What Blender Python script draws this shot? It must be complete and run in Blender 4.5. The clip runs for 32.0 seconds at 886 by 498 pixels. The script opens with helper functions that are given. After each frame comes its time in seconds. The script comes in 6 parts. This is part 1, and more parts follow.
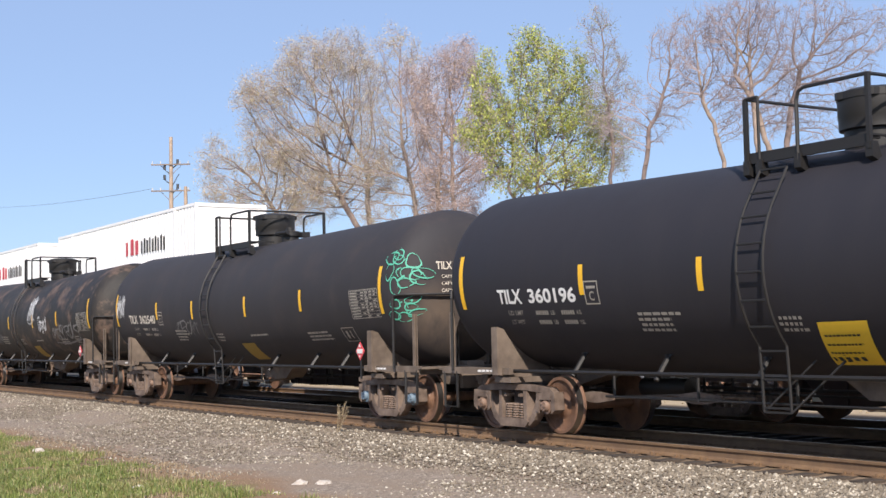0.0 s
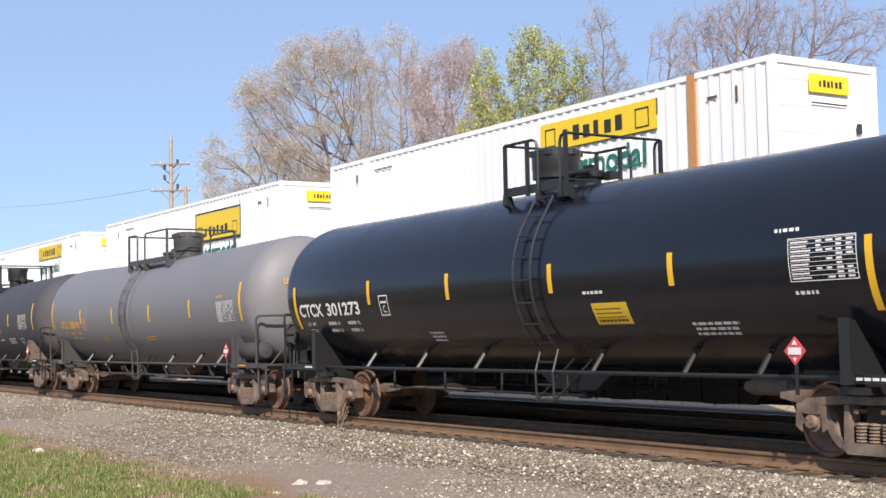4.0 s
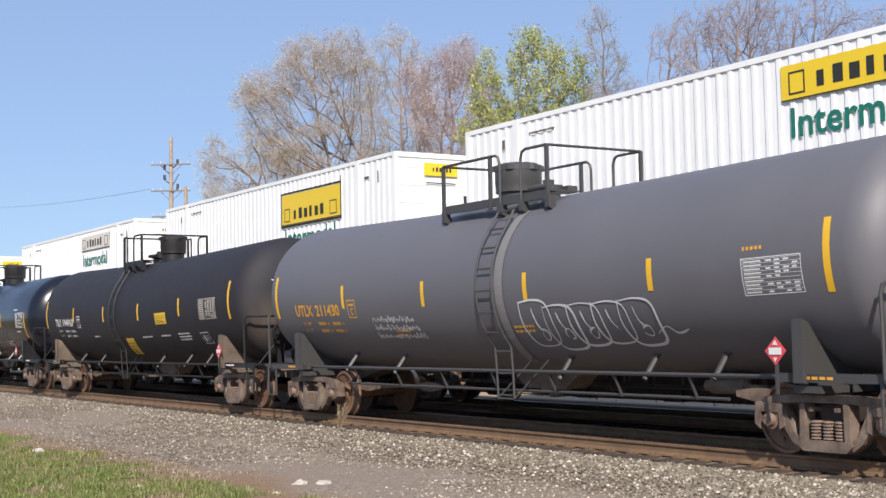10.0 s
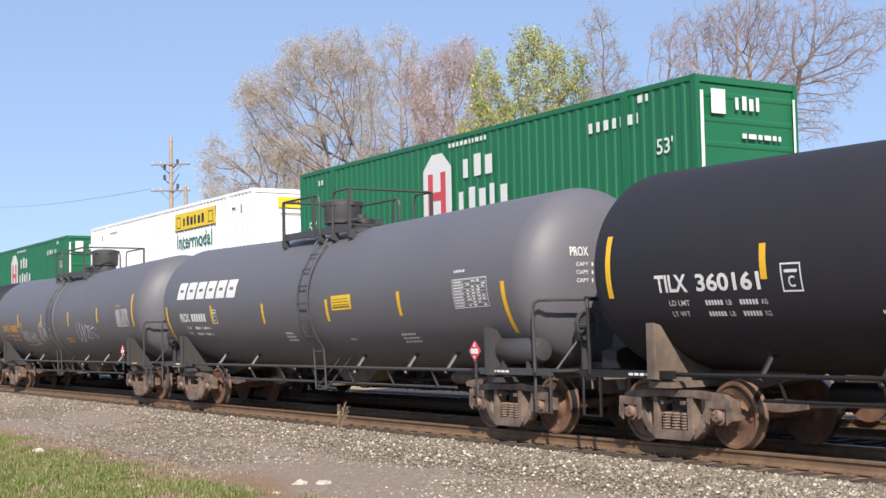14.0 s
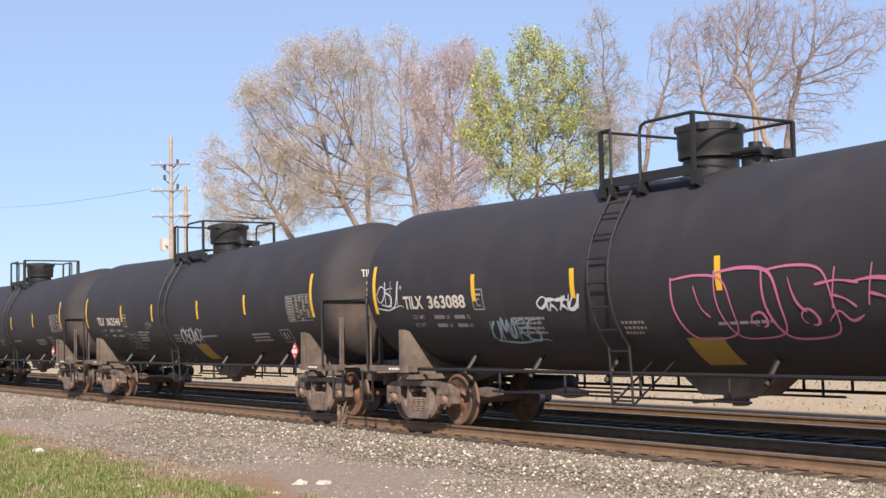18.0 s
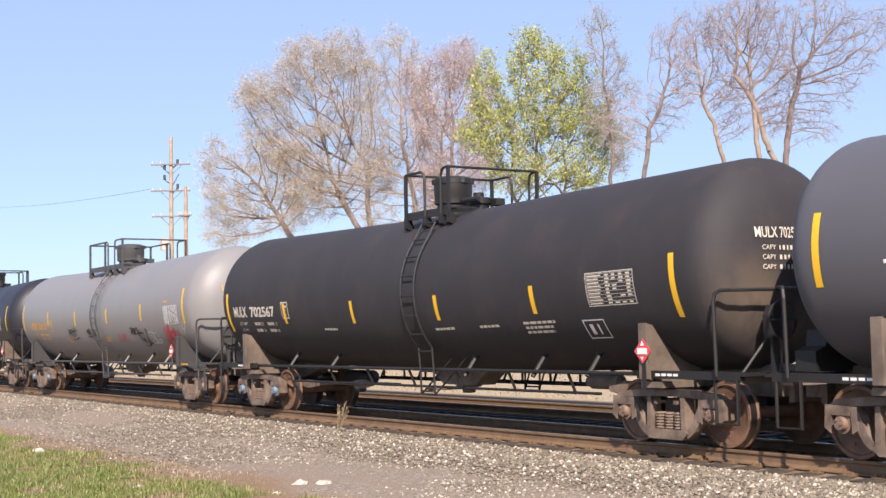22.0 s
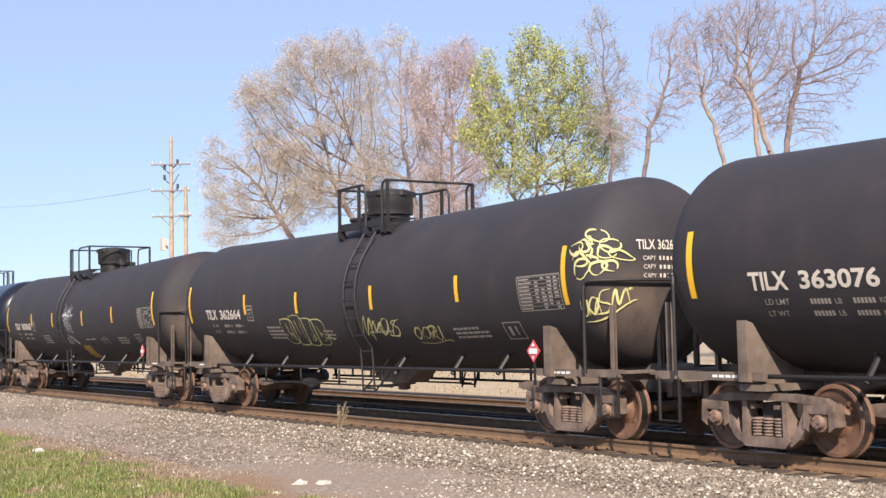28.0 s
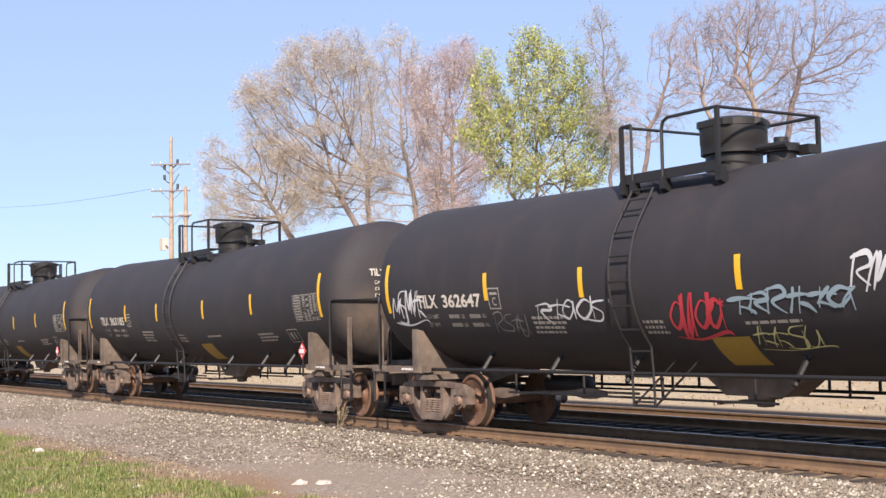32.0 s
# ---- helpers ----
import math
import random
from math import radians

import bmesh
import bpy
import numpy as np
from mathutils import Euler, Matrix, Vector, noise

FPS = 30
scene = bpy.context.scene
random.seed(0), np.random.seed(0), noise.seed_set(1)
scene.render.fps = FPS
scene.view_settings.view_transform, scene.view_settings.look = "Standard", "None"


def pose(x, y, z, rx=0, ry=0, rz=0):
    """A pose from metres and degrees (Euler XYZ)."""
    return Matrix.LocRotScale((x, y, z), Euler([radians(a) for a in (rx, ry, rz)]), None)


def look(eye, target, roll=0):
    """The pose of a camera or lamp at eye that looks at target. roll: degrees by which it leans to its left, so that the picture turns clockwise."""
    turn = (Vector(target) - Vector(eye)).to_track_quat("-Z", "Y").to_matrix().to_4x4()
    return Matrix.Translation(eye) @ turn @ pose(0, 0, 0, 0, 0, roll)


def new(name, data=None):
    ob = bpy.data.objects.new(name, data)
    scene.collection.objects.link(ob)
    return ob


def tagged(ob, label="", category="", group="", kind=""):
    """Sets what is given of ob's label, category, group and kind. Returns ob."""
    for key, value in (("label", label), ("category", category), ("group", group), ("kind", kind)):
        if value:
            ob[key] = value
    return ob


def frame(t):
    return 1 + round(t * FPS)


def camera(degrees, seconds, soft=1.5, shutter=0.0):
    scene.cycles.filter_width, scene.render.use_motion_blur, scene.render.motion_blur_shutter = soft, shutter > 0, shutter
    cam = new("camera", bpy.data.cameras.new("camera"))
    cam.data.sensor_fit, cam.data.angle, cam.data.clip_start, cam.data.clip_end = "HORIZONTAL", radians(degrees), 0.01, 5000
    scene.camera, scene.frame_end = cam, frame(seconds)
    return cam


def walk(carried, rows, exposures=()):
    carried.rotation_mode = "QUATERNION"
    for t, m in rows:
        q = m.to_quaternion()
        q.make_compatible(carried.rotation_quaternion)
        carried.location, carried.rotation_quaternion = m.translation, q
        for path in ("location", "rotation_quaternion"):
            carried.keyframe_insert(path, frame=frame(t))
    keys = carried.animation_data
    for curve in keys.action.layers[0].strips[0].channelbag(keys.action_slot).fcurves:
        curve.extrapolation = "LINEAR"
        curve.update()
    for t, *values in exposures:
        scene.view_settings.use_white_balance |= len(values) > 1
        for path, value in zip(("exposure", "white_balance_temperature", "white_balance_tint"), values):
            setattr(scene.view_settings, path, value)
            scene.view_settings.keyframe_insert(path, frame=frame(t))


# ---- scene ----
# World: x along the tracks (to the right), y across them, z up from the near rail's top.
EYE_Z = 1.601
LENGTH = 32.0
cam = camera(37.28, LENGTH, soft=1.5)
EYE = (0.0, 0.0, EYE_Z)
AHEAD = (-0.84468, 0.53123, 0.06565)
VIEW = look(EYE, (AHEAD[0] * 50, AHEAD[1] * 50, EYE_Z + AHEAD[2] * 50), -1.11)
walk(cam, [(0.0, VIEW), (LENGTH, VIEW)],
     exposures=[(0.0, 0.04, 6150.0, 11.0), (1.2, 0.22, 6350.0, 13.0), (2.2, 0.27, 6450.0, 13.0), (3.2, 0.24, 6400.0, 13.0), (4.0, 0.08, 6200.0, 11.0), (6.0, 0.02, 6150.0, 11.0), (8.0, -0.04, 6100.0, 10.5), (10.0, -0.10, 6050.0, 10.0), (12.0, -0.16, 5800.0, 9.0), (13.0, 0.05, 6000.0, 10.0), (15.5, 0.06, 6200.0, 11.0), (17.0, 0.10, 6300.0, 12.0), (19.5, 0.26, 6400.0, 15.0), (22.0, 0.31, 6400.0, 15.0), (32.0, 0.31, 6400.0, 15.0)])

# ---- light ----
SUN_EL, SUN_AZ = radians(36), radians(122)
SUN_DIR = Vector((math.sin(SUN_AZ) * math.cos(SUN_EL), math.cos(SUN_AZ) * math.cos(SUN_EL), math.sin(SUN_EL)))
world = bpy.data.worlds.new("world")
scene.world = world
world.use_nodes = True
wn = world.node_tree
sky = wn.nodes.new("ShaderNodeTexSky")
sky.sky_type = "NISHITA"
sky.sun_disc = False
sky.sun_elevation, sky.sun_rotation = SUN_EL, SUN_AZ
sky.air_density, sky.dust_density, sky.ozone_density = 0.9, 0.8, 1.1
sky.altitude = 800.0
wn.nodes["Background"].inputs["Strength"].default_value = 0.133
hue = wn.nodes.new("ShaderNodeMix")
hue.data_type, hue.blend_type = "RGBA", "MULTIPLY"
hue.inputs[0].default_value = 1.0
hue.inputs[7].default_value = (0.88, 1.0, 1.06, 1.0)
wn.links.new(sky.outputs[0], hue.inputs[6])
haze = wn.nodes.new("ShaderNodeMix")
haze.data_type = "RGBA"
haze.inputs[0].default_value = 0.6
haze.inputs[7].default_value = (3.4, 4.15, 6.0, 1.0)
wn.links.new(hue.outputs[2], haze.inputs[6])
wn.links.new(haze.outputs[2], wn.nodes["Background"].inputs[0])
sun = new("sun", bpy.data.lights.new("sun", "SUN"))
sun.data.energy, sun.data.angle, sun.data.color = 6.0, radians(0.53), (1.0, 0.88, 0.74)
sun.matrix_world = look(SUN_DIR * 60, (0, 0, 0))


# ---- materials ----
def rgb(c):
    return (c[0], c[1], c[2], 1.0)


class Nodes:
    """A small wrapper to write node materials briefly."""

    def __init__(self, name, rough=0.6, metal=0.0, spec=0.5):
        self.mat = bpy.data.materials.new(name)
        self.mat.use_nodes = True
        self.t = self.mat.node_tree
        self.b = self.t.nodes["Principled BSDF"]
        self.b.inputs["Roughness"].default_value = rough
        self.b.inputs["Metallic"].default_value = metal
        self.b.inputs["Specular IOR Level"].default_value = spec
        self.pos = None

    def node(self, kind, **inputs):
        n = self.t.nodes.new(kind)
        for k, v in inputs.items():
            n.inputs[k].default_value = v
        return n

    def link(self, a, b):
        self.t.links.new(a, b)

    def where(self):
        if self.pos is None:
            self.pos = self.node("ShaderNodeTexCoord").outputs["Object"]
        return self.pos

    def noise(self, scale, detail=4.0, rough=0.6, stretch=None):
        n = self.node("ShaderNodeTexNoise", Scale=scale, Detail=detail, Roughness=rough)
        src = self.where()
        if stretch:
            m = self.node("ShaderNodeMapping", Scale=stretch)
            self.link(src, m.inputs["Vector"])
            src = m.outputs[0]
        self.link(src, n.inputs["Vector"])
        return n.outputs["Fac"]

    def ramp(self, fac, stops):
        n = self.node("ShaderNodeValToRGB")
        e = n.color_ramp.elements
        e[0].position, e[0].color = stops[0][0], rgb(stops[0][1])
        e[1].position, e[1].color = stops[-1][0], rgb(stops[-1][1])
        for p, c in stops[1:-1]:
            x = e.new(p)
            x.color = rgb(c)
        self.link(fac, n.inputs["Fac"])
        return n.outputs["Color"]

    def mix(self, fac, a, b, blend="MIX"):
        n = self.node("ShaderNodeMix")
        n.data_type, n.blend_type = "RGBA", blend
        for socket, v in ((n.inputs[0], fac), (n.inputs[6], a), (n.inputs[7], b)):
            if isinstance(v, (int, float)):
                socket.default_value = v
            elif isinstance(v, tuple):
                socket.default_value = rgb(v)
            else:
                self.link(v, socket)
        return n.outputs[2]

    def band(self, fac, lo, hi, out0=0.0, out1=1.0):
        n = self.node("ShaderNodeMapRange")
        n.inputs["From Min"].default_value, n.inputs["From Max"].default_value = lo, hi
        n.inputs["To Min"].default_value, n.inputs["To Max"].default_value = out0, out1
        self.link(fac, n.inputs["Value"])
        return n.outputs[0]

    def color(self, c):
        self.link(c, self.b.inputs["Base Color"])

    def rough(self, c):
        self.link(c, self.b.inputs["Roughness"])

    def bump(self, h, strength=0.3, dist=0.01):
        n = self.node("ShaderNodeBump", Strength=strength, Distance=dist)
        self.link(h, n.inputs["Height"])
        self.link(n.outputs[0], self.b.inputs["Normal"])


def flecked(name, base, dark, scale=6.0, rough=0.6, metal=0.0, bump=0.25, spec=0.5, fine=60.0):
    """Colour that wanders between two tones at two scales, with fine relief."""
    n = Nodes(name, rough, metal, spec)
    big, small = n.noise(scale), n.noise(fine, 3.0)
    c = n.mix(n.band(big, 0.35, 0.68), base, dark)
    c = n.mix(n.band(small, 0.5, 0.8, 0.0, 0.5), c, tuple(v * 0.55 for v in base))
    n.color(c)
    n.bump(small, bump, 0.004)
    return n.mat


def tank_paint(name, base, rough, dust=0.15, rust=0.0, dust_color=(0.16, 0.125, 0.095), spec=0.5, ends=0.0):
    """Weathered tank paint: vertical streaks of dust, faint plate tones, a little rust."""
    n = Nodes(name, rough, 0.0, spec)
    streak = n.noise(1.3, 6.0, 0.6, (1.8, 1.0, 0.45))
    blotch = n.noise(0.55, 5.0, 0.6)
    grain = n.noise(45.0, 2.0)
    c = n.mix(n.band(blotch, 0.3, 0.75, 0.0, 0.3), base, tuple(v * 1.45 + 0.004 for v in base))
    c = n.mix(n.band(streak, 0.5, 0.85, 0.0, dust), c, dust_color)
    if rust:
        spots = n.noise(1.1, 8.0, 0.7)
        c = n.mix(n.band(spots, 0.50, 0.62, 0.0, rust), c, (0.20, 0.13, 0.095))
    if ends:
        # brake dust and road dirt thrown on the domed ends
        sep = n.node("ShaderNodeSeparateXYZ")
        n.link(n.where(), sep.inputs[0])
        far = n.node("ShaderNodeMath")
        far.operation = "ABSOLUTE"
        n.link(sep.outputs["X"], far.inputs[0])
        both = n.node("ShaderNodeMath")
        both.operation = "MULTIPLY"
        n.link(n.band(far.outputs[0], 8.0, 8.42, 0.0, ends), both.inputs[0])
        n.link(n.band(n.noise(1.6, 5.0, 0.6, (1.0, 1.0, 0.5)), 0.3, 0.6), both.inputs[1])
        low = n.node("ShaderNodeMath")
        low.operation = "MULTIPLY"
        n.link(both.outputs[0], low.inputs[0])
        n.link(n.band(sep.outputs["Z"], 2.75, 2.0), low.inputs[1])
        c = n.mix(low.outputs[0], c, (0.20, 0.145, 0.10))
    n.color(c)
    n.rough(n.band(blotch, 0.3, 0.8, rough - 0.05, rough + 0.13))
    n.bump(grain, 0.06, 0.004)
    return n.mat


def plain(name, base, rough=0.55, metal=0.0, spec=0.5, wear=0.25):
    n = Nodes(name, rough, metal, spec)
    w = n.noise(9.0, 6.0, 0.65)
    n.color(n.mix(n.band(w, 0.52, 0.78, 0.0, wear), base, tuple(v * 0.55 + 0.01 for v in base)))
    return n.mat


PAINT = {
    "black": tank_paint("black_tank_paint", (0.0195, 0.0182, 0.0235), 0.66, 0.05, 0.0, (0.13, 0.11, 0.10), spec=0.4, ends=0.4),
    "soot": tank_paint("sooty_black_tank_paint", (0.0275, 0.0252, 0.0285), 0.70, 0.09, 0.05, (0.14, 0.115, 0.10), spec=0.4, ends=0.55),
    "rusty": tank_paint("rust_stained_black_tank_paint", (0.02, 0.018, 0.017), 0.62, 0.28, 0.55, spec=0.4),
    "satin": tank_paint("satin_black_tank_paint", (0.017, 0.017, 0.024), 0.45, 0.02, 0.0, (0.12, 0.11, 0.10)),
    "gloss": tank_paint("glossy_black_tank_paint", (0.0065, 0.008, 0.015), 0.22, 0.01, 0.0),
    "dusk": tank_paint("dark_slate_tank_paint", (0.055, 0.053, 0.063), 0.66, 0.08, 0.0, (0.14, 0.12, 0.11), spec=0.4, ends=0.5),
    "slate": tank_paint("slate_grey_tank_paint", (0.088, 0.086, 0.098), 0.55, 0.08, 0.0, (0.15, 0.13, 0.12), ends=0.35),
    "ash": tank_paint("ash_grey_tank_paint", (0.17, 0.166, 0.176), 0.52, 0.12, 0.0),
    "grey": tank_paint("grey_tank_paint", (0.118, 0.115, 0.128), 0.5, 0.08, 0.0, (0.17, 0.15, 0.14), spec=0.5),
    "pale": tank_paint("pale_grey_tank_paint", (0.21, 0.202, 0.202), 0.45, 0.2, 0.0),
}
TRIM = {
    "black": plain("black_steel_fittings", (0.016, 0.0145, 0.014), 0.55),
    "gloss": plain("clean_black_steel_fittings", (0.018, 0.018, 0.019), 0.4),
    "grey": plain("grey_steel_fittings", (0.06, 0.058, 0.058), 0.5),
}
DUSTY = flecked("dust_coated_brown_steel", (0.20, 0.155, 0.12), (0.10, 0.075, 0.058), 2.2, 0.8)
CAST = flecked("dusty_brown_cast_steel", (0.23, 0.17, 0.13), (0.085, 0.058, 0.044), 4.0, 0.75)
SPRING = flecked("dusty_spring_steel", (0.30, 0.22, 0.17), (0.16, 0.11, 0.08), 9.0, 0.6)
WHEEL = flecked("rust_brown_wheel_steel", (0.22, 0.12, 0.072), (0.11, 0.062, 0.042), 4.0, 0.65)
TREAD = plain("polished_wheel_tread_steel", (0.26, 0.245, 0.235), 0.36, 1.0, wear=0.1)
CAP_BLUE = plain("blue_bearing_cap", (0.16, 0.22, 0.28), 0.5)
CAP_BROWN = flecked("brown_bearing_cap", (0.26, 0.17, 0.12), (0.13, 0.09, 0.07), 8.0, 0.6)
YELLOW = plain("yellow_reflective_tape", (0.80, 0.46, 0.02), 0.45, wear=0.12)
AMBER = plain("amber_lettering_paint", (0.72, 0.36, 0.04), 0.6, wear=0.35)
WHITE = plain("white_lettering_paint", (0.74, 0.73, 0.71), 0.6, wear=0.2)
DIM_WHITE = plain("dust_dulled_white_lettering", (0.64, 0.58, 0.49), 0.65, wear=0.35)
FADED = plain("faded_white_lettering_paint", (0.34, 0.31, 0.265), 0.65, wear=0.4)
RED = plain("red_placard_paint", (0.60, 0.07, 0.085), 0.5, wear=0.15)
PANEL_Y = plain("yellow_label_panel", (0.80, 0.52, 0.03), 0.5, wear=0.18)
MUD_Y = plain("soot_covered_yellow_panel", (0.33, 0.21, 0.03), 0.65, wear=0.5)
LINE_D = plain("dark_label_print", (0.03, 0.027, 0.022), 0.6, wear=0.05)
GRAF = {
    "white": plain("white_spray_paint", (0.62, 0.62, 0.62), 0.6, wear=0.3),
    "dim": plain("worn_white_spray_paint", (0.17, 0.165, 0.16), 0.65, wear=0.5),
    "green": plain("mint_green_spray_paint", (0.10, 0.42, 0.30), 0.6),
    "pink": plain("pink_spray_paint", (0.55, 0.16, 0.27), 0.6),
    "red": plain("red_spray_paint", (0.52, 0.04, 0.055), 0.6),
    "yellow": plain("pale_yellow_spray_paint", (0.58, 0.55, 0.24), 0.6),
    "black": plain("black_spray_paint", (0.02, 0.02, 0.022), 0.6),
    "blue": plain("pale_blue_spray_paint", (0.28, 0.37, 0.42), 0.6),
}
BOX_WHITE = tank_paint("white_container_paint", (0.88, 0.87, 0.85), 0.5, 0.10, 0.0, (0.55, 0.42, 0.30))
BOX_CREAM = tank_paint("creamy_container_paint", (0.76, 0.70, 0.61), 0.5, 0.25, 0.0, (0.5, 0.33, 0.2))
BOX_GREEN = tank_paint("green_container_paint", (0.012, 0.135, 0.055), 0.45, 0.10, 0.0, (0.05, 0.14, 0.08))
# for boxes down in the wells: their shade is put into the paint
BOX_SHADED = tank_paint("shade_darkened_container_paint", (0.06, 0.03, 0.028), 0.55, 0.10, 0.0, (0.10, 0.06, 0.045))
BOX_BROWN = plain("rust_brown_post_paint", (0.52, 0.26, 0.10), 0.6)
SIGN_Y = plain("yellow_sign_vinyl", (0.86, 0.60, 0.02), 0.45, wear=0.06)
SIGN_G = plain("dark_green_lettering", (0.015, 0.17, 0.12), 0.5, wear=0.05)
# well car brown, with the near train's shade worked into its tone
WELL = flecked("shade_darkened_brown_well_paint", (0.045, 0.025, 0.02), (0.025, 0.016, 0.014), 2.0, 0.65)
RAIL_SIDE = flecked("rusty_rail_steel", (0.21, 0.13, 0.07), (0.14, 0.085, 0.05), 3.0, 0.75, fine=25.0)
RAIL_TOP = plain("worn_rail_head_steel", (0.30, 0.26, 0.23), 0.35, 0.9, wear=0.3)
# far track's copy of the tie, its colour blackened in place of shade
TIE_FAR = flecked("shade_blackened_wooden_tie", (0.03, 0.027, 0.025), (0.016, 0.015, 0.015), 4.0, 0.9)
TIE = flecked("weathered_wooden_tie", (0.09, 0.07, 0.055), (0.04, 0.03, 0.024), 4.0, 0.9)
ARM = flecked("greyed_crossarm_wood", (0.26, 0.22, 0.20), (0.17, 0.14, 0.13), 3.0, 0.85)
POLE = flecked("weathered_utility_pole_wood", (0.46, 0.36, 0.28), (0.32, 0.24, 0.18), 3.0, 0.85)
METAL_D = plain("dark_grey_hardware", (0.06, 0.06, 0.065), 0.5, 0.3)
PALE_BOX = plain("pale_equipment_housing", (0.62, 0.52, 0.46), 0.5)
BARK = flecked("grey_brown_bark", (0.27, 0.21, 0.19), (0.16, 0.12, 0.11), 2.0, 0.9)
BARK_T = flecked("tan_lit_bark", (0.38, 0.30, 0.245), (0.24, 0.185, 0.155), 2.0, 0.9)
TWIG = plain("mauve_grey_twigs", (0.34, 0.285, 0.29), 0.85)
GLASSY = plain("white_insulator", (0.5, 0.5, 0.5), 0.3)


def leaf_material(name, a, b, *stops):
    n = Nodes(name, 0.6)
    g = n.node("ShaderNodeNewGeometry")
    n.color(n.ramp(g.outputs["Random Per Island"], [(0.0, a), *stops, (1.0, b)]))
    n.b.inputs["Transmission Weight"].default_value = 0.0
    return n.mat


LEAF = leaf_material("young_green_leaves", (0.17, 0.24, 0.045), (0.62, 0.60, 0.16), (0.5, (0.37, 0.42, 0.09)))
LEAF_THIN = leaf_material("thin_green_leaves", (0.20, 0.24, 0.06), (0.46, 0.42, 0.14))
BUD = leaf_material("ochre_spring_buds", (0.35, 0.31, 0.17), (0.64, 0.52, 0.42), (0.5, (0.50, 0.43, 0.29)))
BUD_R = leaf_material("rosy_spring_buds", (0.42, 0.31, 0.27), (0.64, 0.50, 0.43))
def grass_material():
    n = Nodes("spring_grass_blades", 0.6)
    g = n.node("ShaderNodeNewGeometry")
    green = n.ramp(g.outputs["Random Per Island"], [(0.0, (0.08, 0.115, 0.026)), (0.78, (0.20, 0.24, 0.06)), (1.0, (0.36, 0.30, 0.14))])
    dry = n.ramp(g.outputs["Random Per Island"], [(0.0, (0.14, 0.115, 0.055)), (1.0, (0.40, 0.30, 0.17))])
    n.color(n.mix(n.band(n.noise(1.6, 5.0, 0.7), 0.50, 0.66, 0.0, 0.75), green, dry))
    return n.mat


GRASS = grass_material()
STRAW = leaf_material("dry_straw_blades", (0.24, 0.18, 0.11), (0.42, 0.34, 0.22))
STONE = leaf_material("ballast_stones", (0.115, 0.095, 0.07), (0.62, 0.56, 0.46), (0.5, (0.20, 0.165, 0.12)), (0.85, (0.29, 0.245, 0.185)))


def ground_material():
    """Gravel apron, grass verge and dry field in one sheet, told apart by their place across the tracks."""
    n = Nodes("gravel_and_verge_ground", 0.95, 0.0, 0.2)
    sep = n.node("ShaderNodeSeparateXYZ")
    n.link(n.where(), sep.inputs[0])
    wob = n.noise(0.55, 4.0)
    add = n.node("ShaderNodeMath")
    n.link(sep.outputs["Y"], add.inputs[0])
    n.link(n.band(wob, 0.2, 0.8, -0.7, 0.7), add.inputs[1])
    y = add.outputs[0]
    pebble = n.node("ShaderNodeTexVoronoi", Scale=26.0)
    n.link(n.where(), pebble.inputs["Vector"])
    grain = n.noise(34.0, 4.0)
    stones = n.ramp(pebble.outputs["Color"], [(0.0, (0.165, 0.13, 0.10)), (0.6, (0.275, 0.222, 0.175)), (1.0, (0.47, 0.40, 0.33))])
    dirt = n.ramp(grain, [(0.3, (0.21, 0.163, 0.122)), (0.7, (0.34, 0.265, 0.20))])
    gravel = n.mix(n.band(n.noise(1.3, 4.0), 0.4, 0.62), stones, dirt)
    earth = n.ramp(grain, [(0.3, (0.20, 0.125, 0.075)), (0.75, (0.33, 0.22, 0.14))])
    c = n.mix(n.band(y, 7.4, 8.1), earth, gravel)
    turf = n.ramp(grain, [(0.3, (0.075, 0.10, 0.025)), (0.75, (0.19, 0.20, 0.06))])
    turf = n.mix(n.band(n.noise(1.7, 5.0), 0.44, 0.58), turf, earth)
    c = n.mix(n.band(y, 6.6, 7.3), turf, c)
    field = n.ramp(n.noise(5.0, 5.0), [(0.3, (0.33, 0.26, 0.165)), (0.7, (0.46, 0.37, 0.25))])
    c = n.mix(n.band(sep.outputs["Y"], 22.3, 22.9), c, field)
    between = n.ramp(n.noise(7.0, 5.0), [(0.3, (0.15, 0.108, 0.07)), (0.75, (0.29, 0.21, 0.14))])
    c = n.mix(n.band(y, 12.2, 12.75), c, between)
    c = n.mix(n.band(sep.outputs["Y"], 22.3, 22.8), c, field)
    # ballast round the far track, blackened to carry the train's shade
    shade_bed = n.ramp(grain, [(0.3, (0.012, 0.012, 0.013)), (0.75, (0.034, 0.03, 0.028))])
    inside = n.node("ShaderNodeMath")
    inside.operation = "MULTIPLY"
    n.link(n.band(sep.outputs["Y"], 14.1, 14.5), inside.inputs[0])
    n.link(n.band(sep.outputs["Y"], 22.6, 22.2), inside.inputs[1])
    c = n.mix(inside.outputs[0], c, shade_bed)
    n.color(c)
    n.bump(pebble.outputs["Distance"], 0.5, 0.02)
    return n.mat


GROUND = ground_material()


# ---- mesh helpers ----
def box(bm, x, y, z, sx, sy, sz, m=None):
    vs = []
    for dz in (-0.5, 0.5):
        for dx, dy in ((-0.5, -0.5), (0.5, -0.5), (0.5, 0.5), (-0.5, 0.5)):
            p = Vector((dx * sx, dy * sy, dz * sz))
            if m is not None:
                p = m @ p
            vs.append(bm.verts.new(p + Vector((x, y, z))))
    for f in ((3, 2, 1, 0), (4, 5, 6, 7), (0, 1, 5, 4), (1, 2, 6, 5), (2, 3, 7, 6), (3, 0, 4, 7)):
        bm.faces.new([vs[i] for i in f])


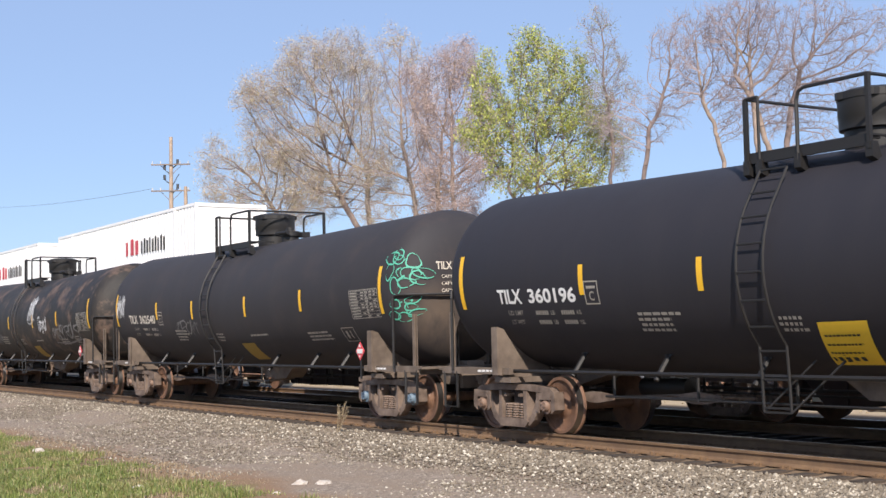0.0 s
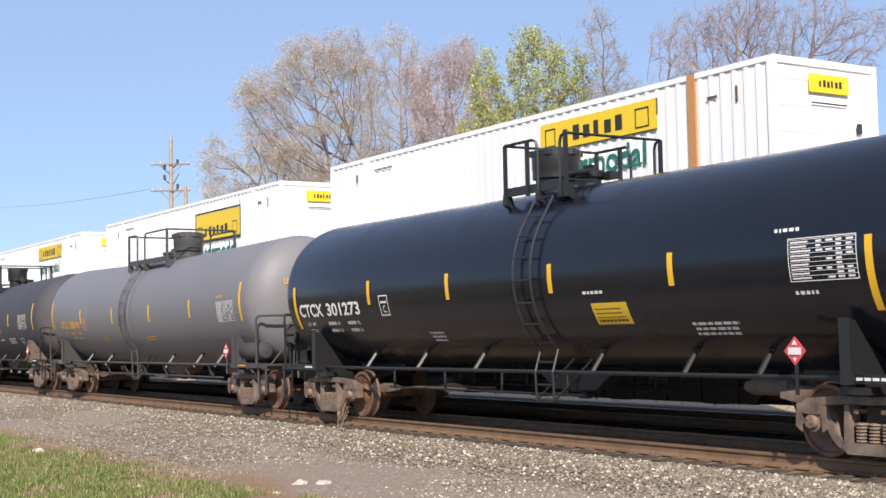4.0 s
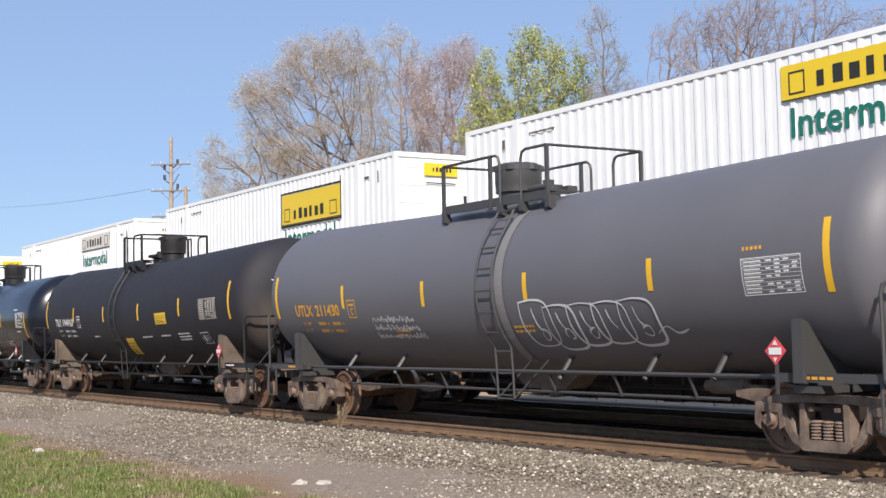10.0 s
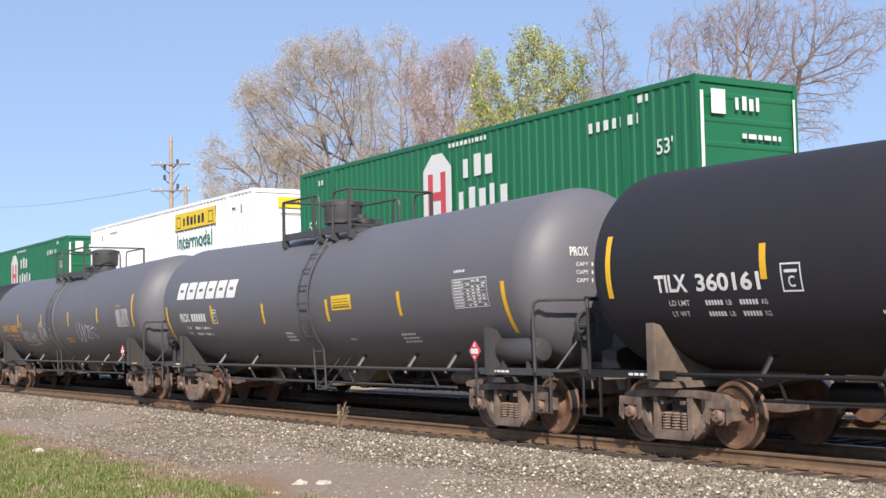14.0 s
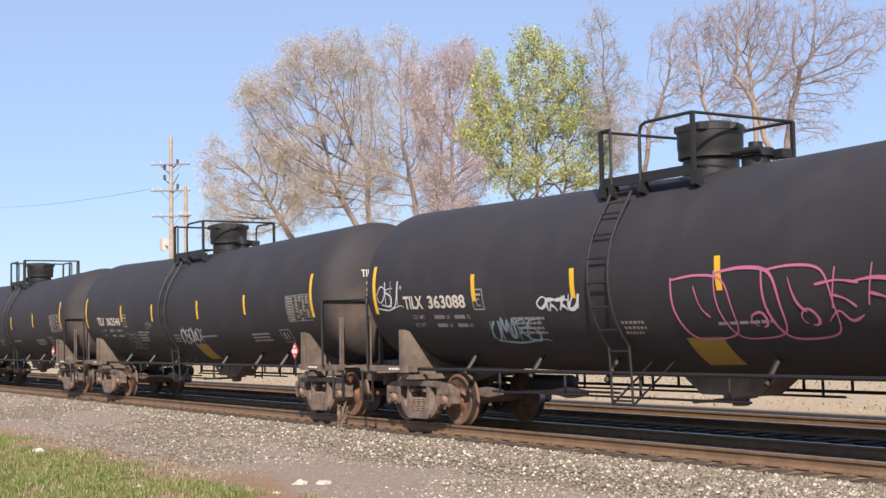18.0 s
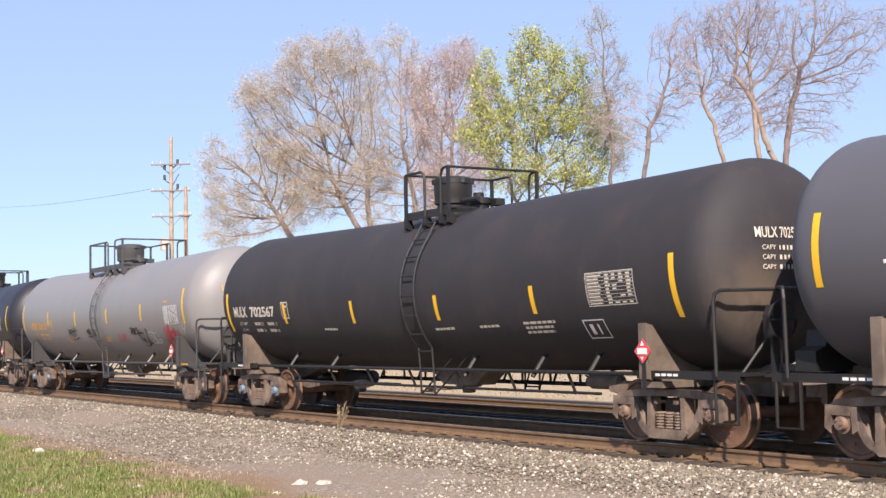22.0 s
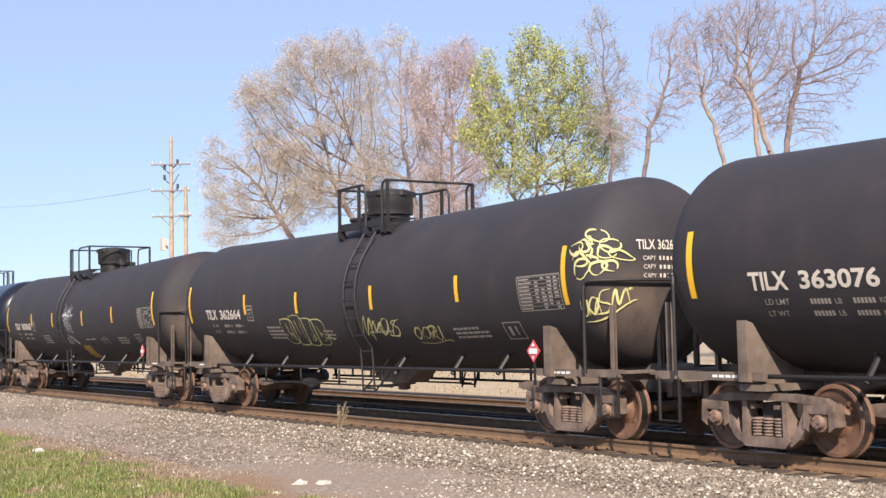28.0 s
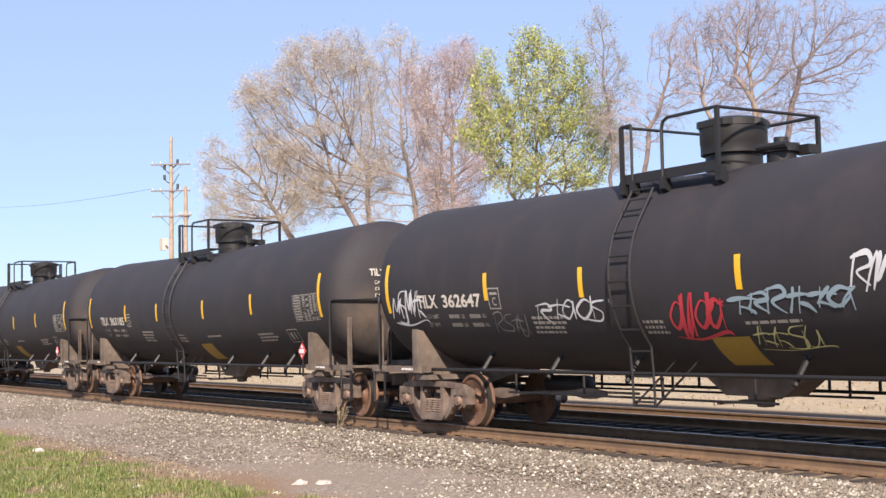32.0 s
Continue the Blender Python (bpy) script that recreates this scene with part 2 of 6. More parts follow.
def rod(bm, a, b, r, seg=6, r2=None, caps=True):
    a, b = Vector(a), Vector(b)
    r2 = r if r2 is None else r2
    q = (b - a).to_track_quat("Z", "Y")
    rings = []
    for p, rr in ((a, r), (b, r2)):
        rings.append([bm.verts.new(p + q @ Vector((rr * math.cos(k * math.tau / seg), rr * math.sin(k * math.tau / seg), 0))) for k in range(seg)])
    for k in range(seg):
        j = (k + 1) % seg
        bm.faces.new((rings[0][k], rings[0][j], rings[1][j], rings[1][k]))
    if caps:
        bm.faces.new(rings[0][::-1])
        bm.faces.new(rings[1])


def pipe(bm, pts, r, seg=6):
    """A bent pipe through the points."""
    pts = [Vector(p) for p in pts]
    side, last = None, None
    for k, p in enumerate(pts):
        d = (pts[min(k + 1, len(pts) - 1)] - pts[max(k - 1, 0)]).normalized()
        if side is None:
            side = d.orthogonal().normalized()
        side = (side - d * side.dot(d)).normalized()
        other = d.cross(side)
        ring = [bm.verts.new(p + (side * math.cos(q * math.tau / seg) + other * math.sin(q * math.tau / seg)) * r) for q in range(seg)]
        if last:
            for q in range(seg):
                bm.faces.new((last[q], last[(q + 1) % seg], ring[(q + 1) % seg], ring[q]))
        else:
            bm.faces.new(ring[::-1])
        last = ring
    bm.faces.new(last)


def arc(c, r, a0, a1, n, plane="xz"):
    out = []
    for k in range(n + 1):
        a = radians(a0 + (a1 - a0) * k / n)
        u, v = r * math.cos(a), r * math.sin(a)
        out.append(Vector(c) + (Vector((u, 0, v)) if plane == "xz" else Vector((0, u, v))))
    return out


def prism(bm, outline, lo, hi, axis="y"):
    """An outline of two coordinates pushed out between lo and hi along an axis."""
    def at(p, w):
        return {"y": (p[0], w, p[1]), "x": (w, p[0], p[1]), "z": (p[0], p[1], w)}[axis]
    a = [bm.verts.new(at(p, lo)) for p in outline]
    b = [bm.verts.new(at(p, hi)) for p in outline]
    n = len(outline)
    bm.faces.new(a)
    bm.faces.new(b[::-1])
    for k in range(n):
        j = (k + 1) % n
        bm.faces.new((a[j], a[k], b[k], b[j]))


def lathe(bm, profile, axis, seg, origin=(0, 0, 0), close=True):
    """Turns (along, radius) round an axis."""
    rings = []
    for s, r in profile:
        ring = []
        for k in range(seg):
            c, d = r * math.cos(k * math.tau / seg), r * math.sin(k * math.tau / seg)
            p = {"x": (s, c, d), "y": (c, s, d), "z": (c, d, s)}[axis]
            ring.append(bm.verts.new(Vector(p) + Vector(origin)))
        rings.append(ring)
    for a, b in zip(rings, rings[1:]):
        for k in range(seg):
            j = (k + 1) % seg
            bm.faces.new((a[k], a[j], b[j], b[k]))
    if close:
        bm.faces.new(rings[0])
        bm.faces.new(rings[-1][::-1])
    return rings


def mesh(name, bm, *mats, smooth=None):
    bmesh.ops.recalc_face_normals(bm, faces=bm.faces)
    me = bpy.data.meshes.new(name)
    bm.to_mesh(me)
    bm.free()
    for m in mats:
        me.materials.append(m)
    if smooth:
        me.polygons.foreach_set("use_smooth", [True] * len(me.polygons))
        me.set_sharp_from_angle(angle=radians(smooth))
    return me


def raw(name, verts, faces, *mats, smooth=False):
    me = bpy.data.meshes.new(name)
    me.from_pydata(verts, [], faces)
    for m in mats:
        me.materials.append(m)
    if smooth:
        me.polygons.foreach_set("use_smooth", [True] * len(me.polygons))
    return me


SMALL_PRINT = ("stencil", "weight_stencil", "data_panel", "label_print", "end_stencil", "wall_stencil", "head_lettering", "sill_lettering")


def put(name, me, parent=None, at=(0, 0, 0), label="", rot=None):
    ob = new(name, me)
    ob.location = at
    if rot is not None:
        ob.rotation_euler = rot
    ob.parent = parent
    if name in SMALL_PRINT:
        ob["kind"] = "stuff"
    if label:
        ob["label"] = label
    return ob


def recoloured(me, *mats):
    other = me.copy()
    other.materials.clear()
    for m in mats:
        other.materials.append(m)
    return other

# ---- tank cars ----
NEAR_Y, FAR_Y = 13.511, 17.6
TANK_R, TANK_Z, HALF, DOME = 1.48, 2.52, 7.82, 0.70
TRUCK_X = {"T": (-6.78, 7.17), "S": (-6.82, 6.97), "G": (-6.8, 7.02), "U": (-6.8, 7.12)}
BOLSTER_X = {"T": (-6.82, 7.04), "S": (-6.88, 6.88), "G": (-6.85, 6.95), "U": (-6.85, 7.02)}


def axis_z(x, dip):
    """Height of the tank's axis: both halves slope down to the middle."""
    return TANK_Z - dip * (1 - min(abs(x), HALF) / HALF)


def tank_mesh(name, dip, paint):
    bm = bmesh.new()
    seg = 72
    rows = []
    for k in range(9):
        a = math.pi / 2 * (1 - k / 9)
        rows.append((-HALF - DOME * math.sin(a), TANK_R * math.cos(a) ** 0.8 if k else 0.02))
    rows.append((-HALF, TANK_R))
    rows += [(s, TANK_R) for s in (-5.2, -2.6, 0.0, 2.6, 5.2)]
    rows.append((HALF, TANK_R))
    for k in range(8, -1, -1):
        a = math.pi / 2 * (1 - k / 9)
        rows.append((HALF + DOME * math.sin(a), TANK_R * math.cos(a) ** 0.8 if k else 0.02))
    rings = lathe(bm, rows, "x", seg)
    for (s, _), ring in zip(rows, rings):
        for v in ring:
            v.co.z += axis_z(s, dip)
    return mesh(name, bm, paint, smooth=40)


def on_tank(u, v, dip, off=0.004):
    """The place on the near side at u along the car and v of arc above the tank's middle height."""
    a = v / TANK_R
    if u > HALF:
        f = min(1.0, (u - HALF) / 1.75) * math.pi / 2
        r = TANK_R * math.cos(f) ** 0.8 + off
        return Vector((HALF + (DOME + off) * math.sin(f) + off, -r * math.cos(a), axis_z(HALF, dip) + r * math.sin(a)))
    return Vector((u, -(TANK_R + off) * math.cos(a), axis_z(u, dip) + (TANK_R + off) * math.sin(a)))


def wrap(bm, dip, step=0.09, off=0.004):
    """Lays a flat drawing (x along, y up) on the tank's near side."""
    vs = [v.co.y for v in bm.verts]
    if not vs:
        return
    y = math.floor(min(vs) / step) * step + step
    while y < max(vs):
        bmesh.ops.bisect_plane(bm, geom=bm.verts[:] + bm.edges[:] + bm.faces[:], plane_co=(0, y, 0), plane_no=(0, 1, 0))
        y += step
    for v in bm.verts:
        v.co = on_tank(v.co.x, v.co.y, dip, off + v.co.z)


def quad(bm, x0, y0, x1, y1, lean=0.0):
    bm.faces.new([bm.verts.new(p) for p in ((x0 - lean, y0, 0), (x1 - lean, y0, 0), (x1, y1, 0), (x0, y1, 0))])


def flat(name, bm, mat):
    me = bpy.data.meshes.new(name)
    bm.to_mesh(me)
    bm.free()
    me.materials.append(mat)
    return me


GLYPHS = {}


def letters(text, width, height, bold=0.0):
    """A flat drawing of a line of text that fills a width and a height from the origin."""
    if (text, bold) not in GLYPHS:
        cu = bpy.data.curves.new("lettering", "FONT")
        cu.body, cu.size, cu.resolution_u, cu.offset = text, 1.0, 3, bold
        ob = new("lettering", cu)
        bpy.context.view_layer.update()
        me = bpy.data.meshes.new_from_object(ob.evaluated_get(bpy.context.evaluated_depsgraph_get()))
        GLYPHS[text, bold] = ([tuple(v.co) for v in me.vertices], [tuple(f.vertices) for f in me.polygons])
        bpy.data.objects.remove(ob)
        bpy.data.curves.remove(cu)
        bpy.data.meshes.remove(me)
    bm = bmesh.new()
    vs = [bm.verts.new(p) for p in GLYPHS[text, bold][0]]
    for f in GLYPHS[text, bold][1]:
        bm.faces.new([vs[i] for i in f])
    xs, ys = [v.co.x for v in bm.verts], [v.co.y for v in bm.verts]
    sx, sy = width / (max(xs) - min(xs)), height / (max(ys) - min(ys))
    x0, y0 = min(xs), min(ys)
    for v in bm.verts:
        v.co = ((v.co.x - x0) * sx, (v.co.y - y0) * sy, 0)
    return bm


def shift(bm, x, y):
    for v in bm.verts:
        v.co.x += x
        v.co.y += y
    return bm


def pour(bm, other, x, y):
    shift(other, x, y)
    me = bpy.data.meshes.new("tmp")
    other.to_mesh(me)
    other.free()
    bm.from_mesh(me)
    bpy.data.meshes.remove(me)


def bars(bm, x, y, w, h, n, rng):
    """A line of unreadable writing as short bars."""
    at = 0.0
    while at < w:
        k = min(w - at, rng.uniform(0.25, 0.6) * w / n)
        quad(bm, x + at, y, x + at + k, y + h)
        at += k + h * 0.6


def smooth_line(pts, steps=5):
    """A Catmull-Rom curve through the points."""
    pts = [Vector(p) for p in pts]
    out = []
    for k in range(len(pts) - 1):
        a, b, c, d = pts[max(k - 1, 0)], pts[k], pts[k + 1], pts[min(k + 2, len(pts) - 1)]
        for q in range(steps):
            t = q / steps
            out.append(0.5 * (2 * b + (c - a) * t + (2 * a - 5 * b + 4 * c - d) * t * t + (3 * b - a - 3 * c + d) * t ** 3))
    return out + [pts[-1]]


def scribble(seed, w, h, thick, strokes=5, kind="tag"):
    """Spray paint inside w x h as flat ribbons: 'tag' quick hooked letters, 'throw' a row of round outlined letters, 'petals' a cluster of loops, 'lines' rows of small hand, 'rake' long thin drips under a barred top."""
    rng = random.Random(seed)
    bm = bmesh.new()
    layer = [0.0]

    def stroke(pts, width=1.0, soft=True):
        pts = smooth_line(pts) if soft else [Vector(p) for p in pts]
        layer[0] += 0.0003
        sway, last = rng.uniform(0, 6), None
        for k, p in enumerate(pts):
            d = pts[min(k + 1, len(pts) - 1)] - pts[max(k - 1, 0)]
            n = Vector((-d.y, d.x, 0))
            n = n.normalized() if n.length > 1e-6 else Vector((0, 1, 0))
            f = k / max(1, len(pts) - 1)
            r = thick * width * 0.52 * (0.75 + 0.3 * math.sin(sway + f * 5)) * (0.45 + 0.55 * min(1.0, 5 * f, 5 * (1 - f)))
            pair = [bm.verts.new((p.x + n.x * r * e, p.y + n.y * r * e, layer[0])) for e in (-1, 1)]
            if last:
                bm.faces.new((last[0], last[1], pair[1], pair[0]))
            last = pair

    def ring(cx, cy, rx, ry, turn=0.0, gap=0.0, wob=0.08, width=1.0):
        ph, q = rng.uniform(0, 6), []
        for k in range(15):
            a = turn + gap / 2 + (math.tau - gap) * k / 14
            m = 1 + wob * math.sin(2 * a + ph) + wob * 0.6 * math.sin(3 * a - ph)
            q.append((cx + rx * m * math.cos(a), cy + ry * m * math.sin(a), 0))
        stroke(q, width)

    cell = w / strokes
    if kind == "throw":
        for s in range(strokes):
            x0, x1 = cell * (s - 0.12), cell * (s + 1.12)
            top, low = h * rng.uniform(0.84, 0.98), h * rng.uniform(0.0, 0.16)
            mid = (x0 + x1) / 2
            stroke([(x0, top, 0), (x0 - 0.05 * cell, (top + low) / 2, 0), (x0 + 0.15 * cell, low + 0.06 * h, 0), (mid, low, 0), (x1 - 0.08 * cell, low + 0.08 * h, 0),
                    (x1, (top + low) / 2, 0), (x1 - 0.1 * cell, top - 0.08 * h, 0), (mid, top, 0), (x0, top - 0.03 * h, 0)])
            if rng.random() < 0.8:
                stroke([(mid - 0.12 * cell, top - 0.12 * h, 0), (mid - 0.05 * cell, h * 0.55, 0), (mid + 0.1 * cell, h * 0.42, 0)], 0.8)
            if rng.random() < 0.6:
                ring(mid + 0.12 * cell, h * 0.36, cell * 0.14, h * 0.1, rng.uniform(0, 6), 0.6, 0.1, 0.8)
        stroke([(w * 0.98, h * 0.3, 0), (w * 1.06, h * 0.42, 0), (w * 1.12, h * 0.3, 0), (w * 1.2, h * 0.36, 0)], 0.7)
    elif kind == "petals":
        for s in range(strokes * 2):
            a = s * 2.4 + rng.uniform(-0.3, 0.3)
            d = 0.16 + 0.2 * math.sqrt(s / (strokes * 2))
            ring(w * (0.5 + d * 1.05 * math.cos(a)), h * (0.5 + d * 1.15 * math.sin(a)), w * rng.uniform(0.09, 0.17), h * rng.uniform(0.09, 0.18), a, rng.uniform(0, 0.7), 0.14)
        for s in range(4):
            p = (w * rng.uniform(0.3, 0.7), h * rng.uniform(0.25, 0.75), 0)
            stroke([p, (p[0] + w * rng.uniform(-0.12, 0.12), p[1] + h * 0.12, 0), (p[0] + w * rng.uniform(-0.16, 0.16), p[1] + h * rng.uniform(-0.1, 0.22), 0)], 0.9)
    elif kind == "lines":
        for row in range(3):
            x, y = w * rng.uniform(0, 0.12), h * (0.72 - 0.34 * row)
            end = w * rng.uniform(0.7, 1.0)
            while x < end:
                k = rng.uniform(0.06, 0.12)
                stroke([(x, y, 0), (x + k * 0.5, y + h * rng.uniform(0.12, 0.26), 0), (x + k, y + h * rng.uniform(-0.02, 0.08), 0), (x + k * 1.3, y + h * 0.14, 0)])
                x += k * 1.5
    elif kind == "rake":
        stroke([(0, h * 0.62, 0), (w * 0.3, h * 0.66, 0), (w * 0.6, h * 0.62, 0), (w, h * 0.64, 0)], 1.5)
        for s in range(strokes):
            f = (s + 0.5) / strokes
            x, top, low = w * (0.1 + 0.72 * f), h * rng.uniform(0.78, 1.0), h * rng.uniform(0.2, 0.34)
            stroke([(x + 0.12 * w, top, 0), (x, h * 0.68, 0), (x - 0.01 * w, h * 0.5, 0), (x + w * (0.22 - 0.2 * f), low, 0)], rng.uniform(0.6, 1.0))
        stroke([(w * 0.1, h * 0.74, 0), (w * 0.2, h * 0.52, 0), (w * 0.32, h * 0.72, 0), (w * 0.42, h * 0.56, 0), (w * 0.62, h * 0.74, 0), (w * 0.86, h * 0.58, 0)], 1.1)
        stroke([(w * 0.22, h * 0.22, 0), (w * 0.5, h * 0.16, 0), (w * 0.92, 0, 0), (w * 0.6, h * 0.2, 0)], 0.9)
    else:
        slant = rng.uniform(0.1, 0.35)

        def at(x, y):
            return (x + slant * (y - 0.4 * h), y, 0)
        for s in range(strokes):
            x, c = cell * (s * 0.94 + rng.uniform(-0.12, 0.12)), cell * rng.uniform(1.15, 1.6)
            up, low = h * rng.uniform(0.72, 1.0), h * rng.uniform(0.0, 0.22)
            form = rng.randrange(6)
            if form == 0:      # a pointed zigzag
                stroke([at(x, low), at(x + 0.3 * c, up), at(x + 0.42 * c, low + 0.2 * h), at(x + 0.75 * c, up * 0.9), at(x + 0.9 * c, low)])
            elif form == 1:    # a stem with a bowl
                stroke([at(x + 0.1 * c, low), at(x + 0.15 * c, up)], soft=False)
                stroke([at(x, up * 0.9), at(x + 0.6 * c, up), at(x + 0.8 * c, up * 0.72), at(x + 0.3 * c, h * 0.48), at(x + 0.85 * c, low)])
            elif form == 2:    # a hooked S
                stroke([at(x + 0.8 * c, up), at(x + 0.3 * c, up * 0.95), at(x + 0.2 * c, h * 0.62), at(x + 0.7 * c, h * 0.42), at(x + 0.6 * c, low), at(x - 0.1 * c, low + 0.05 * h)])
            elif form == 3:    # an open loop with a tail
                stroke([at(x + 0.75 * c, h * 0.7), at(x + 0.4 * c, h * 0.82), at(x + 0.1 * c, h * 0.5), at(x + 0.4 * c, h * 0.22), at(x + 0.72 * c, h * 0.5), at(x + 0.7 * c, up), at(x + 0.85 * c, low)])
            elif form == 4:    # a cross with a bar
                stroke([at(x + 0.45 * c, up), at(x + 0.4 * c, low)], soft=False)
                stroke([at(x, h * 0.62), at(x + 0.5 * c, h * 0.68), at(x + 1.0 * c, h * 0.6)])
                stroke([at(x + 0.4 * c, h * 0.4), at(x + 0.7 * c, h * 0.3), at(x + 0.95 * c, low)])
            else:              # a double stem
                stroke([at(x + 0.1 * c, up), at(x + 0.12 * c, low + 0.1 * h), at(x + 0.4 * c, low), at(x + 0.62 * c, h * 0.4), at(x + 0.66 * c, up), at(x + 0.7 * c, low)])
            if rng.random() < 0.55:
                p = x + rng.uniform(0, 0.7) * c
                stroke([at(p, low + rng.uniform(0, 0.2) * h), at(p + 0.1 * c, h * 0.5), at(p + rng.uniform(0.1, 0.4) * c, up)])
        if rng.random() < 0.6:
            stroke([(w * 0.05, h * 0.02, 0), (w * 0.5, -h * 0.06, 0), (w * 1.0, h * 0.1, 0), (w * 1.12, h * 0.02, 0)], 0.8)
        if rng.random() < 0.5:
            c = (w * 1.08, h * 0.75)
            for a in (0.2, 1.25, 2.3):
                stroke([(c[0] - 0.1 * h * math.cos(a), c[1] - 0.1 * h * math.sin(a), 0), (c[0] + 0.1 * h * math.cos(a), c[1] + 0.1 * h * math.sin(a), 0)], 0.7, False)
    return bm


# ---- bogies ----
def shared_dark():
    # bolster colour darkened so the side frame openings look shaded
    return flecked("recess_shade_steel", (0.05, 0.038, 0.032), (0.02, 0.016, 0.014), 4.0, 0.7)



def bogie_meshes():
    out = {}
    bm = bmesh.new()
    box(bm, 0, 0, 0.56, 0.36, 1.86, 0.2)
    box(bm, 0, 0, 0.70, 0.5, 0.6, 0.14)
    for s in (-1, 1):
        box(bm, s * 0.42, 0, 0.42, 0.1, 1.5, 0.12)
        box(bm, s * 0.40, 0.62, 0.47, 0.09, 0.18, 0.32)
        box(bm, s * 0.40, -0.62, 0.47, 0.09, 0.18, 0.32)
    out["truck"] = mesh("truck", bm, shared_dark())
    bm = bmesh.new()
    a, b = -0.075, 0.075
    prism(bm, [(-1.10, 0.66), (-0.98, 0.745), (-0.5, 0.785), (0.5, 0.785), (0.98, 0.745), (1.10, 0.66), (0.62, 0.672), (0.36, 0.69), (-0.36, 0.69), (-0.62, 0.672)], a, b)
    prism(bm, [(-0.44, 0.19), (-0.34, 0.10), (0.34, 0.10), (0.44, 0.19), (0.36, 0.235), (-0.36, 0.235)], a - 0.03, b + 0.03)
    for s in (-1, 1):
        prism(bm, [(s * 0.68, 0.66), (s * 0.83, 0.60), (s * 0.56, 0.22), (s * 0.42, 0.12), (s * 0.34, 0.20), (s * 0.49, 0.30)], a, b)
        prism(bm, [(s * 0.30, 0.68), (s * 0.38, 0.68), (s * 0.40, 0.2), (s * 0.31, 0.2)], a - 0.02, b + 0.02)
        prism(bm, [(s * 1.13, 0.68), (s * 1.15, 0.40), (s * 1.05, 0.335), (s * 1.04, 0.60), (s * 0.74, 0.60), (s * 0.73, 0.335), (s * 0.64, 0.38), (s * 0.66, 0.66)], a - 0.02, b + 0.02)
        box(bm, s * 0.89, 0, 0.585, 0.28, 0.2, 0.06)
        box(bm, s * 0.20, 0, 0.61, 0.06, 0.2, 0.05)
    out["side_frame"] = mesh("side_frame", bm, CAST)
    bm = bmesh.new()
    coil = []
    for k in range(6):
        z = 0.25 + 0.040 * k
        coil += [(z - 0.008, 0.055), (z, 0.084), (z + 0.014, 0.084), (z + 0.022, 0.055)]
    lathe(bm, coil, "z", 10)
    out["spring"] = mesh("spring", bm, SPRING)
    bm = bmesh.new()
    for s in (-1, 1):
        lathe(bm, [(s * 0.660, 0.457 - 0.09), (s * 0.645, 0.457 + 0.028), (s * 0.672, 0.457 + 0.026), (s * 0.688, 0.461)], "y", 40, close=False)
        lathe(bm, [(s * 0.688, 0.461), (s * 0.795, 0.452)], "y", 40, close=False)
        for f in bm.faces[-40:]:
            f.material_index = 1
        lathe(bm, [(s * 0.795, 0.452), (s * 0.803, 0.445), (s * 0.803, 0.40)], "y", 40, close=False)
        lathe(bm, [(s * 0.803, 0.40), (s * 0.775, 0.385), (s * 0.735, 0.22), (s * 0.77, 0.15), (s * 0.80, 0.135), (s * 0.80, 0.08), (s * 0.95, 0.078), (s * 0.95, 0.01)], "y", 40, close=False)
        lathe(bm, [(s * 0.660, 0.367), (s * 0.69, 0.20), (s * 0.645, 0.13), (s * 0.645, 0.08)], "y", 40, close=False)
        for a in range(3):
            q = a * math.tau / 3
            box(bm, 0.29 * math.cos(q), s * 0.757, 0.29 * math.sin(q), 0.05, 0.02, 0.05)
    rod(bm, (0, -0.66, 0), (0, 0.66, 0), 0.085, 12)
    out["wheelset"] = mesh("wheelset", bm, WHEEL, TREAD, smooth=40)
    bm = bmesh.new()
    lathe(bm, [(0.0, 0.005), (0.0, 0.075), (0.03, 0.088), (0.07, 0.09), (0.07, 0.125), (0.22, 0.128), (0.22, 0.02)], "y", 16)
    for k in range(3):
        q = k * math.tau / 3
        rod(bm, (0.05 * math.cos(q), -0.02, 0.05 * math.sin(q)), (0.05 * math.cos(q), 0.02, 0.05 * math.sin(q)), 0.018, 6)
    out["bearing_cap"] = mesh("bearing_cap", bm, CAP_BROWN, smooth=40)
    out["bearing_cap_blue"] = recoloured(out["bearing_cap"], CAP_BLUE)
    return out


BOGIE_KIT = bogie_meshes()
SPINNING = []


def add_bogie(car, x, rng, spin=None):
    k = BOGIE_KIT
    truck = put("truck", k["truck"], car, (x, 0, 0), "dust-brown cast steel truck")
    blue = rng.random() < 0.07
    for s in (-1, 1):
        put("side_frame", k["side_frame"], truck, (0, s * 1.0, 0))
        for c in (-0.19, 0.0, 0.19):
            put("spring", k["spring"], truck, (c, s * 1.0, 0), "pale dusty coil spring")
        for e in (-0.89, 0.89):
            put("bearing_cap", k["bearing_cap_blue" if blue else "bearing_cap"], truck, (e, s * 1.14, 0.457), "", (0, 0, 0 if s < 0 else math.pi))
    for e in (-0.89, 0.89):
        w = put("wheelset", k["wheelset"], truck, (e, 0, 0.457), "rust-brown wheels with bright treads")
        if spin is not None:
            SPINNING.append((w, (e, 0, 0.457), spin, x + e))
    return truck


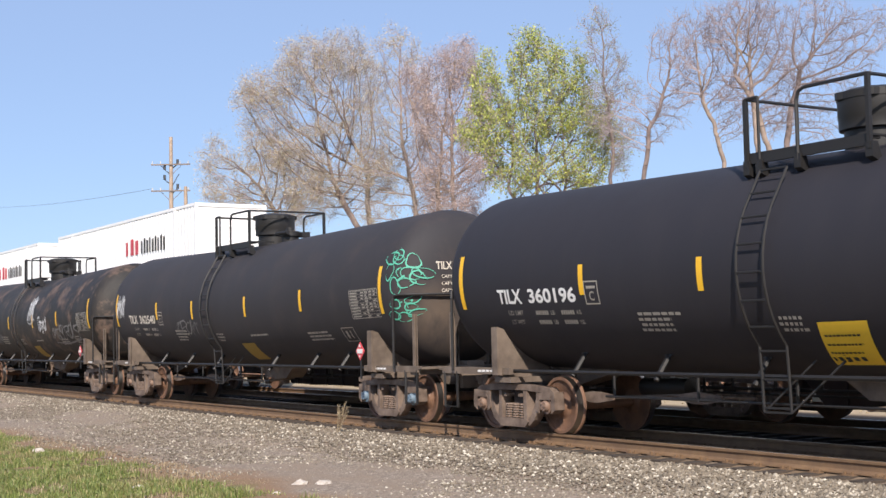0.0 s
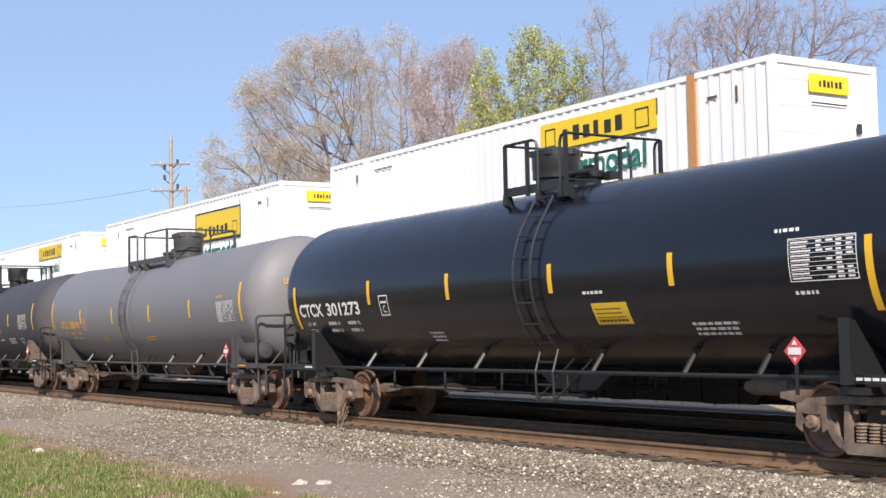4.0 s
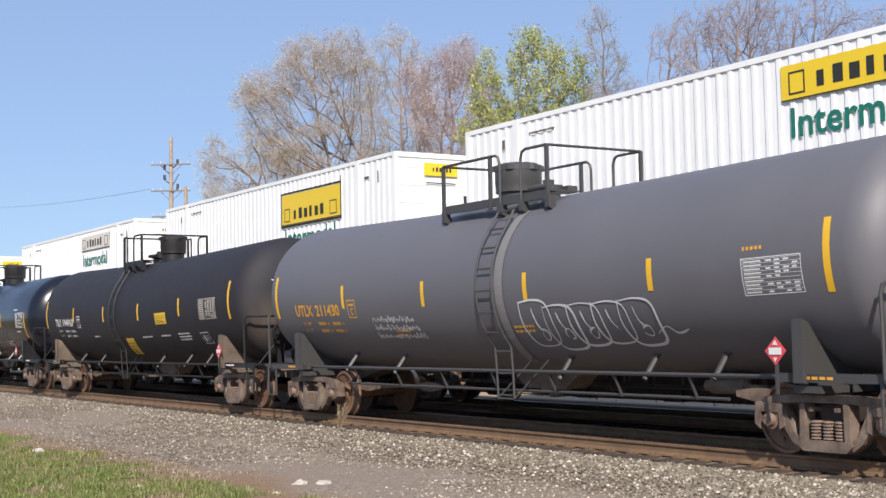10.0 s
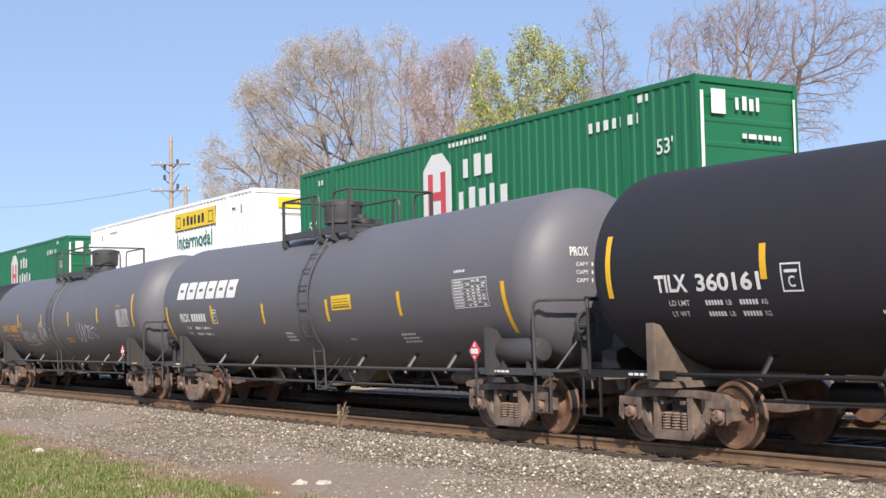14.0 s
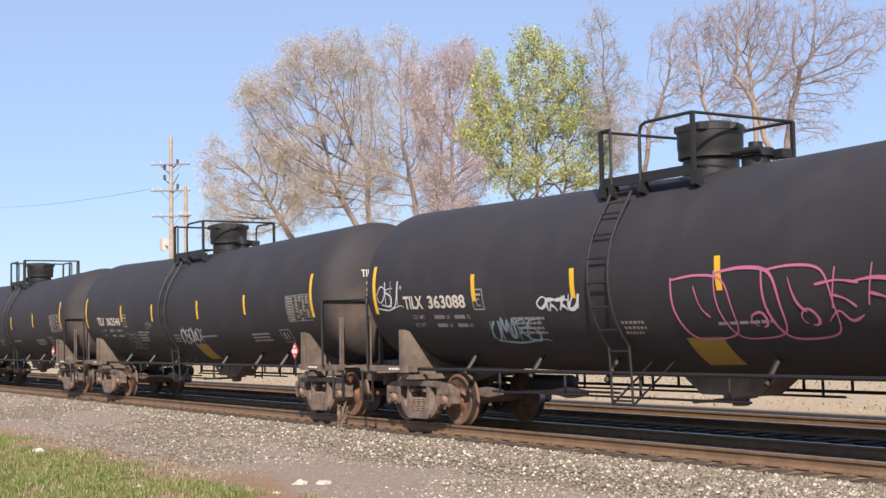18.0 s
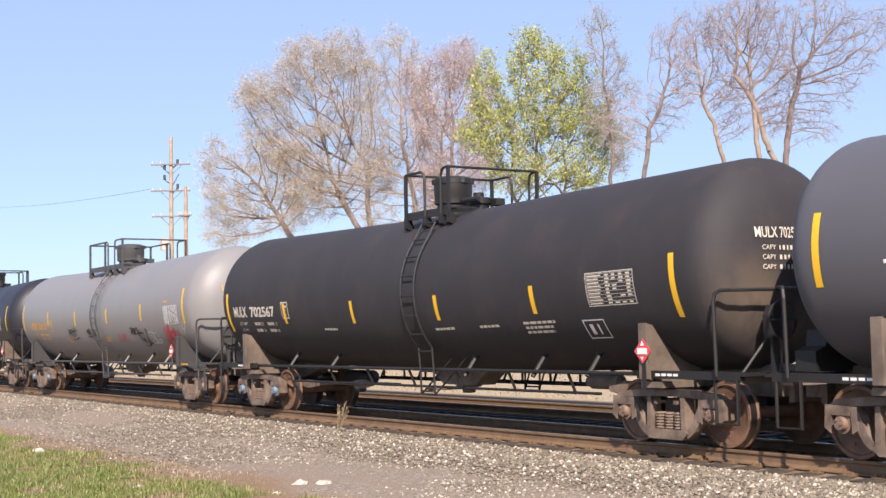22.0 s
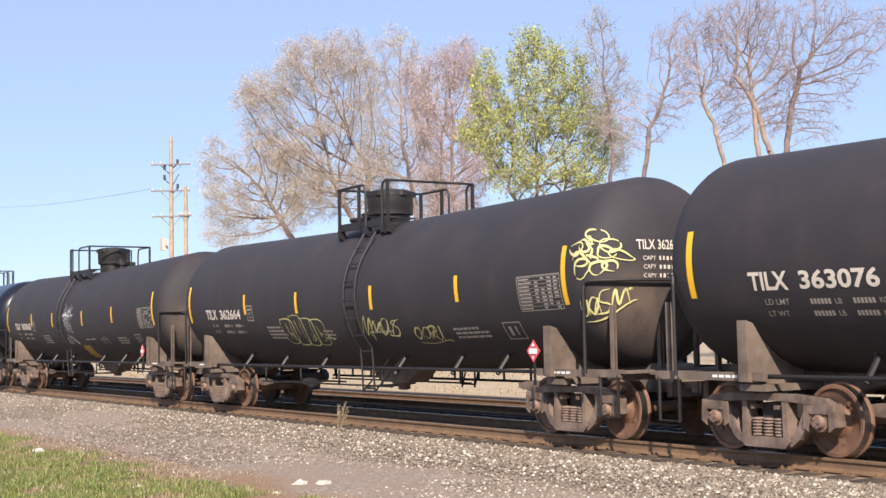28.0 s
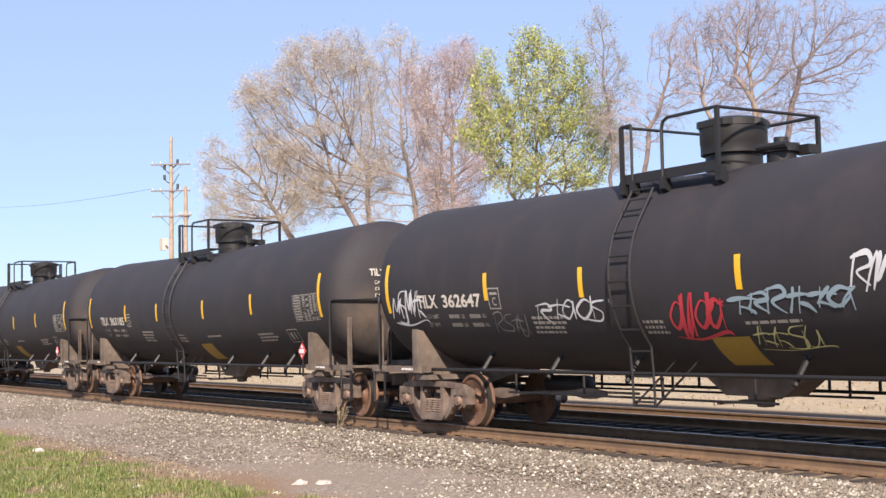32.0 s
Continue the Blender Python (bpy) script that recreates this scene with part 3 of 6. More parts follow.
# ---- the fittings of a tank car ----
def fitting_meshes(dip, style, trim, dusty, side):
    """style: 'T' tall-lettered black cars, 'S' plain cars, 'G' glossy straight cars, 'U' jacketed grey cars."""
    k = {}
    top = axis_z(0, dip) + TANK_R
    man_x = {"T": -0.15 * side, "S": -0.12, "G": 0.34, "U": -0.66}[style] * side
    # ends of the top platform, with the ladder's gate between them
    x0, g0, g1, x1 = {"T": (-1.46, -1.24, -0.58, 0.54), "S": (-0.24, 0.44, 1.0, 1.25), "G": (-1.2, -1.05, -0.45, 0.46), "U": (-1.6, 0.17, 0.78, 1.5)}[style]
    if side < 0:
        x0, g0, g1, x1 = -x1, -g1, -g0, -x0
    lad_x = (g0 + g1) / 2
    # stub sills with draft gear
    for e, s in (("a", -1), ("b", 1)):
        bm = bmesh.new()
        prism(bm, [(s * 5.2, 1.12), (s * 8.55, 1.12), (s * 8.6, 1.02), (s * 8.6, 0.72), (s * 8.2, 0.68), (s * 6.3, 0.72), (s * 5.2, 0.98)], -0.19, 0.19)
        box(bm, s * 8.45, 0, 0.95, 0.3, 2.5, 0.1)
        box(bm, s * 8.62, 0, 0.80, 0.1, 0.7, 0.34)
        k["stub_sill_" + e] = mesh("stub_sill", bm, dusty)
        bm = bmesh.new()
        box(bm, s * 8.78, 0, 0.84, 0.5, 0.16, 0.18)
        prism(bm, [(s * 8.9, -0.17), (s * 9.06, -0.2), (s * 9.1, -0.05), (s * 9.0, 0.02), (s * 9.08, 0.18), (s * 8.9, 0.2)], 0.70, 0.98, "z")
        pipe(bm, [(s * 8.62, 0.34, 0.72), (s * 8.85, 0.36, 0.5), (s * 9.02, 0.33, 0.52)], 0.03)
        k["coupler_" + e] = mesh("coupler", bm, CAST)
        bm = bmesh.new()
        low = [(-1.40, 0.96)]
        for q in range(9):
            y = -1.36 + 0.13 * q
            dz = math.sqrt(max(0.0, TANK_R ** 2 - min(abs(y), 1.4) ** 2))
            z = TANK_Z - dz - 0.012 if abs(y) < 1.3 else 1.72
            low.append((y, max(0.99, min(1.72, z))))
        low += [(-0.25, 0.98), (-0.25, 0.80), (-0.9, 0.82)]
        bx = BOLSTER_X[style][s > 0]
        prism(bm, low, bx - 0.03, bx + 0.03, "x")
        prism(bm, [(-y, z) for y, z in low], bx - 0.03, bx + 0.03, "x")
        box(bm, bx, -1.39, 1.33, 0.16, 0.03, 0.78)
        box(bm, bx, 1.39, 1.33, 0.16, 0.03, 0.78)
        box(bm, bx, 0, 0.86, 0.45, 2.5, 0.09)
        rod(bm, (bx - 0.034, -1.27, 1.42), (bx + 0.034, -1.27, 1.42), 0.07, 12)
        k["body_bolster_" + e] = mesh("body_bolster", bm, trim if style == "U" else dusty)
        bm = bmesh.new()
        for y in (-1.24, 1.24):
            a, b = (6.6 if style != "G" else 6.9), 8.62
            box(bm, s * (a + b) / 2, y, 1.0, b - a, 0.09, 0.11)
        box(bm, s * 8.57, 0, 1.02, 0.34, 2.56, 0.04)
        k["end_platform_" + e] = mesh("end_platform", bm, dusty if style == "T" else trim)
        bm = bmesh.new()
        if style == "T":
            # the rail hugs the domed head
            top_z = 2.36
            half = [(s * 8.03, -1.44, 1.0), (s * 8.03, -1.44, top_z - 0.12), (s * 8.04, -1.43, top_z - 0.03)]
            for y in (-1.40, -1.3, -1.15, -0.95, -0.7, -0.45, -0.2, 0.0):
                lean = (math.hypot(y, top_z - TANK_Z) / TANK_R) ** 1.25
                half.append((s * (HALF + DOME * math.sqrt(max(0.0, 1 - lean * lean)) + 0.08), y, top_z))
        else:
            hx, top_z, bow = 8.28, 2.12, 0.42
            half = [(s * hx, -1.36, 1.0), (s * hx, -1.38, top_z - 0.14), (s * (hx + 0.02), -1.37, top_z - 0.04), (s * (hx + 0.08), -1.32, top_z)]
            half += [(s * (hx + 0.08 + bow * math.sin(q * math.pi / 10)), -1.32 * math.cos(q * math.pi / 10), top_z) for q in range(1, 6)]
        pipe(bm, half + [(x, -y, z) for x, y, z in half[-2::-1]], 0.026)
        k["end_handrail_" + e] = mesh("end_handrail", bm, trim)
        for y in (-1.27, 1.27):
            bm = bmesh.new()
            sx = s * 8.36
            pipe(bm, [(sx - 0.2, y, 0.98), (sx - 0.2, y, 0.375), (sx + 0.2, y, 0.375), (sx + 0.2, y, 0.98)], 0.024, 5)
            k["sill_step_" + e + ("n" if y < 0 else "f")] = mesh("sill_step", bm, trim)
    # side pipes and their braces
    for e, y in (("near", -1.13), ("far", 1.13)):
        bm = bmesh.new()
        rod(bm, (-6.8, y, 1.0), (6.8, y, 1.0), 0.034)
        k["side_rail_" + e] = mesh("side_rail", bm, trim)
        bm = bmesh.new()
        if style in "SU":
            rod(bm, (-5.2, y * 0.86, 0.68), (5.4, y * 0.86, 0.68), 0.026)
            for q in range(7):
                rod(bm, (-4.8 + q * 1.6, y * 0.86, 0.66), (-4.8 + q * 1.6, y, 1.0), 0.024)
        else:
            rod(bm, (-4.6, y * 0.8, 0.64), (1.4, y * 0.8, 0.64), 0.02)
            for q in range(4):
                rod(bm, (-4.4 + q * 1.8, y * 0.8, 0.62), (-4.4 + q * 1.8, y * 0.8, 0.95), 0.022)
        if e == "far":
            rod(bm, (-5.0, y, 0.70), (5.0, y, 0.70), 0.028)
            for q in range(12):
                rod(bm, (-4.9 + q * 0.89, y, 0.68), (-4.9 + q * 0.89, y, 1.0), 0.024)
        k["brake_pipe_" + e] = mesh("brake_pipe", bm, trim)
    for e, s in (("near", -1), ("far", 1)):
        bm = bmesh.new()
        rod(bm, (0, s * 1.14, -0.02), (0.0, s * 0.84, 0.37), 0.04, 6)
        box(bm, 0, s * 0.84, 0.37, 0.16, 0.12, 0.1)
        k["brace_" + e] = mesh("brace", bm, trim)
    # ladders, bent to the tank
    for e, s in (("near", -1), ("far", 1)):
        bm = bmesh.new()
        pts = []
        for q in range(15):
            a = radians(51 - q * 7.6)
            pts.append((s * (TANK_R + 0.09) * math.cos(a), TANK_Z - dip + (TANK_R + 0.09) * math.sin(a)))
        pts = [(s * 1.08, TANK_Z - dip + 1.24)] + [p for p in pts[2:] if p[1] > 1.35] + [(s * 1.17, 1.0), (s * 1.15, 0.55)]
        pipe(bm, [(lad_x - 0.23, p[0], p[1]) for p in pts], 0.021, 5)
        k["ladder_" + e] = mesh("ladder", bm, trim)
        bm = bmesh.new()
        rod(bm, (lad_x - 0.23, s * 1.15, 0.55), (lad_x + 0.43, s * 0.9, 1.2), 0.018, 5)
        k["ladder_stay_" + e] = mesh("stay", bm, trim)
        steps = []
        path = 0.0
        last = None
        for p, q in zip(pts, pts[1:]):
            d = math.hypot(q[0] - p[0], q[1] - p[1])
            while path < d:
                f = path / d
                steps.append((lad_x, p[0] + (q[0] - p[0]) * f, p[1] + (q[1] - p[1]) * f))
                path += 0.36
            path -= d
            last = q
        steps.append((lad_x, last[0], last[1]))
        k["rungs_" + e] = steps
    bm = bmesh.new()
    rod(bm, (-0.23, 0, 0), (0.23, 0, 0), 0.017, 5)
    k["rung"] = mesh("rung", bm, trim)
    # top platform: two grated decks, posts on feet, one top rail with a gate at the ladder
    bm = bmesh.new()
    zt, out_y = top + 0.0, 0.98
    comb = [(x0, -out_y + 0.02), (x1, -out_y + 0.02)]
    n = int((x1 - x0) / 0.16)
    for q in range(n, -1, -1):
        x = x0 + 0.02 + (x1 - x0 - 0.04) * q / n
        reach = -0.34 if abs(x - man_x) > 0.62 else -0.58
        comb += [(x + 0.02, -0.74), (x + 0.02, reach), (x - 0.02, reach), (x - 0.02, -0.74)]
    comb[2], comb[-1] = (x1, -0.74), (x0, -0.74)
    prism(bm, comb, zt + 0.0, zt + 0.025, "z")
    k["walkway_a"] = mesh("walkway", bm, trim)
    bm = bmesh.new()
    prism(bm, [(x, -y) for x, y in comb], zt + 0.0, zt + 0.025, "z")
    k["walkway_b"] = mesh("walkway", bm, trim)
    bm = bmesh.new()
    prism(bm, [(-0.025, zt - 0.12), (0.025, zt - 0.12), (0.025, zt - 0.105), (-0.008, zt - 0.105), (-0.008, zt - 0.015), (0.025, zt - 0.015), (0.025, zt - 0.0), (-0.025, zt - 0.0)], x0, x1, "x")
    k["walkway_beam"] = mesh("beam", bm, trim)
    bm = bmesh.new()
    prism(bm, [(-0.05, zt - 0.08), (0.05, zt - 0.08), (0.12, zt - 0.30), (0.10, zt - 0.33), (-0.05, zt - 0.26)], -0.055, 0.055, "x")
    k["walkway_bracket"] = mesh("bracket", bm, trim)
    k["walkway_x"] = (x0, g0, g1, x1)
    h1 = top + 0.74
    foot = zt - 0.16

    def railing(a, b, arch_a, arch_b, y):
        """A pipe rail between two posts, bent over where it ends at the gate."""
        bm = bmesh.new()
        pts = [(a, y, foot), (a, y, h1 - 0.14), (a + 0.04, y, h1 - 0.04), (a + 0.13, y, h1)] if arch_a else [(a, y, h1)]
        pts += [(b - 0.13, y, h1), (b - 0.04, y, h1 - 0.04), (b, y, h1 - 0.14), (b, y, foot)] if arch_b else [(b, y, h1)]
        pipe(bm, pts, 0.025)
        return bm
    long_left = g0 - x0 > x1 - g1
    for e, y in (("near", -out_y), ("far", out_y)):
        bm = railing(x0, g0, False, True, y) if g0 - x0 > 0.3 else railing(x0, g0, False, False, y)
        if g0 - x0 <= 0.3:
            rod(bm, (g0, y, foot), (g0, y, h1), 0.022)
        k["handrail_rear_" + e] = mesh("handrail", bm, trim)
        bm = railing(g1, x1, True, False, y)
        k["handrail_" + e] = mesh("handrail", bm, trim)
    bm = bmesh.new()
    box(bm, 0, 0, (foot + h1) / 2, 0.055, 0.055, h1 - foot)
    k["rail_post"] = mesh("rail_post", bm, trim)
    k["post_x"] = (x0, x1) + ((g0 - 0.28,) if long_left and g0 - x0 > 0.9 else ())
    for e, x in (("rear", x0), ("front", x1)):
        bm = bmesh.new()
        pipe(bm, [(x, -out_y, h1), (x, out_y, h1)], 0.025)
        k["crossrail_" + e] = mesh("crossrail", bm, trim)
    # manway housing and valves
    bm = bmesh.new()
    wide = {"T": 0.47, "S": 0.36, "G": 0.41, "U": 0.41}[style]
    lathe(bm, [(top - 0.12, wide * 0.86), (top + 0.2, wide * 0.86), (top + 0.22, wide), (top + 0.36, wide), (top + 0.38, wide * 1.02), (top + 0.62, wide * 1.02)], "z", 32, (man_x, 0, 0))
    k["manway"] = mesh("manway", bm, trim, smooth=40)
    bm = bmesh.new()
    rings = []
    for z, f, lug in ((0.585, 0.9, 0.0), (0.60, 1.04, 0.09), (0.69, 1.04, 0.09), (0.70, 1.0, 0.0), (0.735, 0.78, 0.0), (0.745, 0.03, 0.0)):
        rings.append([bm.verts.new((man_x + wide * (f + lug * (q % 8 < 2)) * math.cos(q * math.tau / 48), wide * (f + lug * (q % 8 < 2)) * math.sin(q * math.tau / 48), top + z)) for q in range(48)])
    for ra, rb in zip(rings, rings[1:]):
        for q in range(48):
            bm.faces.new((ra[q], ra[(q + 1) % 48], rb[(q + 1) % 48], rb[q]))
    k["manway_lid"] = mesh("manway_lid", bm, trim)
    bm = bmesh.new()
    vx = man_x + (0.95 if style != "G" else -0.95) * side
    lathe(bm, [(top - 0.1, 0.2), (top + 0.12, 0.2), (top + 0.13, 0.25), (top + 0.24, 0.25), (top + 0.26, 0.1), (top + 0.34, 0.1), (top + 0.34, 0.01)], "z", 16, (vx, -0.05, 0))
    rod(bm, (vx - 0.2, -0.3, top + 0.2), (vx + 0.3, -0.25, top + 0.2), 0.05, 8)
    box(bm, vx + 0.2, 0.2, top + 0.16, 0.3, 0.2, 0.12)
    k["safety_valve"] = mesh("safety_valve", bm, trim, smooth=40)
    # running gear under the tank
    bm = bmesh.new()
    lathe(bm, [(4.3, 0.02), (4.31, 0.08), (4.4, 0.08), (4.42, 0.115), (5.1, 0.115), (5.12, 0.08), (5.16, 0.03), (5.5, 0.03), (5.5, 0.005)], "x", 16, (0, -0.32, 0.82))
    k["brake_cylinder"] = mesh("brake_cylinder", bm, DUSTY, smooth=40)
    bm = bmesh.new()
    if style == "U":
        lathe(bm, [(6.92, 0.02), (6.95, 0.16), (7.05, 0.22), (8.0, 0.22), (8.1, 0.16), (8.13, 0.02)], "x", 18, (0, -1.05, 1.33))
        for x in (7.15, 7.85):
            box(bm, x, -1.05, 1.10, 0.06, 0.3, 0.14)
    else:
        lathe(bm, [(-5.3, 0.02), (-5.25, 0.16), (-4.2, 0.16), (-4.15, 0.02)], "x", 14, (0, 0.45, 0.72))
    k["air_reservoir"] = mesh("air_reservoir", bm, trim, smooth=40)
    bm = bmesh.new()
    lathe(bm, [(0.52, 0.05), (0.53, 0.12), (0.62, 0.13), (0.64, 0.24), (0.80, 0.26), (0.95, 0.3)], "z", 14, (0.3, 0, 0))
    prism(bm, [(-0.7, 0.98), (1.3, 0.98), (0.85, 0.68), (-0.25, 0.68)], -0.22, 0.22)
    rod(bm, (0.3, -0.9, 0.62), (0.3, 0, 0.62), 0.03, 6)
    k["bottom_outlet"] = mesh("bottom_outlet", bm, dusty)
    bm = bmesh.new()
    pipe(bm, [(-6.0, 0, 0.55), (-4.2, 0, 0.62), (-2.6, 0, 0.62)], 0.022)
    k["brake_rod"] = mesh("brake_rod", bm, DUSTY)
    bm = bmesh.new()
    prism(bm, [(-0.4, -0.04), (-0.1, -0.09), (0.1, -0.09), (0.45, -0.04), (0.45, 0.04), (0.1, 0.08), (-0.1, 0.08), (-0.4, 0.04)], -0.025, 0.025)
    k["brake_lever"] = mesh("brake_lever", bm, CAST)
    bm = bmesh.new()
    ring = [(8.80, 0.25 * math.cos(q * math.tau / 16) - 0.66, 1.72 + 0.25 * math.sin(q * math.tau / 16)) for q in range(17)]
    pipe(bm, ring, 0.018, 5)
    for q in range(4):
        rod(bm, (8.80, -0.66, 1.72), ring[q * 4], 0.014, 5)
    k["brake_wheel"] = mesh("brake_wheel", bm, trim)
    bm = bmesh.new()
    prism(bm, [(-0.80, 1.48), (-0.52, 1.48), (-0.50, 1.78), (-0.58, 1.92), (-0.74, 1.92), (-0.82, 1.78)], 8.60, 8.74, "x")
    box(bm, 8.64, -0.66, 1.26, 0.05, 0.10, 0.44)
    k["brake_housing"] = mesh("brake_housing", bm, trim)
    bm = bmesh.new()
    rod(bm, (8.66, -0.56, 1.5), (8.62, -0.5, 0.72), 0.02, 5)
    k["brake_chain"] = mesh("brake_chain", bm, CAST)
    bm = bmesh.new()
    rod(bm, (8.62, -0.75, 1.5), (8.5, -1.12, 1.02), 0.022, 5)
    k["brake_stay"] = mesh("brake_stay", bm, trim)
    bm = bmesh.new()
    prism(bm, [(-0.85, 1.06), (-0.1, 1.06), (-0.1, 1.30), (-0.22, 1.42), (-0.42, 1.42), (-0.46, 1.58), (-0.62, 1.58), (-0.66, 1.38), (-0.85, 1.32)], -8.62, -8.28, "x")
    lathe(bm, [(-8.72, 0.02), (-8.70, 0.10), (-8.62, 0.13), (-8.60, 0.02)], "x", 12, (0, -0.45, 1.24))
    k["control_valve"] = mesh("control_valve", bm, trim)
    # end guard of the tall-lettered cars
    if style in "T":
        bm = bmesh.new()
        prism(bm, [(-0.035, -0.035), (0.035, -0.035), (0.035, -0.022), (-0.018, -0.022), (-0.018, 0.022), (0.035, 0.022), (0.035, 0.035), (-0.035, 0.035)], -0.52, 0.58, "z")
        k["head_post"] = mesh("head_post", bm, DUSTY)
    # placards
    bm = bmesh.new()
    prism(bm, [(0, -0.175), (0.175, 0), (0, 0.175), (-0.175, 0)], -0.012, 0.0)
    k["placard"] = mesh("placard", bm, RED)
    bm = bmesh.new()
    box(bm, 0, -0.018, 0, 0.2, 0.008, 0.085)
    prism(bm, [(-0.04, 0.075), (0.04, 0.075), (0.0, 0.135)], -0.02, -0.014)
    prism(bm, [(-0.03, -0.08), (0.03, -0.08), (0.0, -0.13)], -0.02, -0.014)
    k["placard_print"] = mesh("placard_print", bm, WHITE)
    bm = bmesh.new()
    box(bm, 0, 0.01, -0.28, 0.05, 0.02, 0.5)
    k["placard_post"] = mesh("placard_post", bm, trim)
    # the strap round a jacket
    if style == "U":
        bm = bmesh.new()
        for q in range(24):
            a, b = radians(80 - q * 5.8), radians(80 - (q + 1) * 5.8)
            for r in ((TANK_R + 0.012),):
                vs = []
                for ang, xx in ((a, lad_x + 0.2), (a, lad_x + 0.42), (b, lad_x + 0.42), (b, lad_x + 0.2)):
                    vs.append(bm.verts.new((xx, -r * math.cos(ang), axis_z(lad_x + 0.3, dip) + r * math.sin(ang))))
                bm.faces.new(vs)
        k["jacket_strap"] = mesh("jacket_strap", bm, PAINT["pale"])
    return k


KITS = {}


def kit(style, dip, trim_name, trim, dusty, side):
    key = (style, dip, trim_name, side)
    if key not in KITS:
        KITS[key] = fitting_meshes(dip, style, trim, dusty, side)
    return KITS[key]


SHARED = {}


def shared(key, make):
    if key not in SHARED:
        SHARED[key] = make()
    return SHARED[key]


def decal(name, mat, dip, draw, step=0.09, off=0.004):
    bm = bmesh.new()
    draw(bm)
    wrap(bm, dip, step, off)
    return flat(name, bm, mat)


def stripe(bm, x, y0, y1, w=0.11):
    quad(bm, x - w / 2, y0, x + w / 2, y1)


def faded_lines(bm, x, y, w, n, h, rng):
    for q in range(n):
        bars(bm, x + rng.uniform(0, 0.06), y - q * h * 1.9, w * rng.uniform(0.7, 1.0), h, 3, rng)


def table(bm, x0, y0, x1, y1, rng):
    """The stencilled data panel: rows of short bars inside a frame."""
    for a, b, c, d in ((x0, y0, x1, y0 + 0.012), (x0, y1 - 0.012, x1, y1), (x0, y0, x0 + 0.012, y1), (x1 - 0.012, y0, x1, y1)):
        quad(bm, a, b, c, d)
    n = 9
    h = (y1 - y0 - 0.04) / n
    for q in range(n):
        y = y0 + 0.02 + q * h
        quad(bm, x0 + 0.012, y + h * 0.86, x1 - 0.012, y + h * 0.97)
        quad(bm, x0 + 0.04, y + h * 0.2, x0 + (x1 - x0) * rng.uniform(0.28, 0.36), y + h * 0.58)
        for c in range(4):
            xa = x0 + (x1 - x0) * (0.42 + 0.145 * c)
            if rng.random() < 0.7:
                quad(bm, xa, y + h * 0.15, xa + (x1 - x0) * rng.uniform(0.07, 0.105), y + h * 0.62)


def ring_box(bm, x0, y0, x1, y1, w=0.022, lean=0.0):
    quad(bm, x0, y0, x1, y0 + w, 0)
    quad(bm, x0, y1 - w, x1, y1)
    quad(bm, x0, y0 + w, x0 + w, y1 - w, lean)
    quad(bm, x1 - w, y0 + w, x1, y1 - w, lean)


def yellow_panel(car, me_dip, x0, y0, x1, y1, mat, rng, lean=0.0):
    p = put("label_panel", decal("label_panel", mat, me_dip, lambda bm: quad(bm, x0, y0, x1, y1, lean)), car, (0, 0, 0), "yellow label panel with dark print")

    def lines(bm):
        n = 4
        h = (y1 - y0) / (n + 1.2)
        for q in range(n):
            w = (x1 - x0) * rng.uniform(0.62, 0.86)
            bars(bm, x0 + 0.06 - lean * (1 - q / n), y0 + h * (0.7 + q), w, h * (0.22 if q else 0.55), 6 if q else 4, rng)
    put("label_print", decal("label_print", LINE_D, me_dip, lines, off=0.007), p)
    return p


def cap_letters(car, text, dip, mat, rng, x_side=1):
    """Lettering on the domed head that faces the way of travel."""
    bm = letters(text, 0.80 if len(text) > 5 else 0.32, 0.15, 0.012)
    shift(bm, -0.75, 0.30)
    for q in range(3):
        pour(bm, letters("CAPY", 0.22, 0.065, 0.004), -0.66, 0.14 - 0.13 * q)
        bars(bm, -0.38, 0.14 - 0.13 * q, 0.30, 0.06, 4, rng)
    for v in bm.verts:
        y, z = v.co.x, v.co.y
        f = min(0.999, math.hypot(y, z) / TANK_R)
        v.co = (HALF + DOME * math.sqrt(max(0.0, 1 - f ** 2.5)) + 0.02, y, axis_z(HALF, dip) + z)
    return put("head_lettering", flat("head_lettering", bm, mat), car)


def weights(bm, x, y, w, rng):
    """The load limit and light weight lines under the number."""
    for q, word in enumerate(("LD LMT", "LT WT")):
        z = y - 0.19 - 0.16 * q
        pour(bm, letters(word, 0.40 - 0.06 * q, 0.075, 0.004), x, z)
        for f in (0.36, 0.68):
            for d in range(6):
                a = x + w * f + 0.055 * d
                quad(bm, a, z, a + 0.04, z + 0.07)
            pour(bm, letters("LB" if f < 0.5 else "KG", 0.1, 0.07, 0.004), x + w * f + 0.38, z)




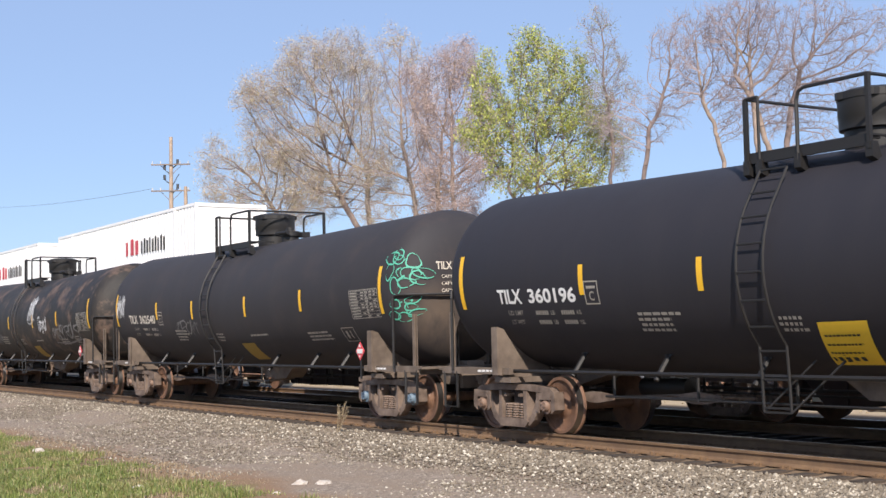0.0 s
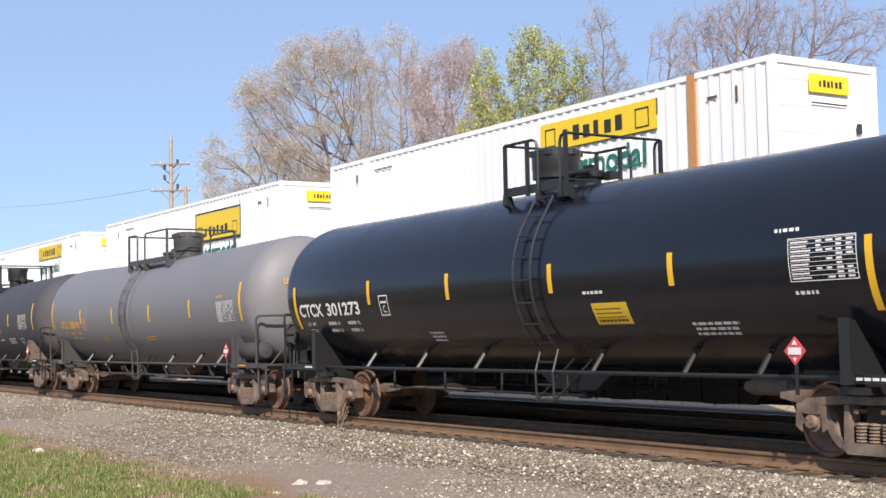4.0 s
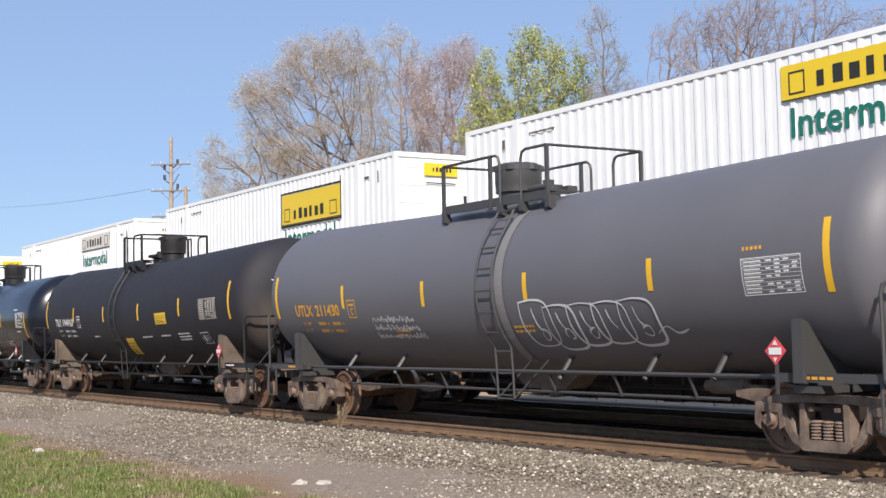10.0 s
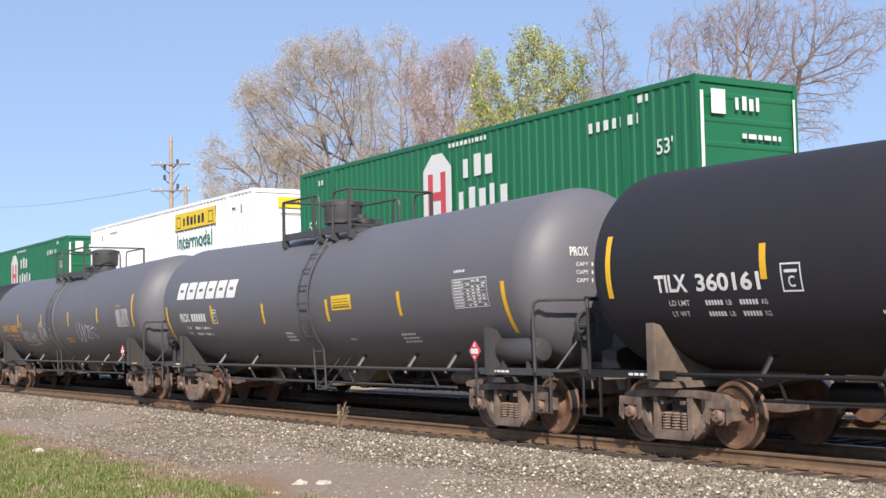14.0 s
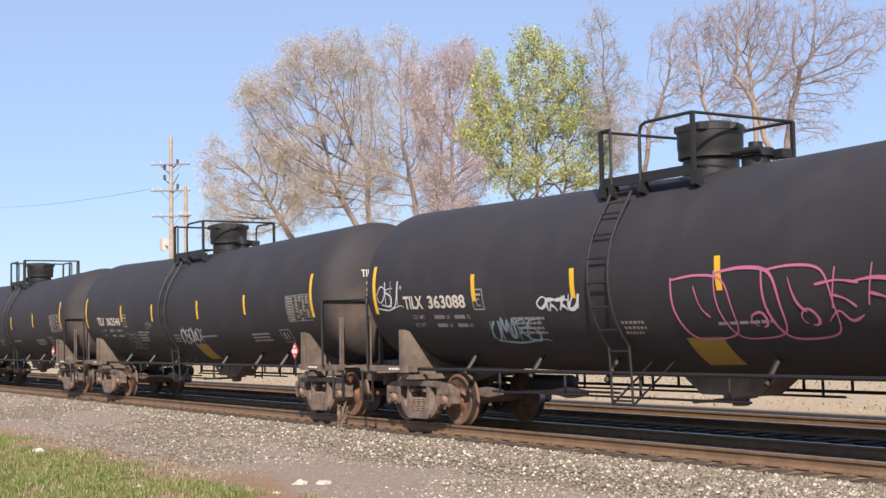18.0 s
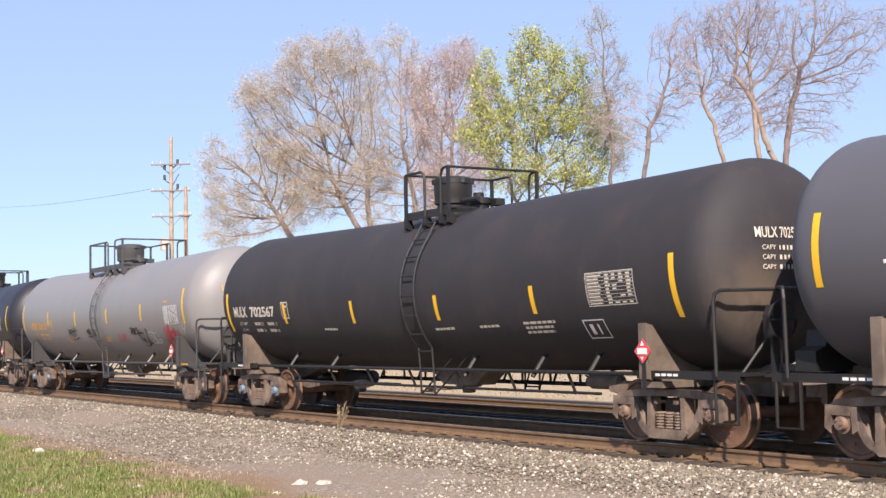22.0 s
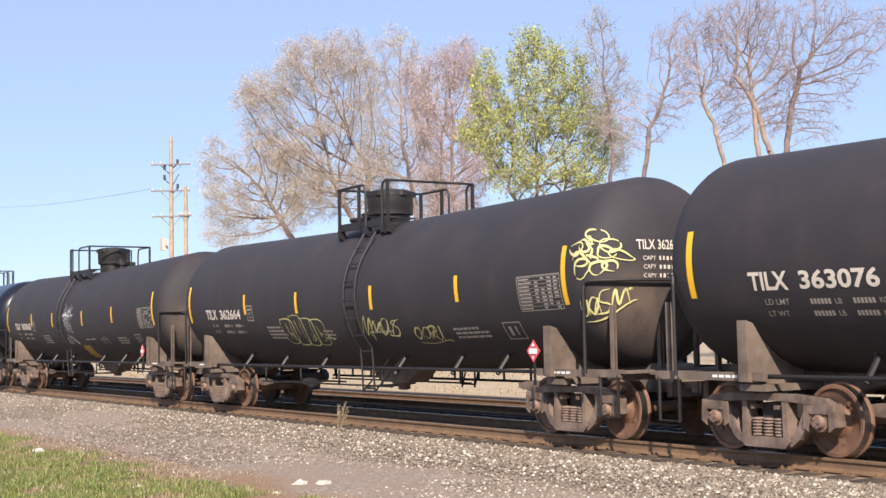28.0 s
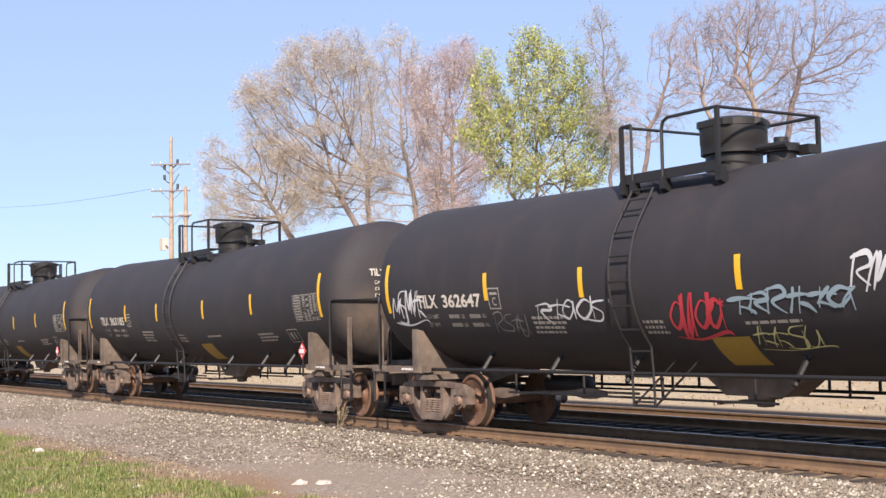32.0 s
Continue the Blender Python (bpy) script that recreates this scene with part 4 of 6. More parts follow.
def tank_car(n, style, paint, text, ink="white", low=0.0, dip=0.12, tags=(), extra=(), label="", trim="black", flip=False):
    rng = random.Random(1000 + n)
    car = new("tank_car")
    tagged(car, label, "tank car", "tank cars of the passing train")
    if style == "G":
        dip = 0.0
    lay = "U" if style == "P" else style
    dusty = DUSTY if style != "G" else TRIM["gloss"]
    k = kit(lay, dip, trim, TRIM[trim], dusty, -1 if flip else 1)
    body = shared(("tank", paint, dip), lambda: tank_mesh("tank", dip, PAINT[paint]))
    put("tank", body, car)
    for key in ("stub_sill_a", "stub_sill_b", "coupler_a", "coupler_b", "body_bolster_a", "body_bolster_b", "end_platform_a", "end_platform_b",
                "end_handrail_a", "end_handrail_b", "sill_step_an", "sill_step_bn", "sill_step_af", "sill_step_bf", "side_rail_near", "side_rail_far", "brake_pipe_near", "brake_pipe_far",
                "handrail_rear_near", "handrail_rear_far", "handrail_near", "handrail_far", "crossrail_rear", "crossrail_front", "safety_valve", "brake_cylinder", "air_reservoir",
                "bottom_outlet"):
        if key == "brake_cylinder" and style == "T":
            continue
        if key == "air_reservoir" and lay == "U" and n not in (6, 8, 17, 20):
            continue
        if key in k:
            name = key.rsplit("_", 1)[0] if key.rsplit("_", 1)[-1] in ("a", "b", "an", "bn", "af", "bf", "near", "far", "rear", "front") else key
            put(name.replace("_rear", ""), k[key], car)
    for x in k["post_x"]:
        for y in (-0.98, 0.98):
            put("rail_post", k["rail_post"], car, (x, y, 0))
    for y in (-0.45, 0.2):
        put("brake_rod", k["brake_rod"], car, (0, y, 0))
    for x, y, z in ((-3.1, -0.42, 0.64), (5.6, -0.62, 0.74), (-5.3, -0.55, 0.6)):
        put("brake_lever", k["brake_lever"], car, (x, y, z))
    if "head_post" in k:
        for s in (-1, 1):
            for y in (-1.2, -0.3, 0.42, 1.2):
                put("head_post", k["head_post"], car, (s * 8.4, y, 1.42), "", (0, 0, 0 if s > 0 else math.pi))
    else:
        for key in ("brake_wheel", "brake_housing", "brake_chain", "brake_stay", "control_valve"):
            put(key, k[key], car)
    if style == "U":
        put("jacket_strap", k["jacket_strap"], car, (0, 0, 0), "pale reflective jacket strap")
    man = put("manway", k["manway"], car)
    put("manway_lid", k["manway_lid"], man)
    for e in ("near", "far"):
        lad = put("ladder", k["ladder_" + e], car)
        put("stile", k["ladder_" + e], lad, (0.46, 0, 0))
        put("stay", k["ladder_stay_" + e], lad)
        put("stay", k["ladder_stay_" + e], lad, (0.46, 0, 0))
        deck = put("walkway", k["walkway_a" if e == "near" else "walkway_b"], car)
        wy = -0.95 if e == "near" else 0.95
        put("beam", k["walkway_beam"], deck, (0, wy, 0))
        for x in k["walkway_x"][::1 if e == "near" else 3]:
            put("bracket", k["walkway_bracket"], deck, (x, wy, 0), "", None if e == "near" else (0, 0, math.pi))
        if e == "near":
            for p in k["rungs_near"]:
                put("rung", k["rung"], lad, p)
        else:
            for p in k["rungs_far"][::3]:
                put("rung", k["rung"], lad, p)
        for x in (-5.1, -3.2, 1.9, 3.9, 5.3) + ((-1.3,) if style in "TG" else ()):
            put("brace", k["brace_" + e], car, (x, 0, axis_z(x, dip) - TANK_Z + 1.0))
    for x in TRUCK_X[lay]:
        add_bogie(car, x, rng, n)
    # placard on its post
    px = {"T": 6.74, "S": 6.92, "G": 6.22, "U": 6.70, "P": 6.70}[style]
    if n == 35:
        px = 6.78
    plac = put("placard", k["placard"], car, (px, -1.43, 1.33), "red and white diamond hazard placard")
    put("placard_print", k["placard_print"], plac)
    put("placard_post", k["placard_post"], plac)
    plac = put("placard", k["placard"], car, (8.62, 1.0, 1.5), "red and white diamond hazard placard", (0, 0, math.pi / 2))
    put("placard_print", k["placard_print"], plac)
    # reflective tape
    base = low + {"T": 0.0, "S": 0.06, "G": 0.0, "U": 0.0, "P": -0.19}[style]
    llo = base + {"T": -0.5, "S": -0.5, "G": -0.76, "U": -0.5, "P": -0.77}[style]
    for x in (-7.56, 7.42) if style == "G" else (-7.66, 7.6):
        me = shared(("long", dip, llo), lambda: decal("reflective_stripe", YELLOW, 0.0, lambda bm: stripe(bm, 0, llo, llo + 0.9), off=0.006))
        put("reflective_stripe", me, car, (x, 0, axis_z(x, dip) - axis_z(0, 0.0)))
    tape = {"T": (-4.42, -1.9, 1.33, 4.2), "S": (-4.65, -1.6, 1.5, 4.35), "G": (-4.37, -1.58, 1.36, 4.08), "U": (-4.62, -1.6, 1.5, 4.45), "P": (-4.68, -1.72, 1.38, 4.25)}[style]
    if style in "TS" and (flip or n == 21):
        tape = (-4.3, -1.62, 1.45, 4.34) if style == "T" else (-4.68, -1.74, 1.29, 4.38)
    tape = {28: (-4.45, -1.6, 1.57, 4.33), 33: (-4.3, -1.63, 1.6, 4.6), 36: (-4.41, -1.55, 1.58, 4.47)}.get(n, tape)
    for x in tape:
        me = shared(("short", dip, base), lambda: decal("reflective_stripe", YELLOW, 0.0, lambda bm: stripe(bm, 0, base - 0.31, base + 0.14), off=0.006))
        put("reflective_stripe", me, car, (x, 0, axis_z(x, dip) - axis_z(0, 0.0)))
    # lettering
    pen = {"white": DIM_WHITE if paint in ("soot", "rusty") else WHITE, "amber": AMBER}[ink]
    soft = {"white": FADED, "amber": AMBER}[ink]
    nx, nw, ny, nh = {"T": (-6.62, 2.03, -0.42, 0.235), "S": (-6.68, 1.95, -0.38, 0.24), "G": (-7.4, 2.6, -0.50, 0.27), "U": (-6.78, 1.95, -0.46, 0.24), "P": (-6.76, 1.68, -0.45, 0.22)}[style]
    ny += low * (0.1 if n in (26, 30) else 1.0)
    if n in (26, 30):
        nx, nw = -7.33, 2.19

    def number(bm):
        short = len(text) < 6
        word, *digits = text.split(" ")
        f0, f1 = (0.32, 0.41) if style in "TS" else (0.40, 0.47)
        b2 = letters(word, nw * (0.36 if short else f0), nh, 0.028)
        shift(b2, nx, ny)
        for d in digits:
            pour(b2, letters(d, nw * (1 - f1), nh, 0.028), nx + nw * f1, ny)
        if short:
            for q in range(6):
                quad(bm, nx + nw * (0.44 + 0.095 * q), ny + 0.01, nx + nw * (0.51 + 0.095 * q), ny + nh - 0.01)
        me = bpy.data.meshes.new("tmp")
        b2.to_mesh(me)
        b2.free()
        bm.from_mesh(me)
        bpy.data.meshes.remove(me)
    put("reporting_mark", decal("reporting_mark", pen, dip, number, off=0.006), car, (0, 0, 0), ink + " stencilled reporting mark")
    put("weight_stencil", decal("weight_stencil", soft if style in "TU" else pen, dip,
                              lambda bm: weights(bm, nx + 0.2, ny, nw, rng)), car)
    cx = nx + nw + (0.22 if style == "T" and not flip else 0.8 if style == "G" and n != 35 else 0.36)
    put("clearance_mark", decal("clearance_mark", soft if style in "TU" else pen, dip,
                                lambda bm: (ring_box(bm, cx, ny - 0.04, cx + 0.33, ny + nh + 0.08), quad(bm, cx + 0.06, ny + 0.20, cx + 0.27, ny + 0.24), pour(bm, letters("C", 0.11, 0.14, 0.012), cx + 0.11, ny + 0.02))), car)
    tx0, ty0, tx1, ty1 = {"T": (6.38, -0.56, 7.5, 0.0), "S": (5.72, -0.39, 6.8, 0.11), "G": (6.2, -0.36, 7.25, 0.17), "U": (6.2, -0.48, 7.2, 0.0), "P": (6.1, -0.45, 7.15, 0.05)}[style]
    put("data_panel", decal("data_panel", {"T": FADED, "S": DIM_WHITE}.get(style, WHITE), dip, lambda bm: table(bm, tx0, ty0 + low * 0.4, tx1, ty1 + low * 0.4, rng)), car, (0, 0, 0), "white stencilled data table")
    small = {"T": ((-3.35, -0.64, 0.9, 4), (-0.72, -0.72, 0.5, 3), (1.22, -0.79, 1.08, 1), (4.15, -0.82, 1.05, 3)), "S": ((1.22, -0.76, 0.85, 1), (2.65, -0.76, 0.7, 1), (3.9, -0.74, 0.95, 3), (-3.0, -0.72, 0.6, 1)),
             "G": ((0.5, 0.58, 0.55, 2), (-0.15, -0.23, 0.7, 3), (2.1, -0.36, 0.6, 1), (5.95, 0.26, 0.45, 1), (-2.6, -0.95, 0.5, 3), (6.2, -0.52, 0.5, 1), (4.2, -0.9, 0.9, 3)),
             "U": ((-2.9, -0.8, 0.6, 2), (0.9, -0.75, 0.7, 2), (6.2, 0.10, 0.4, 1)), "P": ((3.9, -0.9, 0.6, 3), (1.9, -0.95, 0.35, 1), (6.1, 0.16, 0.4, 1), (-0.9, -0.75, 0.5, 3))}[style]
    for x, y, w, c in small[2:] if n in (5, 35) else small:
        put("stencil", decal("stencil", soft if style in "TU" else pen, dip, lambda bm: faded_lines(bm, x, y, w, c, 0.045, rng)), car)
    if style in "TS":
        bx = 5.7 if style == "T" else 5.42
        put("stencil_frame", decal("stencil_frame", FADED if style == "T" else WHITE, dip, lambda bm: (ring_box(bm, bx, -1.06, bx + 0.5, -0.72, 0.02, 0.0), quad(bm, bx + 0.12, -0.98, bx + 0.2, -0.8), quad(bm, bx + 0.3, -0.98, bx + 0.34, -0.8))), car)
    bm = bmesh.new()
    for s in (-1, 1):
        for q in range(4):
            box(bm, s * 7.25 + 0.12 * q - 0.2, -1.287, 1.0, 0.09, 0.006, 0.036)
    put("sill_lettering", mesh("sill_lettering", bm, WHITE if ink == "white" else AMBER), car)
    cap_letters(car, text, dip, pen, rng)
    for kind, *a in extra:
        if kind == "panel":
            yellow_panel(car, dip, a[0], a[1], a[2], a[3], PANEL_Y, rng, a[4] if len(a) > 4 else 0.0)
        elif kind == "mud":
            put("label_panel", decal("label_panel", MUD_Y, dip, lambda bm: quad(bm, a[0], a[1], a[2], a[3], 0.0)), car, (0, 0, 0), "soot-covered yellow label panel")
        elif kind == "patch":
            put("paint_patch", decal("paint_patch", PAINT["black"], dip, lambda bm: quad(bm, a[0], a[1], a[2], a[3])), car, (0, 0, 0), "square of dark touch-up paint")
        elif kind == "blocks":
            def logo(bm):
                for q in range(6):
                    x = -6.85 + q * 0.63
                    quad(bm, x, 0.37, x + 0.52, 0.55, 0.03)
                    quad(bm, x - 0.03, 0.12, x + 0.49, 0.30, 0.03)
                    quad(bm, x - 0.03, 0.30, x + 0.12, 0.37, 0.01)
                    quad(bm, x + 0.33, 0.30, x + 0.49, 0.37, 0.01)
            put("owner_mark", decal("owner_mark", WHITE, dip, logo, off=0.006), car, (0, 0, 0), "bold white block lettering shapes")
    for colour, x, y, w, h, thick, strokes, *manner in tags:
        bm = scribble(n * 31 + int(x * 10), w, h, thick, strokes, *manner)
        shift(bm, x, y)
        wrap(bm, dip, 0.12, 0.008)
        put("graffiti", flat("graffiti", bm, GRAF[colour]), car, (0, 0, 0), colour + " spray-painted scrawl")
    return car


YEL = ("panel", 2.3, -0.42, 3.08, -0.1)
YEL_F = ("panel", 2.6, -0.41, 3.4, -0.11)
YEL2 = ("panel", -0.2, -1.34, 0.45, -0.74, 0.2)
MUD = ("mud", 0.5, -1.55, 1.2, -0.97)
BLACK = "black tank car with yellow reflective stripes"
SOOT = "sooty black tank car marked with spray paint"
SLATE = "slate grey tank car with a yellow label panel"
GREY = "grey jacketed tank car with amber lettering"
GLOSS = "clean glossy black tank car with white lettering"
# number in the train, style, paint, reporting mark
CARS = [
    # car -1 stays out of view; added for the shadow it casts
    dict(n=-1, style="T", paint="black", text="TILX", label=BLACK),
    dict(n=0, style="T", paint="black", text="TILX 360196", label=BLACK, extra=(("panel", -0.1, -1.5, 0.65, -0.76, 0.15),)),
    dict(n=1, style="T", paint="soot", text="TILX 362540", label="black tank car with green and white spray paint", extra=(MUD,),
         tags=(("green", 7.72, -0.15, 1.3, 0.95, 0.035, 5, "petals"), ("green", 7.8, -0.75, 1.1, 0.6, 0.03, 3, "petals"), ("white", -7.7, -0.3, 0.75, 0.7, 0.05, 4), ("dim", -3.2, -0.8, 1.4, 0.5, 0.04, 4))),
    dict(n=2, style="T", paint="rusty", text="TILX 362713", label="rust-stained black tank car with white spray paint", extra=(MUD,),
         tags=(("white", 0.75, -0.1, 0.8, 1.0, 0.05, 5), ("white", 2.0, -0.55, 1.0, 0.6, 0.05, 5), ("dim", -4.6, -0.95, 1.3, 0.6, 0.05, 4), ("dim", 3.4, -0.9, 3.0, 0.7, 0.07, 6), ("white", -7.35, -0.25, 0.9, 0.5, 0.05, 3))),
    dict(n=3, style="S", paint="black", text="TILX 196949", label="black tank car with white spray-painted tags", extra=(YEL,),
         tags=(("white", -4.4, -1.05, 1.4, 0.85, 0.05, 4), ("white", -2.9, -0.95, 1.2, 0.55, 0.05, 4), ("white", -1.5, -1.0, 1.7, 0.75, 0.05, 5))),
    dict(n=4, style="G", paint="gloss", text="CTCX 732775", label=GLOSS, trim="gloss", extra=(("panel", 0.0, -1.18, 0.7, -0.6, 0.0), ("panel", 2.1, -0.86, 2.86, -0.45, 0.0))),
    dict(n=5, flip=True, style="G", paint="gloss", text="CTCX 301273", label=GLOSS, trim="gloss", extra=(("panel", 2.25, -0.85, 3.05, -0.5),)),
    dict(n=6, flip=True, style="U", paint="ash", text="UTLX 208191", ink="amber", label=GREY, trim="grey"),
    dict(n=7, style="S", paint="dusk", text="TILX", label=SLATE, extra=(YEL, YEL2), tags=(("dim", -4.2, -0.9, 1.2, 0.7, 0.05, 4),)),
    dict(n=8, flip=True, style="U", paint="grey", text="UTLX 209130", ink="amber", label="dark grey jacketed tank car with white graffiti", trim="grey",
         extra=(("patch", 2.95, 0.28, 3.6, 0.62),), tags=(("white", -3.55, -1.15, 1.7, 0.85, 0.06, 5), ("white", 2.2, -0.9, 2.0, 0.65, 0.045, 5))),
    dict(n=9, style="S", paint="dusk", text="TILX 190886", label=SLATE, extra=(YEL,)),
    dict(n=10, style="S", paint="slate", text="TILX 310380", label=SLATE, extra=(YEL,)),
    dict(n=11, style="S", paint="black", text="TILX 312420", label=BLACK, extra=(YEL,), tags=(("white", -0.95, -1.0, 0.8, 0.38, 0.05, 4),)),
    dict(n=12, style="U", paint="grey", text="UTLX 211430", ink="amber", label="grey jacketed tank car with large white graffiti", trim="grey",
         tags=(("white", 1.35, -1.25, 3.0, 0.98, 0.05, 5, "throw"), ("white", -3.8, -0.95, 2.0, 0.5, 0.028, 5, "lines"))),
    dict(n=13, flip=True, style="S", paint="black", text="TILX 194967", label=BLACK, extra=(YEL_F, YEL2)),
    dict(n=14, style="G", paint="gloss", text="CITX 220070", label=GLOSS, trim="gloss", extra=(("panel", -0.1, -1.18, 0.5, -0.58, 0.1), ("panel", 1.72, -0.76, 2.48, -0.41)), tags=(("dim", 3.4, -1.05, 1.3, 0.8, 0.04, 5),)),
    dict(n=15, style="S", paint="black", text="TILX 312317", label=BLACK, extra=(YEL,), tags=(("dim", -3.6, -0.9, 0.9, 0.35, 0.03, 5), ("dim", -2.0, -0.9, 0.7, 0.5, 0.03, 4), ("white", -0.9, -1.0, 1.2, 0.5, 0.035, 5), ("dim", 2.4, -1.1, 2.2, 0.7, 0.05, 5))),
    dict(n=16, style="S", paint="black", text="TILX 360161", label=BLACK, extra=(YEL,)),
    dict(n=17, style="P", paint="grey", text="PROX", label="grey tank car with bold white block lettering", trim="grey", extra=(("blocks",), ("panel", 1.6, -0.29, 2.42, 0.0))),
    dict(n=18, flip=True, style="U", paint="grey", text="NATX 310282", ink="amber", label="grey tank car with white graffiti and amber lettering", trim="grey",
         tags=(("white", -4.3, -0.95, 1.8, 0.6, 0.035, 5), ("white", -2.2, -0.95, 1.5, 0.9, 0.035, 5), ("white", 2.2, -0.9, 1.9, 0.7, 0.035, 5))),
    dict(n=19, flip=True, style="S", paint="black", text="TILX 197866", low=-0.36, label=BLACK, extra=(("panel", 2.5, -0.57, 3.3, -0.26), ("panel", -0.35, -1.35, 0.3, -0.72, 0.2)), tags=(("dim", -4.1, -1.0, 1.4, 0.7, 0.04, 4), ("white", 1.4, -1.05, 1.3, 0.55, 0.04, 4))),
    dict(n=20, flip=True, style="P", paint="grey", text="PROX 45712", label="grey tank car with bold white block lettering", trim="grey", extra=(("blocks",), ("panel", 1.6, -0.29, 2.42, 0.0))),
    dict(n=21, style="T", paint="soot", text="TILX 363088", label="sooty black tank car with pink graffiti", extra=(MUD,),
         tags=(("pink", 0.65, -1.15, 2.5, 1.15, 0.055, 3, "throw"), ("pink", 2.95, -0.7, 2.2, 0.6, 0.05, 4), ("white", -2.6, -0.52, 1.1, 0.3, 0.06, 4), ("blue", -4.1, -1.05, 1.35, 0.48, 0.055, 5), ("white", -7.65, -0.4, 0.9, 0.5, 0.035, 3))),
    dict(n=22, style="T", paint="soot", text="TILX 362546", label=SOOT, extra=(MUD,), tags=(("dim", -4.4, -1.2, 1.15, 0.6, 0.045, 4, "throw"), ("white", -0.15, -1.0, 1.35, 0.55, 0.04, 5), ("dim", -2.6, -0.56, 0.5, 0.27, 0.03, 3))),
    dict(n=23, flip=True, style="T", paint="soot", text="TILX 363124", label=SOOT, tags=(("white", -3.8, -1.0, 1.35, 0.48, 0.06, 6),)),
    dict(n=24, flip=True, style="S", paint="slate", text="TILX 199892", label=SLATE, extra=(YEL_F, YEL2)),
    dict(n=25, flip=True, style="S", paint="slate", text="TILX 290385", label=SLATE, extra=(YEL_F, YEL2)),
    dict(n=26, style="S", paint="soot", text="MULX 702567", low=-0.32, label="matt black tank car with many white stencils"),
    dict(n=27, style="U", paint="pale", text="UTLX 209117", ink="amber", label="pale grey jacketed tank car with faded graffiti", trim="grey",
         tags=(("black", 3.3, -0.75, 0.6, 0.3, 0.06, 3), ("black", 3.8, -1.05, 0.75, 0.6, 0.05, 3), ("black", -2.6, -0.75, 0.95, 0.4, 0.04, 4), ("black", -0.65, -0.65, 0.85, 0.26, 0.06, 4), ("red", 5.85, -1.15, 0.75, 0.7, 0.065, 4), ("red", 6.4, -0.95, 0.45, 0.35, 0.05, 2), ("red", 2.05, -1.0, 0.85, 0.45, 0.02, 4), ("white", 4.75, -1.05, 0.6, 0.42, 0.03, 2, "throw"), ("white", 7.1, -0.9, 0.4, 0.5, 0.02, 2))),
    dict(n=28, style="S", paint="satin", text="TILX 190835", label="glossy black tank car with a yellow label square", extra=(("panel", 2.28, -0.56, 2.98, -0.09),)),
    dict(n=29, style="S", paint="grey", text="TILX 317948", label=SLATE, extra=(YEL,)),
    dict(n=30, style="S", paint="soot", text="MULX", low=-0.32, label="matt black tank car with worn graffiti", tags=(("dim", -4.6, -0.95, 2.3, 0.7, 0.06, 6),)),
    dict(n=31, style="T", paint="soot", text="TILX 362733", label=SOOT, extra=(MUD,), tags=(("white", 0.5, -0.2, 0.85, 0.75, 0.045, 4), ("white", -0.6, 0.1, 0.4, 0.3, 0.035, 3), ("blue", -3.5, -0.85, 1.25, 0.3, 0.06, 5), ("blue", 0.6, -0.85, 1.5, 0.35, 0.06, 5), ("dim", 2.4, -1.0, 1.7, 0.75, 0.03, 5))),
    dict(n=32, flip=True, style="T", paint="soot", text="TILX 363076", label=SOOT, tags=(("dim", -3.4, -0.95, 1.2, 0.6, 0.06, 4), ("dim", 1.0, -0.9, 0.7, 0.5, 0.07, 3))),
    dict(n=33, flip=True, style="T", paint="soot", text="TILX 362664", label="sooty black tank car with yellow graffiti", tags=(("yellow", 7.75, -0.15, 1.25, 0.85, 0.045, 5, "petals"), ("yellow", 7.85, -0.8, 1.0, 0.45, 0.04, 4), ("yellow", -2.5, -1.15, 1.9, 0.85, 0.03, 4, "throw"), ("yellow", 1.0, -0.95, 1.45, 0.55, 0.035, 4), ("yellow", 2.85, -1.05, 1.0, 0.4, 0.03, 4))),
    dict(n=34, style="T", paint="soot", text="TILX 363065", label=SOOT, extra=(MUD,), tags=(("white", -0.72, -0.9, 1.2, 1.5, 0.035, 6, "rake"), ("dim", 2.5, -1.0, 0.8, 0.3, 0.04, 3))),
    dict(n=35, flip=True, style="G", paint="gloss", text="NATX 303715", ink="amber", label="clean glossy black tank car with amber lettering", trim="gloss"),
    dict(n=36, style="P", paint="grey", text="PROX 45387", label="grey tank car with white block lettering and graffiti", trim="grey", extra=(("blocks",), ("panel", 1.6, -0.29, 2.42, 0.0)),
         tags=(("dim", -4.5, -1.1, 1.35, 0.55, 0.045, 5), ("white", -2.75, -1.1, 1.6, 0.95, 0.06, 4), ("white", 2.35, -1.28, 2.1, 0.92, 0.055, 3, "throw"), ("white", 4.65, -1.05, 2.1, 0.65, 0.055, 6))),
    dict(n=37, style="T", paint="soot", text="TILX 362647", label="sooty black tank car covered in white and red tags", extra=(MUD,),
         tags=(("white", -7.6, -0.7, 1.1, 0.65, 0.05, 4), ("white", -3.15, -0.75, 1.75, 0.5, 0.045, 5), ("red", -0.15, -0.95, 1.0, 0.65, 0.07, 4), ("blue", 1.05, -0.68, 2.1, 0.38, 0.06, 6), ("white", 3.1, -0.5, 1.2, 0.6, 0.07, 4), ("yellow", 1.25, -1.2, 1.15, 0.4, 0.028, 4), ("dim", -4.4, -0.95, 1.0, 0.45, 0.03, 4), ("white", 7.85, 0.0, 1.0, 0.5, 0.045, 4))),
    dict(n=38, style="T", paint="soot", text="TILX 363185", label=SOOT, extra=(MUD,)),
